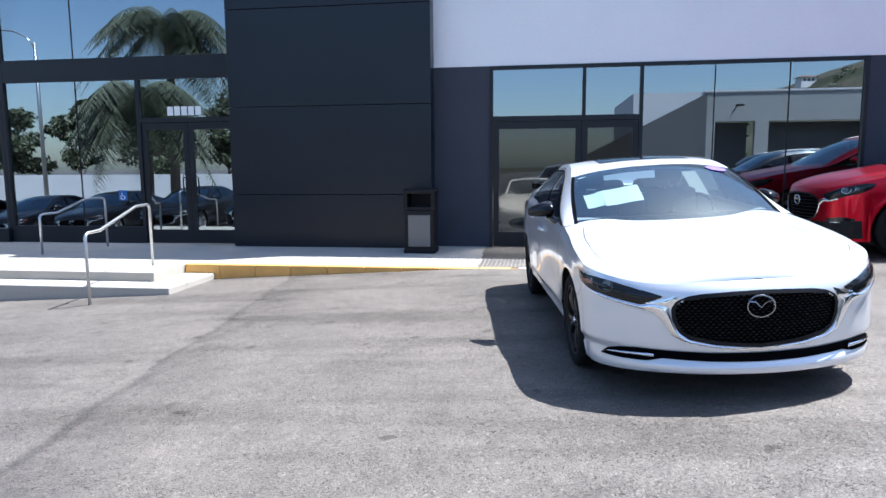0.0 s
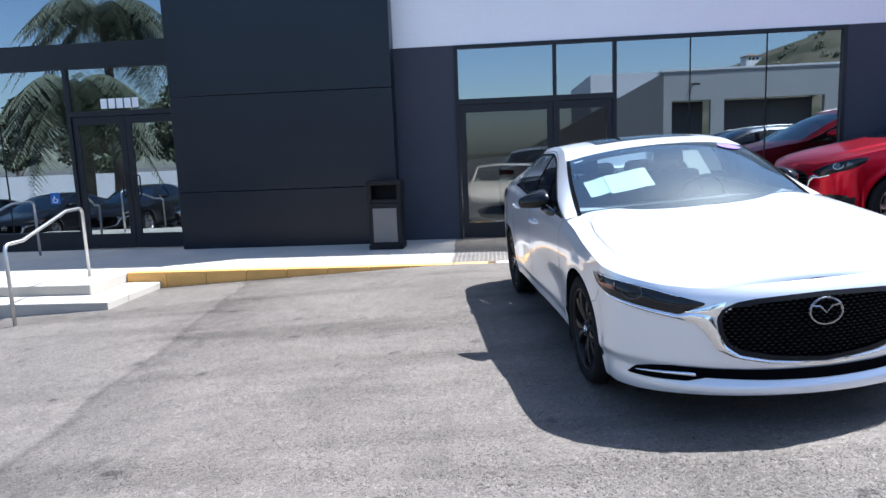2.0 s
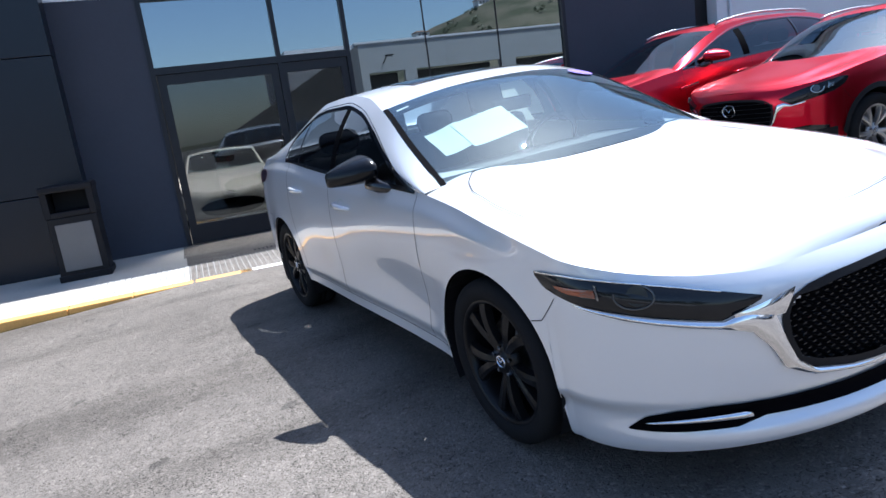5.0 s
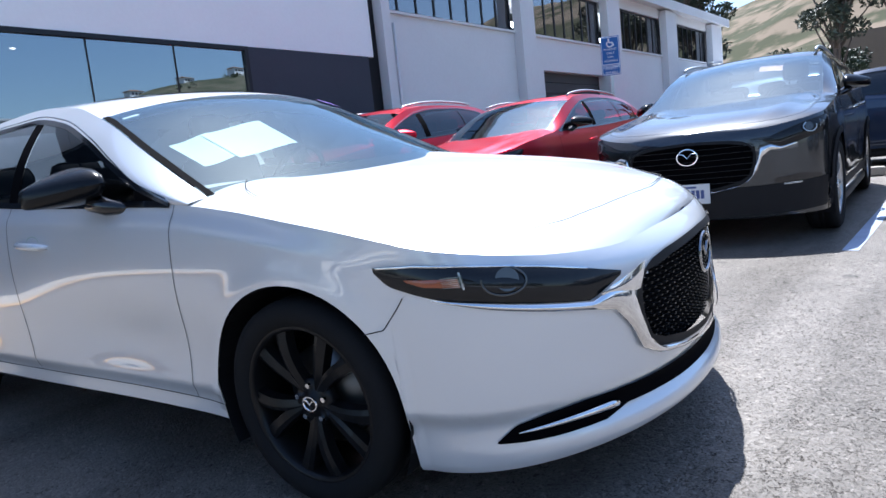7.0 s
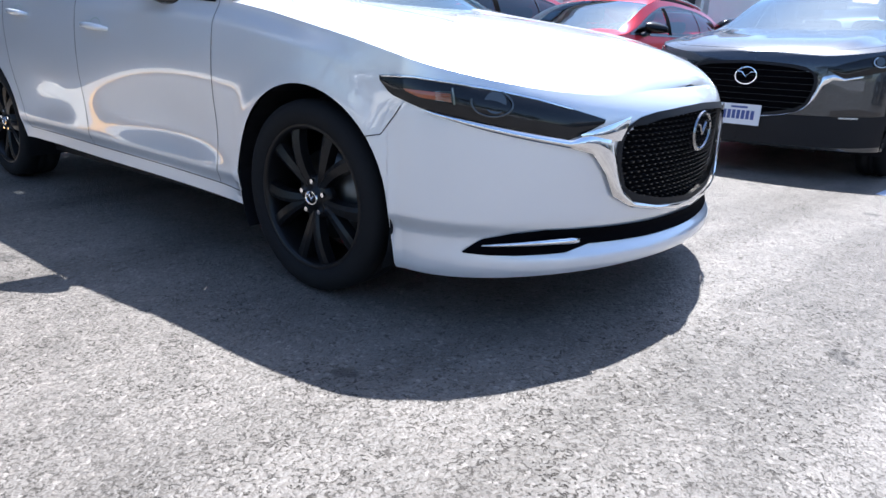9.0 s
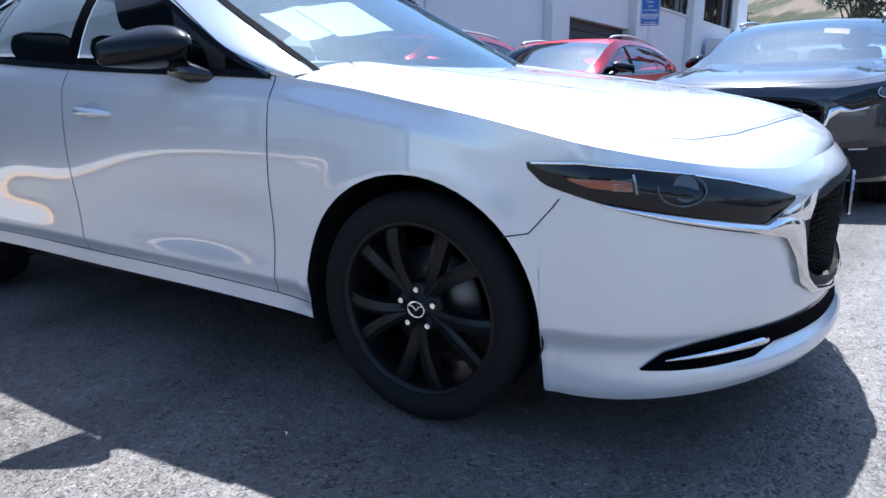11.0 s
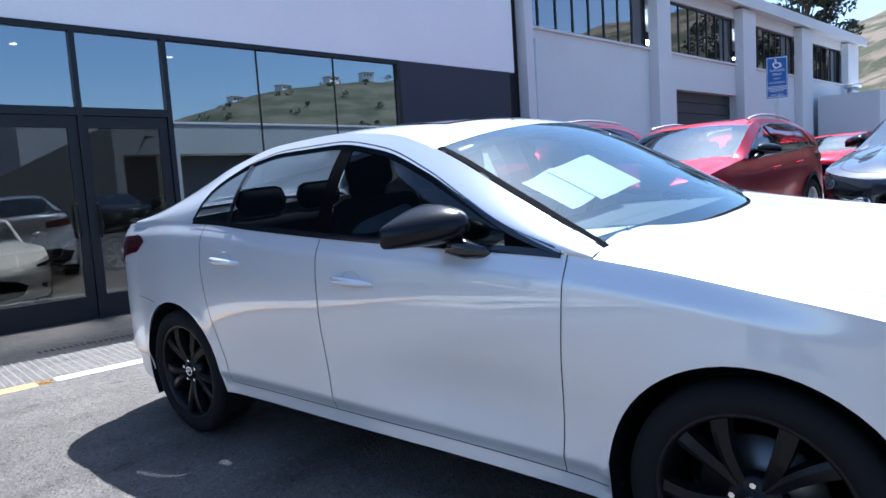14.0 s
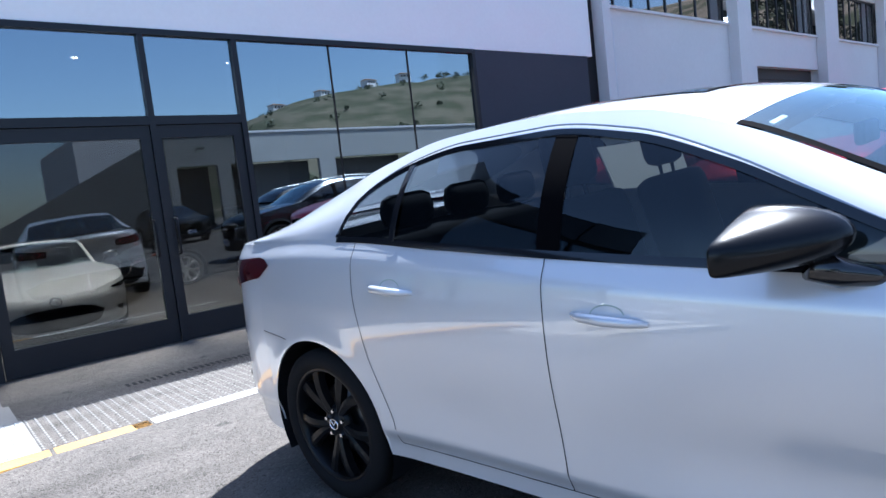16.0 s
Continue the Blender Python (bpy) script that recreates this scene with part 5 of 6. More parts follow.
            ribbon("lamp_edge", side_of(q, sgn), side_of(nn, sgn), 0.005, CHROME if hero else GLOSS_BLACK, lamp, 0.009)
        if not suv:
            # lower side intake, recess shade as a black sheet, with a bright blade
            fog = skin_patch("side_intake", body, [(0.775, gz(0.256)), (0.71, gz(0.298)), (0.625, gz(0.318)), (0.53, gz(0.326)), (0.40, gz(0.321))], [(0.77, gz(0.252)), (0.70, gz(0.248)), (0.62, gz(0.2465)), (0.48, gz(0.248)), (0.40, gz(0.268))], DEEP_BLACK, c, sgn, 0.004, 0.004, n=40, rows=13, label="black corner intake")
            q, nn = skin_line(body, [(0.712, gz(0.279)), (0.62, gz(0.284)), (0.54, gz(0.287)), (0.44, gz(0.286))], 16)
            along = np.linspace(0, 1, 16)
            path = q + nn * 0.015
            path = side_of(np.stack([np.polyval(np.polyfit(along, path[:, k], 3), along) for k in range(3)], axis=1), sgn)
            part("blade", tube(bmesh.new(), [tuple(v_) for v_ in path.tolist()], list(np.interp(np.linspace(0, 1, 16), [0, 0.15, 0.6, 0.95, 1], [0.0015, 0.0045, 0.009, 0.0112, 0.0098])), 10), CHROME, fog, "chrome blade", smooth=True)
            q, nn = skin_line(body, [(0.44, gz(0.330)), (0.34, gz(0.345)), (0.30, gz(0.352))], 12)
        else:
            skin_patch("side_intake", body, [(0.80, 0.50), (0.6, 0.52), (0.45, 0.50)], [(0.80, 0.40), (0.6, 0.40), (0.45, 0.42)], GLOSS_BLACK, c, sgn, 0.004, 0.0, n=14, rows=5, label="black corner intake")
            q, nn = skin_line(body, [(0.9, 0.37), (0.5, 0.35), (0.0, 0.34)], 20)
            ribbon("bumper_trim", side_of(q, sgn), side_of(nn, sgn), 0.22, MATTE_BLACK, c, 0.006)
            q, nn = skin_line(body, [(0.62, 0.455), (0.5, 0.452)], 8)
            ribbon("fog_light", side_of(q, sgn), side_of(nn, sgn), 0.012, LENS, c, 0.008)
    if not suv:
        # lower slot: a black sheet on the skin holds its recess shade
        pn = np.linspace(-0.44, 0.44, 45)
        zn = np.interp(np.abs(pn), [0, 0.2, 0.44], [0.257, 0.260, 0.270])[:, None] + np.interp(np.abs(pn), [0, 0.2, 0.44], [0.050, 0.050, 0.051])[:, None] * np.linspace(0, 1, 5)[None]
        G = body.skin(np.abs(pn)[:, None], zn)
        G[..., 1] *= np.sign(pn)[:, None]
        G[..., 0] += 0.006
        put("lower_intake", grid_mesh("lower_intake", G, DEEP_BLACK), c, "black slot under the grille")
    # mirrors
    mirror_mat = paint if dress else MIRROR_BLACK if hero or suv else paint
    for sgn in (-1, 1):
        # wedge shell: blunt towards the door, drawn out to a tip behind
        zb = float(body.c["top"](d1 - 0.2))
        ui = d1 - 0.31
        ph = np.linspace(0, 2 * math.pi, 33)
        rings = []
        for k, fat in ((-0.07, 0.05), (-0.06, 0.55), (-0.03, 0.85), (0.03, 0.97), (0.15, 1), (0.3, 1), (0.45, 1), (0.6, 1), (0.75, 1), (0.86, 1), (0.93, 0.98), (0.965, 0.9), (0.985, 0.75), (0.997, 0.45), (1.0, 0.02)):
            q = min(max(k, 0.0), 1.0)
            ub, uf_ = ui - 0.185 - 0.045 * q, ui - 0.212 * q**1.7
            zt_, zl_ = zb + 0.16 - 0.062 * q**1.5, zb + 0.022 + 0.012 * q**2
            zm, hz_ = (zt_ + zl_) / 2, (zt_ - zl_) / 2 * fat
            cs, sn = np.cos(ph), np.sin(ph)
            x_ = np.where(cs > 0, ub + (uf_ - ub) * fat * np.abs(cs) ** 0.9, ub - 0.012 * fat * np.abs(cs) ** 0.4)
            rings.append(np.stack([x_, np.full(33, 0.875 + 0.185 * k), zm + hz_ * np.sign(sn) * np.abs(sn) ** np.where(cs > 0, 0.95, 0.72)], -1))
        mir = put("mirror", grid_mesh("mirror", side_of(np.array(rings), sgn), mirror_mat, flip=sgn < 0), c, "door mirror with a gloss black shell" if mirror_mat is MIRROR_BLACK else "")
        ks = np.linspace(0.1, 0.86, 6)[:, None]
        MG = np.stack(np.broadcast_arrays(ui - 0.185 - 0.045 * ks - 0.0135, 0.875 + 0.185 * ks, zb + 0.045 + (0.09 - 0.045 * ks**1.5) * np.linspace(0, 1, 4)[None]), -1)
        put("mirror_glass", grid_mesh("mirror_glass", side_of(MG, sgn), CHROME), mir)
        bm = bmesh.new()
        tube(bm, [(ui + 0.045, sgn * 0.838, zb - 0.012), (ui + 0.015, sgn * 0.85, zb - 0.006), (ui - 0.04, sgn * 0.868, zb + 0.004), (ui - 0.09, sgn * 0.90, zb + 0.03)], [0.008, 0.022, 0.032, 0.034], 12)
        part("mirror_foot", bm, GLOSS_BLACK, mir, smooth=True)
        # handles
        for du, dzz in ((d2 + 0.16, 0.155), (d3 + 0.22, 0.16)):
            zc = float(body.c["top"](du)) - dzz
            q = body.skin(body.p_of(du), zc)
            bm = bmesh.new()
            tube(bm, [(du + 0.115, sgn * (q[1] + 0.002), zc - 0.006), (du + 0.07, sgn * (q[1] + 0.018), zc), (du, sgn * (q[1] + 0.028), zc + 0.006), (du - 0.07, sgn * (q[1] + 0.022), zc + 0.011), (du - 0.105, sgn * (q[1] + 0.0), zc + 0.012)], [0.007, 0.013, 0.015, 0.014, 0.008], 10)
            part("door_handle", bm, paint, c, smooth=True)
            if hero:
                # shaded rim of the handle cup, drawn as a grey line on undented skin
                q2, nn = skin_line(body, [(body.p_of(du) + 0.05 * math.cos(t), zc + 0.012 + 0.028 * math.sin(t)) for t in np.linspace(0.1, 3.0, 12)], 12)
                ribbon("cup_shade_line", side_of(q2, sgn), side_of(nn, sgn), 0.004, CUP_GREY, c, 0.001)
        if dress:
            q, nn = skin_line(body, [(body.p_of(-0.44), 0.855), (body.p_of(-0.70), 0.885)], 10)
            ribbon("side_vent", side_of(q, sgn), side_of(nn, sgn), 0.03, CHROME, c, 0.008, "chrome side vent")
        # shut lines
        zt1, zt2, zt3 = (float(body.c["top"](x)) for x in (d1, d2, d3))
        zl = s_["hub"] - 0.005
        zl, zr1, zr2 = (zl - 0.024, zl + 0.004, zl + 0.016) if hero else (zl, zl, zl)
        ra = s_["arch"]
        lines = [[(body.p_of(d1), zt1), (body.p_of(d1 - 0.012), zt1 - 0.2), (body.p_of(d1 - 0.035), zt1 - 0.45), (body.p_of(d1 - 0.045), zl)],
                 [(body.p_of(d2 - 0.045), zt2), (body.p_of(d2 - 0.045), zt2 - 0.12), (body.p_of(d2 - 0.038), zt2 - 0.35), (body.p_of(d2 - 0.02), zr1)],
                 [(body.p_of(d3), zt3), (body.p_of(d3 + 0.01), zt3 - 0.2), (body.p_of(d3 + 0.06), zt3 - 0.42), (body.p_of(-s_["wb"] + ra + 0.06), s_["hub"] + 0.11), (body.p_of(-s_["wb"] + ra + 0.07), zr2)],
                 [(body.p_of(-ra - 0.01), zl - 0.008), (body.p_of(d1 - 0.045), zl), (body.p_of(d2 - 0.02), zr1), (body.p_of(-s_["wb"] + ra + 0.07), zr2)],
                 [(1.0 - 0.02, gz(0.662)), (body.p_of(0.345), gz(0.576)), (body.p_of(0.28), gz(0.563))],
                 [(1 + body.side_len - 0.0, zt3 - 0.38), (1 + body.side_len - 0.20, zt3 - 0.40)]]
        for ln in lines:
            q, nn = skin_line(body, ln, 26)
            ribbon("panel_gap", side_of(q, sgn), side_of(nn, sgn), 0.003, MATTE_BLACK, c, 0.0012)
        # bonnet edge
        seam = np.array([(-0.44, 0.66), (-0.38, 0.74), (-0.30, 0.82), (-0.2, 0.87), (0.0, 0.89), (0.25, 0.888), (0.42, 0.885), (0.55, 0.872), (0.645, 0.825), (0.715, 0.715), (0.765, 0.54), (0.793, 0.36), (0.81, 0.18), (0.818, 0.0)])
        dist = np.r_[0, np.cumsum(np.hypot(*np.diff(seam, axis=0).T))]
        hu, hf = (np.interp(np.linspace(0, dist[-1], 90), dist, seam[:, i_]) for i_ in (0, 1))
        q = body.hood_pt(hu, hf * sgn)
        ribbon("panel_gap", q, np.tile([0.12, 0.1 * sgn, 1], (90, 1)), 0.0042, MATTE_BLACK, c, 0.006)
        # tail lamp
        pr = 1 + body.side_len
        skin_patch("tail_light", body, [(pr - 0.09, zt3 - 0.085), (pr - 0.03, zt3 - 0.055), (pr + 0.3, zt3 - 0.075), (pr + 0.72, zt3 - 0.11)], [(pr - 0.088, zt3 - 0.093), (pr - 0.0, zt3 - 0.145), (pr + 0.3, zt3 - 0.20), (pr + 0.72, zt3 - 0.21)], TAIL, c, sgn, 0.006, 0.01, n=18, rows=6, label="dark red tail light")
        if not suv:
            for pk, rk in ((0.36, 0.036), (0.62, 0.032)):
                q, nn = skin_line(body, [(pr + pk + rk * 1.1 * math.cos(t), zt3 - 0.15 + rk * math.sin(t)) for t in np.linspace(0, 2 * math.pi, 20)], 20)
                ribbon("lamp_ring", side_of(q, sgn), side_of(nn, sgn), 0.008, RED, c, 0.018)
            skin_patch("valance", body, [(pr + 0.35, 0.44), (pr + 0.6, 0.54), (pr + 1.0, 0.55)], [(pr + 0.40, 0.33), (pr + 0.6, 0.27), (pr + 1.0, 0.265)], MATTE_BLACK, c, sgn, 0.006, 0.0, n=16, rows=6, label="black lower rear valance")
            skin_patch("rear_reflector", body, [(pr + 0.30, 0.46), (pr + 0.42, 0.48)], [(pr + 0.30, 0.44), (pr + 0.42, 0.455)], TAIL, c, sgn, 0.008, 0.0, n=5, rows=3)
            q, nn = skin_line(body, [(pr + 0.55, 0.62), (pr + 0.55, zt3 - 0.24)], 10)
            ribbon("panel_gap", side_of(q, sgn), side_of(nn, sgn), 0.004, MATTE_BLACK, c, 0.002)
            q, nn = skin_line(body, [(pr + 0.55, 0.62), (pr + 0.98, 0.60)], 14)
            ribbon("panel_gap", side_of(q, sgn), side_of(nn, sgn), 0.004, MATTE_BLACK, c, 0.002)
        if rails:
            ur = np.linspace(s_["screen"][1] - 0.1, s_["back"][0] + 0.05, 20)
            q = body.canopy(ur, np.full(20, 0.93 * sgn))
            q[:, 2] += 0.05 * np.sin(np.linspace(0.25, math.pi - 0.25, 20)) ** 0.4
            part("roof_bar", tube(bmesh.new(), [tuple(x) for x in q], 0.014, 8), STEEL, c, smooth=True)
    if not suv:
        bm = bmesh.new()
        o = body.skin(2 + body.side_len, 0.93)
        emblem_shape(bm, lambda aa, bb: Vector((o[0] - 0.006, aa, 0.93 + bb)), 0.055, 0.006)
        part("rear_emblem", bm, CHROME, c)
    # inside
    zf = float(body.c["top"](-0.9))
    part("dashboard", boxes((-1.02, -0.62, -0.68, 0.68, zf - 0.25, zf - 0.015), (-0.64, -0.42, -0.62, 0.62, zf - 0.2, zf - 0.01), bevel=0.04), DASH, c)
    part("cabin_floor", boxes((-3.0, -0.6, -0.74, 0.74, 0.30, 0.34)), SEAT, c)
    seat_group = [(-1.34, 0.37), (-1.34, -0.37)]
    hz = zf - 0.965
    for sx, sy in seat_group:
        st = part("front_seat", boxes((sx - 0.25, sx + 0.27, sy - 0.25, sy + 0.25, 0.36 + hz, 0.60 + hz), bevel=0.06), SEAT, c, smooth=True)
        bm = bmesh.new()
        box(bm, -0.07, 0.07, sy - 0.24, sy + 0.24, 0.0, 0.62, bevel=0.05)
        bmesh.ops.transform(bm, matrix=pose(sx - 0.24, 0, 0.52 + hz, 0, -14, 0), verts=bm.verts)
        part("seat_back", bm, SEAT, st, smooth=True)
        bm = bmesh.new()
        box(bm, -0.05, 0.05, sy - 0.125, sy + 0.125, 0.0, 0.2, bevel=0.045)
        tube(bm, [(0, sy - 0.06, -0.08), (0, sy - 0.06, 0.03)], 0.008, 6)
        tube(bm, [(0, sy + 0.06, -0.08), (0, sy + 0.06, 0.03)], 0.008, 6)
        bmesh.ops.transform(bm, matrix=pose(sx - 0.40, 0, 1.16 + hz, 0, -8, 0), verts=bm.verts)
        part("headrest", bm, SEAT, st, smooth=True)
    bm = bmesh.new()
    box(bm, -2.55, -2.05, -0.66, 0.66, 0.4 + hz, 0.66 + hz, bevel=0.05)
    box(bm, -2.62, -2.48, -0.64, 0.64, 0.62 + hz, 1.05 + hz, bevel=0.05)
    rear = part("rear_seat", bm, SEAT, c, smooth=True)
    for sy in (-0.4, 0.0, 0.4):
        part("headrest", boxes((-2.62, -2.53, sy - 0.15, sy + 0.15, 1.06 + hz, 1.21 + hz), bevel=0.06), SEAT, rear, smooth=True)
    part("parcel_shelf", boxes((-3.05, -2.6, -0.6, 0.6, 0.98 + hz, 1.02 + hz)), DASH, c)
    bm = bmesh.new()
    tube(bm, [Matrix.Rotation(radians(-66), 4, "Y") @ Vector((0.18 * math.cos(t), 0.18 * math.sin(t), 0)) + Vector((-1.12, 0.37, 0.93 + hz)) for t in np.linspace(0, 2 * math.pi, 25)], 0.015, 8)
    part("steering_wheel", bm, MATTE_BLACK, c, smooth=True)
    q = body.canopy(s_["screen"][1] + 0.14, 0.0)
    part("rear_view_mirror", boxes((q[0] - 0.10, q[0] - 0.07, -0.12, 0.12, q[2] - 0.13, q[2] - 0.06), bevel=0.012), MATTE_BLACK, c, smooth=True)
    return c, body


def plate(c, body, z, front=True):
    o = body.skin(0.0, z) if front else body.skin(2 + body.side_len, z)
    x = o[0] + 0.02 if front else o[0] - 0.02
    p = part("number_plate", boxes((x, x + 0.008, -0.155, 0.155, z - 0.075, z + 0.075)), PLATE, c, "white number plate with plain bars")
    for y0, y1, z0, z1 in [(-0.115 + k * 0.034, -0.09 + k * 0.034, z - 0.035, z + 0.03) for k in range(7)] + [(-0.06, 0.06, z + 0.045, z + 0.06)]:
        part("bar", boxes((x + 0.0082, x + 0.0095, y0, y1, z0, z1)), PLATE_INK, p)


def on_ground(x, y, yaw):
    """A car's place: front axle middle at x, y, on the sloping ground."""
    z = float(ground_z(x, y))
    e = 0.8
    n = Vector((-(float(ground_z(x + e, y)) - float(ground_z(x - e, y))) / (2 * e), 0, 1)).normalized()
    f = Vector((math.cos(radians(yaw)), math.sin(radians(yaw)), 0))
    f = (f - n * f.dot(n)).normalized()
    left = n.cross(f)
    m = Matrix((f, left, n)).transposed().to_4x4()
    m.translation = (x, y, z)
    return m


HERO = on_ground(1.525, 4.925, -82.9)
sedan, sb = car("sedan", "white pearl sedan with black wheels, parked on the asphalt", SEDAN, PEARL, RIM, HERO, hero=True)
# papers, stickers and lettering on the hero car
def on_screen(x, y, drop):
    """Points under (or over) the windscreen at plan places x, y of the car."""
    x, y = np.broadcast_arrays(np.asarray(x, float), np.asarray(y, float))
    u = x.copy()
    for _ in range(12):
        f = np.clip(y / sb.c["rail_v"](u), -1, 1)
        u = x - sb.c["mid_u"](u) * (1 - f**2)
    P = sb.canopy(u, y / sb.c["rail_v"](u))
    P[..., 2] -= drop
    return P


for x0, x1, y0, y1, turn, drop in ((-0.57, -0.755, -0.635, -0.46, 0.10, 0.020), (-0.535, -0.735, -0.50, -0.21, 0.06, 0.014)):
    gx = np.linspace(x0, x1, 10)[:, None] + turn * (np.linspace(y0, y1, 12)[None] - y0)
    gy = np.linspace(y0, y1, 12)[None] + 0.0 * gx
    put("price_sheet", grid_mesh("price_sheet", on_screen(gx, gy, drop + 0.004 * np.sin(np.linspace(0, 5, 12))[None]), PAPER), sedan, "pale paper sheet under the windscreen")
strip = sb.canopy(np.linspace(-1.005, -1.04, 4)[:, None], np.linspace(-0.93, -0.2, 14)[None]) + np.array([-0.0012, 0, -0.0024])
banner = put("banner", grid_mesh("banner", strip, GLOSS_BLACK), sedan, "black strip with white lettering on the windscreen")
for word, j0, j1 in (("", 0, 2), ("CERTIFIED", 3, 8), ("PRE-OWNED", 8, 13)):
    p0, p1, p2 = (Vector(strip[i_, j_].tolist()) for i_, j_ in ((0, j0), (0, j1), (3, j0)))
    ex = (p1 - p0).normalized()
    ez = ex.cross(p2 - p0).normalized()
    mw = Matrix((ex, ez.cross(ex), ez)).transposed().to_4x4()
    mid = sum((Vector(strip[i_, j_].tolist()) for i_ in (1, 2) for j_ in (j0, j1)), Vector()) / 4
    mw.translation = mid + ez * 0.0005
    if word:
        text(word, 0.022, mw, banner, FADED)
    else:
        part("lettering", boxes((-0.032, 0.032, -0.007, 0.007, 0.0, 0.0008)), FADED, banner, m=mw)
rr_, aa_ = np.linspace(0.001, 1.0, 5)[:, None], np.linspace(0, 2 * math.pi, 25)[None]
put("sticker", grid_mesh("sticker", sb.canopy(-1.0 + 0.045 * rr_ * np.cos(aa_), 0.74 + 0.13 * rr_ * np.sin(aa_)) + np.array([0.004, 0, 0.006]), PURPLE), sedan, "purple sticker at the top of the windscreen")
wx = np.linspace(-2.22, -1.80, 6)[:, None]
wz = np.linspace(1.05, 1.285, 6)[None]
put("window_sheet", grid_mesh("window_sheet", np.stack(np.broadcast_arrays(wx, 0.775 - 0.55 * (wz - 1.05), wz), -1), PAPER_WARM), sedan, "pale price sheet hanging inside the far rear window")

cx, cb = car("dark_suv", "dark grey metallic crossover with a black grille, parked facing the yard", SUV, GREY_PAINT, RIM_SILVER, on_ground(5.46, 5.08, 183.0), rails=True, cladding=True)
plate(cx, cb, 0.43)
put("paper_tag", grid_mesh("paper_tag", cb.canopy(np.linspace(-0.93, -1.03, 4)[:, None] + 0.03 * np.linspace(0, 1, 6)[None], np.linspace(0.28, 0.56, 6)[None]) - np.array([0.003, 0, 0.006]), TAG), cx, "pale pink paper tag behind the windscreen")
ra, rb = car("red_suv", "bright red crossover with silver roof bars, parked in the row", SUV, RED, RIM_SILVER, on_ground(5.78, 7.95, 182.0), rails=True, cladding=True, group="red crossovers")
plate(ra, rb, 0.43)
car("large_red_suv", "large deep red crossover with chrome window trim beside the wall", SUV, RED, RIM_SILVER, on_ground(5.16, 10.42, 181.0) @ Matrix.Scale(1.1, 4), rails=True, group="red crossovers", dress=True)
car("red_sedan", "red sedan parked far along the workshop", SEDAN, RED, RIM_SILVER, on_ground(17.4, 9.7, 180.0), detail=False)
sx, sxb = car("black_suv", "black crossover seen from behind with red tail lights", SUV, BLACK_PAINT, RIM, on_ground(10.1, 2.62, 2.0), rails=True, cladding=True)
plate(sx, sxb, 0.8, front=False)
car("navy_sedan", "dark navy sedan parked across the far bay", SEDAN, NAVY, RIM_SILVER, on_ground(11.7, 2.6, -90.0))


ROADSTER = dict(
    wb=2.31, hub=0.305, arch=0.345, tyre=0.305, rim=0.215, tread=0.745, tyre_w=0.2,
    uf=0.33, df=0.46, ur=-2.65, dr=0.45, nr=2.6,
    width=[(0.33, 0.83), (0.0, 0.865), (-0.6, 0.85), (-1.6, 0.86), (-2.31, 0.868), (-2.65, 0.83)],
    inset=[(0.13, 0.07), (0.2, 0.02), (0.3, 0.01), (0.45, 0.0), (0.6, 0.0), (0.72, 0.02), (0.8, 0.05), (0.9, 0.09)],
    nose=[(0.11, -0.10), (0.15, -0.01), (0.20, 0.01), (0.28, -0.01), (0.40, 0.0), (0.46, 0.0), (0.54, -0.03), (0.60, -0.09), (0.7, -0.16)],
    tail=[(0.2, -0.08), (0.4, 0.0), (0.7, -0.03), (0.9, -0.06)],
    top_front=[(0, 0.56), (0.3, 0.575), (0.6, 0.63), (1.0, 0.715)],
    top=[(0.33, 0.715), (0.1, 0.77), (0.0, 0.782), (-0.3, 0.80), (-0.6, 0.81), (-1.4, 0.82), (-2.2, 0.85), (-2.65, 0.84)],
    top_rear=[(0, 0.84), (1, 0.83)],
    bottom=[(0.8, 0.14), (0.3, 0.16), (-0.4, 0.2), (-2.0, 0.2), (-3.1, 0.25)],
    hood=[(0.70, 0.56), (0.6, 0.62), (0.4, 0.70), (0.2, 0.76), (0.0, 0.80), (-0.3, 0.845), (-0.7, 0.88)],
    rail_z=[(-0.45, 0.83), (-0.98, 1.14), (-1.3, 1.19), (-1.7, 1.18), (-2.1, 1.04), (-2.5, 0.86)],
    rail_v=[(-0.45, 0.66), (-0.98, 0.57), (-1.4, 0.54), (-2.1, 0.56), (-2.5, 0.62)],
    mid_z=[(-0.45, 0.86), (-0.98, 1.185), (-1.3, 1.225), (-1.7, 1.215), (-2.1, 1.07), (-2.5, 0.88)],
    mid_u=[(-0.45, 0.13), (-1.0, 0.08), (-1.5, 0.0), (-2.5, -0.04)],
    doors=(-0.5, -1.5, -2.0),
)


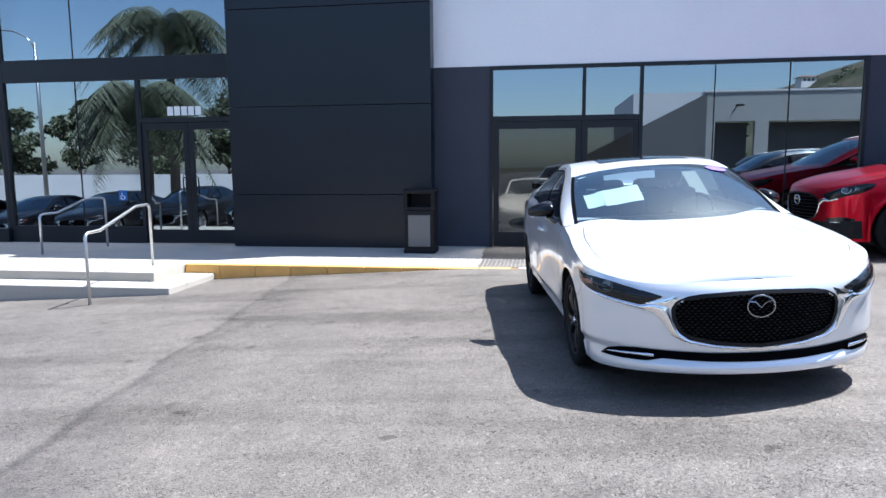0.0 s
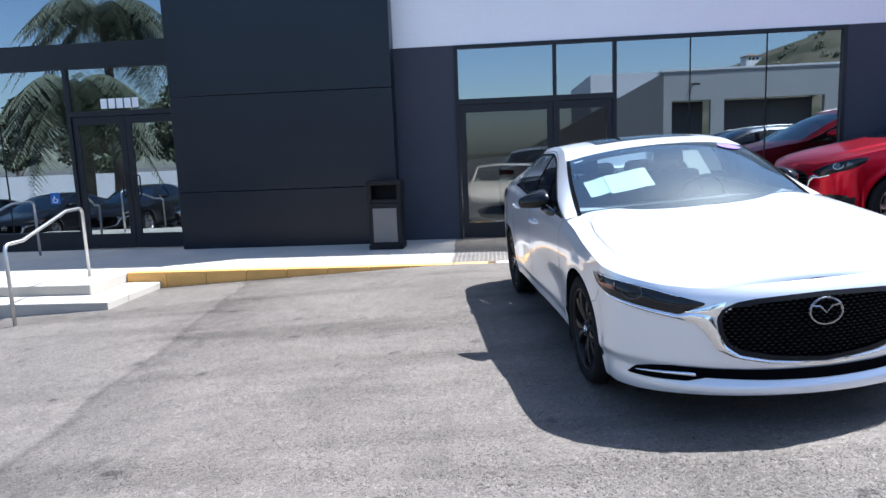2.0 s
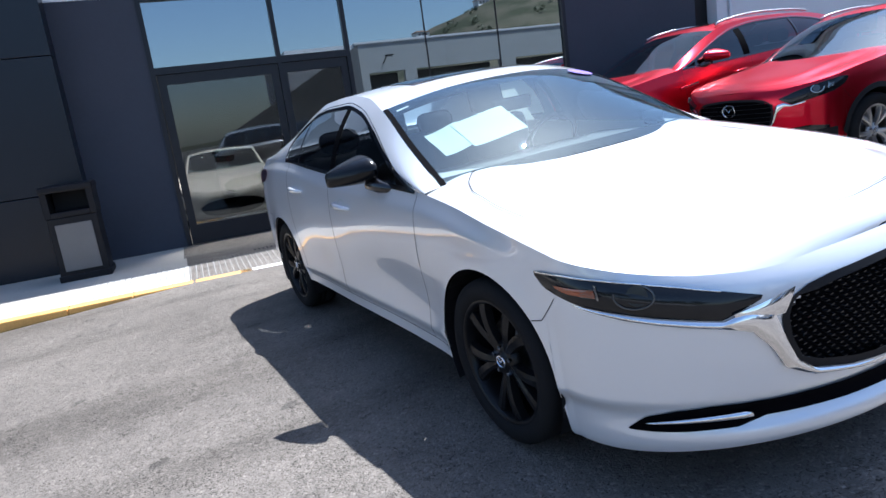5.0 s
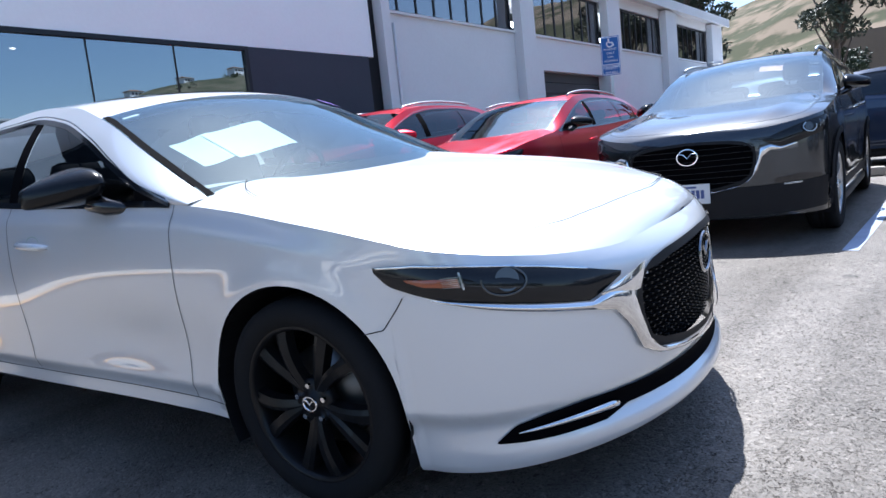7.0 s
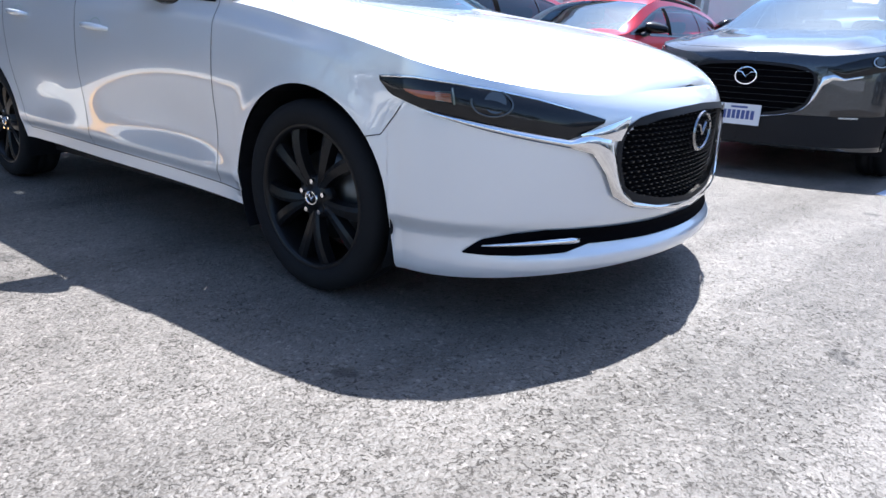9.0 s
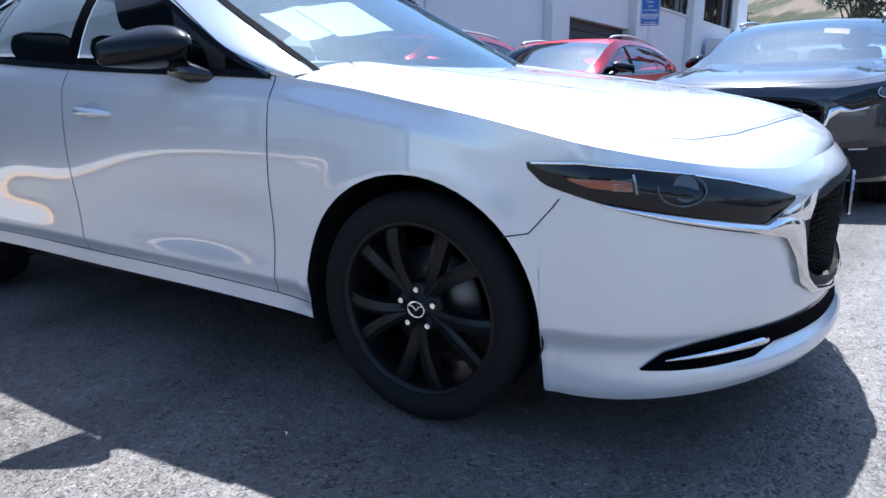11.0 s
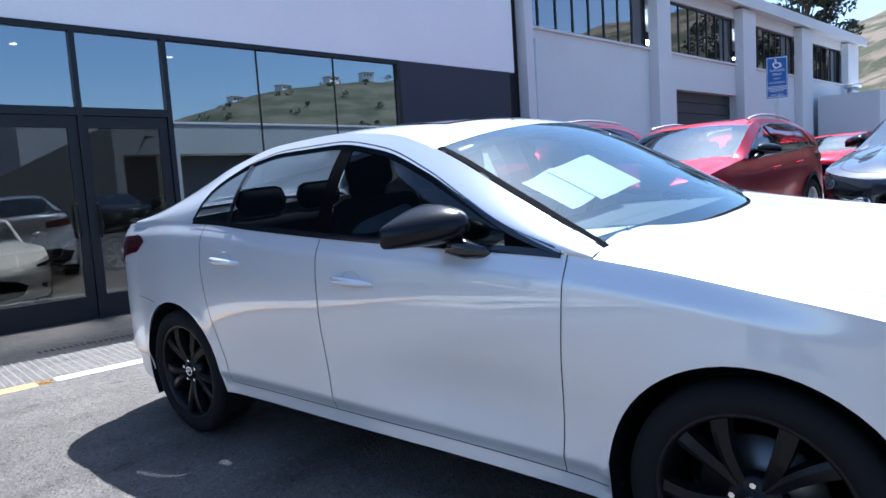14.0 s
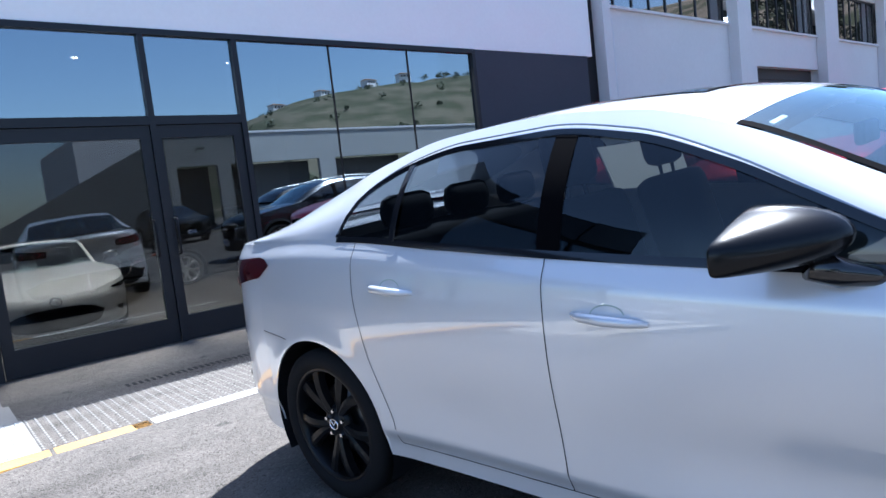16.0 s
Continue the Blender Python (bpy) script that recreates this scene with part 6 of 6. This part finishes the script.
def roadster(where):
    """A small low open car with a wide mouth, its black roof up."""
    body, s_ = Body(ROADSTER), ROADSTER
    c = thing("roadster", "small white roadster on the showroom floor behind the glass", "car", m=where)
    cols = body.columns()
    P = body.skin(cols[:, None], body.rows(cols, 24))
    cut = [np.nonzero(m)[0] for m in (cols < 1.0 + s_["uf"] - s_["arch"], (cols >= 1.0 + s_["uf"] - s_["arch"] - 1e-6) & (cols <= 1 + body.side_len), cols >= 1 + body.side_len - 0.01)]
    cut[0] = np.r_[cut[0], cut[0][-1] + 1]
    for sgn in (-1, 1):
        for nm, idx in zip(("front_bumper", "side_panel", "rear_bumper"), cut):
            put(nm, grid_mesh(nm, side_of(P[idx], sgn), SHOW_WHITE, flip=sgn > 0), c)
        skin_patch("mouth", body, [(0.42, 0.335), (0.30, 0.40), (0.15, 0.43), (0.0, 0.435)], [(0.41, 0.30), (0.36, 0.215), (0.2, 0.185), (0.0, 0.18)], DEEP_BLACK, c, sgn, 0.006, 0.004, n=24, rows=8, label="wide black air mouth")
        q, nn = skin_line(body, [(0.43, 0.335), (0.40, 0.23), (0.33, 0.185), (0.15, 0.165), (0.0, 0.16)], 30)
        ribbon("lip", side_of(q, sgn), side_of(nn, sgn), 0.03, SHOW_WHITE, c, 0.012)
        skin_patch("headlight", body, [(0.92, 0.625), (0.75, 0.612), (0.55, 0.575)], [(0.90, 0.60), (0.75, 0.555), (0.56, 0.555)], LAMP_DARK, c, sgn, 0.006, 0.01, n=16, rows=6, label="slim swept headlight")
        q, nn = skin_line(body, [(0.72 + 0.035 * math.cos(t), 0.585 + 0.02 * math.sin(t)) for t in np.linspace(0, 2 * math.pi, 16)], 16)
        ribbon("projector", side_of(q, sgn), side_of(nn, sgn), 0.01, LENS, c, 0.02)
        skin_patch("fog_slot", body, [(0.72, 0.34), (0.60, 0.33)], [(0.72, 0.26), (0.61, 0.29)], GLOSS_BLACK, c, sgn, 0.004, 0.0, n=6, rows=4)
        bm = bmesh.new()
        bmesh.ops.create_uvsphere(bm, u_segments=16, v_segments=10, radius=1, matrix=Matrix.Translation((-0.78, sgn * 0.93, 0.92)) @ Matrix.Diagonal((0.07, 0.10, 0.06, 1)))
        tube(bm, [(-0.74, sgn * 0.80, 0.82), (-0.77, sgn * 0.90, 0.90)], 0.018, 8)
        part("mirror", bm, GLOSS_BLACK, c, smooth=True)
        ul = np.linspace(-0.45, -0.98, 16)
        part("pillar", tube(bmesh.new(), [tuple(p) for p in body.canopy(ul, np.full(16, sgn * 1.0))], 0.022, 8), SHOW_WHITE, c, smooth=True)
        for ux in (0.0, -s_["wb"]):
            wheel(c, ux, sgn * s_["tread"], s_, RIM)
    tip = float(body.skin(0.0, body.top_z(0.0))[0])
    us = np.concatenate([tip - 0.2 * np.linspace(0, 1, 20) ** 2, np.linspace(tip - 0.22, -0.6, 24)])
    put("bonnet", grid_mesh("bonnet", body.hood_pt(us[:, None], np.linspace(-1, 1, 31)[None]), SHOW_WHITE), c)
    f = np.linspace(-1, 1, 17)[None]
    ws = put("windscreen", grid_mesh("windscreen", body.canopy(np.linspace(-0.45, -0.98, 12)[:, None], f), CLEAR_GLASS), c)
    ws.visible_shadow = False
    put("soft_top", grid_mesh("soft_top", body.canopy(np.linspace(-0.99, -2.5, 16)[:, None], f), SEAT), c, "black cloth roof")
    part("header_rail", tube(bmesh.new(), [tuple(p) for p in body.canopy(np.full(17, -0.98), f[0])], 0.022, 8), SHOW_WHITE, c, smooth=True)
    part("cabin", boxes((-2.6, -0.55, -0.72, 0.72, 0.2, 0.72)), SEAT, c)
    for sy in (-0.34, 0.34):
        part("seat", boxes((-1.75, -1.55, sy - 0.23, sy + 0.23, 0.6, 1.08), bevel=0.05), SEAT, c, smooth=True)
    bm = bmesh.new()
    o = body.skin(0.0, 0.5)
    emblem_shape(bm, lambda a_, b_: Vector((o[0] + 0.008, a_, 0.5 + b_)), 0.055, 0.007)
    part("emblem", bm, CHROME, c, "chrome oval emblem")
    return c


roadster(pose(0.30, 14.55, -0.072, 0, 0, -92))


# ---- yard fittings ----
def litter_bin():
    b = thing("litter_bin", "black litter bin with a grey front panel on the pavement", "bin", m=pose(-1.62, 11.32, WALK_Z))
    part("body", boxes((-0.26, 0.26, -0.2, 0.2, 0.05, 0.74), bevel=0.015), MATTE_BLACK, b)
    part("base", boxes((-0.275, 0.275, -0.215, 0.215, 0.0, 0.075), bevel=0.012), MATTE_BLACK, b)
    part("front_panel", boxes((-0.19, 0.19, -0.212, -0.2, 0.12, 0.66), bevel=0.004), BIN_GREY, b, "brushed grey panel")
    part("hood", boxes((-0.27, -0.20, -0.21, 0.21, 0.74, 1.05), (0.20, 0.27, -0.21, 0.21, 0.74, 1.05), (-0.20, 0.20, 0.12, 0.21, 0.74, 1.05), (-0.20, 0.20, -0.21, 0.12, 0.74, 0.80), bevel=0.01), MATTE_BLACK, b)
    part("lid", boxes((-0.28, 0.28, -0.22, 0.22, 1.02, 1.10), bevel=0.02), MATTE_BLACK, b)
    return b


litter_bin()


def parking_sign(x, y):
    g = float(ground_z(x, y))
    s = thing("parking_sign", "blue and white accessible parking sign on a steel post", "sign", m=pose(x, y, g, 0, 0, -62))
    part("post", boxes((-0.025, 0.025, 0.0, 0.05, -0.1, 2.52)), STEEL, s)
    for z0, z1 in ((2.07, 2.54), (1.91, 2.06)):
        part("plate", boxes((-0.15, 0.15, -0.006, -0.001, z0, z1), bevel=0.002), SIGN_BLUE, s)
        part("border", boxes((-0.142, 0.142, -0.009, -0.007, z1 - 0.022, z1 - 0.012), (-0.142, 0.142, -0.009, -0.007, z0 + 0.012, z0 + 0.022), (-0.142, -0.134, -0.009, -0.007, z0 + 0.022, z1 - 0.022), (0.134, 0.142, -0.009, -0.007, z0 + 0.022, z1 - 0.022)), SIGN_WHITE, s)
    bm = bmesh.new()
    tube(bm, [(0.0 + 0.05 * math.cos(a), -0.008, 2.42 + 0.05 * math.sin(a)) for a in np.linspace(2.4, 6.5, 18)], 0.012, 6)
    tube(bm, [(-0.02, -0.008, 2.505), (-0.013, -0.008, 2.44), (0.033, -0.008, 2.44), (0.06, -0.008, 2.38)], 0.014, 6)
    part("symbol", bm, SIGN_WHITE, s)
    for t, z, size in (("PARKING", 2.33, 0.05), ("ONLY", 2.27, 0.05), ("VAN", 2.205, 0.045), ("ACCESSIBLE", 2.145, 0.042), ("MINIMUM", 2.015, 0.045), ("FINE $250", 1.955, 0.045)):
        text(t, size, pose(0, -0.0085, z, 90, 0, 0), s, SIGN_WHITE)
    return s


parking_sign(9.98, 8.1)

for x0, x1, y0, y1, m_ in ((4.5, 10.4, 3.93, 4.03, BLUE_LINE), (6.5, 12.5, 6.42, 6.54, WHITE_LINE), (6.5, 12.5, 9.3, 9.42, WHITE_LINE)):
    P = np.array([[[xx, yy, float(ground_z(xx, yy)) + 0.004] for yy in np.linspace(y0, y1, 8 if y1 - y0 > 1 else 2)] for xx in np.linspace(x0, x1, 14 if x1 - x0 > 1 else 2)])
    tagged(put("parking_line", grid_mesh("parking_line", P, m_, flip=True)), "worn painted parking bay line", "road marking", "bay lines", "structure")


def wheel_stop(x, y, yaw):
    w = thing("wheel_stop", "pale concrete wheel stop on the asphalt", "wheel stop", "wheel stops", m=pose(x, y, float(ground_z(x, y)), 0, 0, yaw))
    part("block", boxes((-0.08, 0.08, -0.9, 0.9, -0.01, 0.12), bevel=0.03), CONCRETE, w)
    for k in (-0.6, 0.6):
        part("bolt", disc(bmesh.new(), (0, k, 0.121), (0, 0, 1), 0.02, 0.01, 8), STEEL, w)
    return w


ws0 = wheel_stop(8.6, 3.1, 0)
copy_thing(ws0, pose(9.6, 5.2, float(ground_z(9.6, 5.2)), 0, 0, 0))


# ---- trees ----
def leaf_cloud(rng, centre, radius, count, size, flat=0.75):
    v, f = [], []
    for _ in range(count):
        d = rng.normal(size=3)
        d /= np.linalg.norm(d)
        c = np.array(centre) + d * np.array([1, 1, flat]) * radius * rng.uniform(0.3, 1.0) ** 0.6
        a, b = rng.normal(size=3), rng.normal(size=3)
        a /= np.linalg.norm(a)
        b -= a * (a @ b)
        b /= np.linalg.norm(b)
        s = size * rng.uniform(0.6, 1.4)
        k = len(v)
        v += [c - a * s, c - b * s * 0.4, c + a * s, c + b * s * 0.4]
        f.append((k, k + 1, k + 2, k + 3))
    return v, f


def tree(name, label, x, y, z, height, spread, seed, leaf, clumps=26, per=130, size=0.35, lean=0.1):
    rng = np.random.default_rng(seed)
    t = thing(name, label, "tree", m=pose(x, y, z))
    bm = bmesh.new()
    trunk = [(lean * height * k * k * 0.5, 0.03 * height * math.sin(3 * k), height * 0.72 * k) for k in np.linspace(0, 1, 8)]
    tube(bm, trunk, [height * 0.017 * (1 - 0.65 * k) for k in np.linspace(0, 1, 8)], 9)
    v, f = [], []
    for k in range(clumps):
        h = rng.uniform(0.38, 1.0)
        a = rng.uniform(0, 2 * math.pi)
        r = spread * rng.uniform(0.25, 1.0) * (1.05 - 0.55 * abs(h - 0.62) / 0.4)
        c = (r * math.cos(a) + lean * height * h * h * 0.5, r * math.sin(a), height * h)
        base = trunk[min(7, int(7 * min(1, h * 0.95)))]
        tube(bm, [base, ((base[0] + c[0]) / 2, (base[1] + c[1]) / 2, (base[2] + c[2]) / 2 + 0.1 * r), c], [height * 0.0055, height * 0.004, height * 0.0015], 5)
        vv, ff = leaf_cloud(rng, c, spread * rng.uniform(0.22, 0.38), per, size)
        f += [tuple(i + len(v) for i in q) for q in ff]
        v += vv
    part("trunk", bm, BARK, t, smooth=True)
    put("crown", mesh_of("crown", v, f, leaf, smooth=False), t)
    return t


for k, (tx, ty, th, ts) in enumerate(((43.8, 9.6, 15, 2.5), (44.2, 6.5, 16, 2.4), (44.5, 1.5, 15, 2.6))):
    tree("tree", "tall eucalyptus with a sparse grey-green crown beyond the yard", tx, ty, 0.5, th, ts, 20 + k, LEAF_EUC, clumps=44, per=240, size=0.13)
for k, (tx, ty, th, ts) in enumerate(((46, 13.2, 5.2, 2.6), (50, 12.2, 5.6, 2.8), (54, 10.8, 5.4, 2.4))):
    tree("tree", "rounded dark green shrub tree on the bank", tx, ty, 0.3, th, ts, 30 + k, LEAF_DARK, clumps=24, per=200, size=0.15)
tree("tree", "dense eucalyptus rising behind the workshop roof", 51.5, 21.3, 0, 16, 3.6, 41, LEAF_EUC, clumps=40, per=260, size=0.2)


def palm(x, y, height, seed, z=-0.4):
    rng = np.random.default_rng(seed)
    t = thing("palm_tree", "tall palm with drooping feather fronds", "tree", "palms", m=pose(x, y, z))
    part("trunk", tube(bmesh.new(), [(0.15 * math.sin(k * 3), 0, height * k) for k in np.linspace(0, 1, 10)], [0.28 - 0.1 * k for k in np.linspace(0, 1, 10)], 10), BARK, t, smooth=True)
    v, f = [], []
    for q in range(70):
        a, rise = rng.uniform(0, 2 * math.pi), rng.uniform(-0.6, 1.0)
        L = rng.uniform(0.36, 0.47) * height ** 0.5 * 3.2
        for k in range(44):
            s = k / 43
            p = np.array([L * s * math.cos(a) * math.cos(rise * 0.6), L * s * math.sin(a) * math.cos(rise * 0.6), height + L * (0.75 * rise * s - 0.95 * s * s) + 0.2])
            for sd in (-1, 1):
                w = 1.15 * math.sin(math.pi * (0.12 + 0.85 * s))
                side = np.array([-math.sin(a) * sd, math.cos(a) * sd, rng.uniform(-1.3, -0.5)]) * w * rng.uniform(0.6, 1.0)
                along = np.array([math.cos(a), math.sin(a), -0.3]) * 0.045
                i = len(v)
                v += [p - along * 0.5, p + along, p + side + along * 2]
                f.append((i, i + 1, i + 2))
    put("crown", mesh_of("crown", v, f, FROND, smooth=False), t)
    return t


palm(-19.7, -9.8, 10.2, 3, -1.1)
palm(-17.2, -3.2, 5.6, 5, -1.0)
for k in range(9):
    tree("tree", "leafy street tree across the yard", -44 + k * 4.6, -26 - (k % 3) * 2.5, -1.2, 7.2 + (k * 7 % 3), 3.2, 60 + k, LEAF, clumps=26, per=150, size=0.26)


def street_lamp(x, y, h):
    s = thing("street_lamp", "tall pale lamp post with a curved arm", "street lamp", "lamp posts", m=pose(x, y, -1.1))
    part("pole", tube(bmesh.new(), [(0, 0, 0), (0, 0, h * 0.6), (0, 0, h)], [0.11, 0.09, 0.07], 10), STEEL, s, smooth=True)
    part("arm", tube(bmesh.new(), [(0, 0, h - 0.3), (-0.4, 0, h + 0.25), (-1.1, 0, h + 0.55), (-1.9, 0, h + 0.62)], 0.035, 8), STEEL, s, smooth=True)
    part("head", boxes((-2.45, -1.85, -0.13, 0.13, h + 0.52, h + 0.66), bevel=0.03), STEEL, s)
    return s


street_lamp(-23.7, -5.0, 8.6)
copy_thing(bpy.data.objects["street_lamp"], pose(-12.5, -18, -1.0))
pl = thing("floodlight_pole", "slim post with a flat lamp head by the bank", "street lamp", m=pose(38, 4.2, 0.3))
part("pole", tube(bmesh.new(), [(0, 0, 0), (0, 0, 4.6)], 0.05, 8), STEEL, pl, smooth=True)
part("head", boxes((-0.2, 0.2, -0.7, 0.7, 4.6, 4.72)), MATTE_BLACK, pl)


# ---- across the yard, mirrored in the glass ----
def opposite():
    b = thing("service_building", "long pale service building with dark open bays across the yard", "building")
    y = -16.0
    part("wall", boxes((9.9, 40, y - 0.3, y, 3.9, 5.55), (9.9, 10.5, y - 0.3, y, -0.3, 3.899), (12.7, 13.45, y - 0.3, y, -0.3, 3.899), (19.0, 20.1, y - 0.3, y, -0.3, 3.899), (26, 40, y - 0.3, y, -0.3, 3.899)), SHADED_WALL, b)
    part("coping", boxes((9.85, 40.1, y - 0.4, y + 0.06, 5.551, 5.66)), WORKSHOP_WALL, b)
    # Grey sheets stand in for the shade inside the open bays.
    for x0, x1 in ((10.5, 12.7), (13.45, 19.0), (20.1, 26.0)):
        part("bay_shade", boxes((x0, x1, y - 1.6, y - 1.5, -0.3, 3.899)), SHADE_GREY, b, "grey sheet for the shade in an open bay")
    part("roof", boxes((9.9, 40, -30, y - 0.41, 5.3, 5.45)), SHADED_WALL, b)
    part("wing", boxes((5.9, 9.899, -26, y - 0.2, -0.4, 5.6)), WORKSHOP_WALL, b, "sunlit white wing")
    bm = bmesh.new()
    ring = [[bm.verts.new((px, py, pz)) for px, pz in ((2.0, -0.4), (9.9, -0.4), (9.9, 5.45), (6.53, 3.74), (2.0, 1.45))] for py in (y - 0.19, y + 0.5)]
    for k in range(5):
        bm.faces.new((ring[0][k], ring[0][(k + 1) % 5], ring[1][(k + 1) % 5], ring[1][k]))
    bm.faces.new(ring[0])
    bm.faces.new(ring[1][::-1])
    bmesh.ops.recalc_face_normals(bm, faces=bm.faces)
    # The shade on the lean-to is put into its dark grey.
    part("lean_to", bm, SHADE_GREY, b, "lean-to with a sloping top, its shade in the grey")
    arm = part("lamp", boxes((11.5, 11.95, y + 0.25, y + 0.5, 4.72, 4.82), bevel=0.02), MATTE_BLACK, b, "wall lamp on a bracket")
    part("bracket", tube(bmesh.new(), [(11.6, y + 0.3, 4.74), (11.5, y + 0.1, 4.5), (11.4, y, 4.35)], 0.03, 6), MATTE_BLACK, arm)
    return b


opposite()
fence = thing("boundary_wall", "low white boundary wall behind the parked row", "wall", kind="structure")
part("wall", boxes((-60, -5.0, -19.3, -19.0, -0.9, 1.0)), WHITE_WALL, fence)
bs, _ = car("black_sedan", "black sedan parked in the row beside the entrance", SEDAN, BLACK_PAINT, RIM_SILVER, on_ground(-8.2, 4.9, 92), group="parked row")
for x, y, a in ((-11.1, 4.8, 90), (-14.0, 4.9, 88), (-16.9, 4.8, 91), (-19.8, 4.9, 90), (-22.7, 4.8, 89)):
    copy_thing(bs, on_ground(x, y, a))
copy_thing(cx, on_ground(4.6, -7.2, 91))
copy_thing(cx, on_ground(7.6, -7.2, 89))
copy_thing(bs, pose(3.1, 18.7, -0.072, 0, 0, 178))


# ---- hills and distance ----
def hill(name, label, material, f, x0, x1, y0, y1, n=46):
    X, Y = np.meshgrid(np.linspace(x0, x1, n), np.linspace(y0, y1, n))
    Zz = f(X, Y)
    Zz = Zz + np.vectorize(lambda a, b: noise.fractal(Vector((a * 0.02, b * 0.02, 0.3)), 1.0, 2.0, 5))(X, Y) * np.maximum(Zz, 0) * 0.10
    tagged(put(name, grid_mesh(name, np.stack([X, Y, Zz], -1), material)), label, "hill", kind="structure")


hill("backdrop_hill_dry", "dry terraced hillside beyond the yard", HILL, lambda X, Y: -3 + 70 * smooth(130, 420, X) * (0.99 + 0.5 * smooth(115, 10, Y)) + 3.0 * (np.floor(np.clip((X - 130) / 26, 0, 6)) % 2), 90, 620, -320, 420)
hill("backdrop_hill_scrub", "green-brown scrub hill across the road", HILL_GREEN, lambda X, Y: -4 + smooth(-70, -190, Y) * curve([(-160, 2), (30, 6), (66, 17), (90, 33), (197, 52), (420, 60)])(X), -160, 420, -330, -60)
tw = thing("retaining_wall", "tan block retaining wall on the bank", "wall", kind="structure")
part("wall", boxes((62, 62.6, -50, 13, -0.5, 8.2)), TAN, tw)
rng = np.random.default_rng(8)
for k in range(5):
    hx, hy = 84 + k * 19 + rng.uniform(-5, 5), -185 - rng.uniform(0, 12)
    hz = float(curve([(66, 17), (90, 33), (197, 52), (420, 60)])(hx)) - 2.5
    hs = thing("house", "low hillside house with a shallow roof", "house", "hillside houses", m=pose(hx, hy, hz, 0, 0, rng.uniform(-20, 20)) @ Matrix.Scale(0.6, 4))
    part("wall", boxes((-4, 4, -3, 3, -3, 2.2)), WHITE_WALL, hs)
    bm = bmesh.new()
    box(bm, -4.6, 4.6, -3.6, 3.6, 2.2, 2.4)
    vs = [bm.verts.new(p) for p in ((-4.6, -3.6, 2.4), (4.6, -3.6, 2.4), (4.6, 3.6, 2.4), (-4.6, 3.6, 2.4), (-2, 0, 3.5), (2, 0, 3.5))]
    for q in ((0, 1, 5, 4), (1, 2, 5), (2, 3, 4, 5), (3, 0, 4)):
        bm.faces.new([vs[i] for i in q])
    part("roof", bm, ROOF_TILE, hs)
    for wx in (-4, -1, 2):
        part("window", boxes((wx * 0.7, wx * 0.7 + 1.1, 2.98, 3.04, 0.4, 1.6)), SHADE_DOOR, hs)

scrub_v, scrub_f = [], []
ridge = curve([(-160, 2), (30, 6), (66, 17), (90, 33), (197, 52), (420, 60)])
for k in range(110):
    sx_, sy_ = rng.uniform(40, 260), rng.uniform(-205, -120)
    sz_ = -4 + float(smooth(-70, -190, sy_)) * float(ridge(sx_))
    vv, ff = leaf_cloud(rng, (sx_, sy_, sz_ + 0.8), rng.uniform(0.8, 2.0), 40, 0.5)
    scrub_f += [tuple(i + len(scrub_v) for i in q) for q in ff]
    scrub_v += vv
tagged(put("hillside_scrub", mesh_of("hillside_scrub", scrub_v, scrub_f, LEAF, smooth=False)), "dark scrub bushes scattered over the hillside", "bushes", kind="stuff")
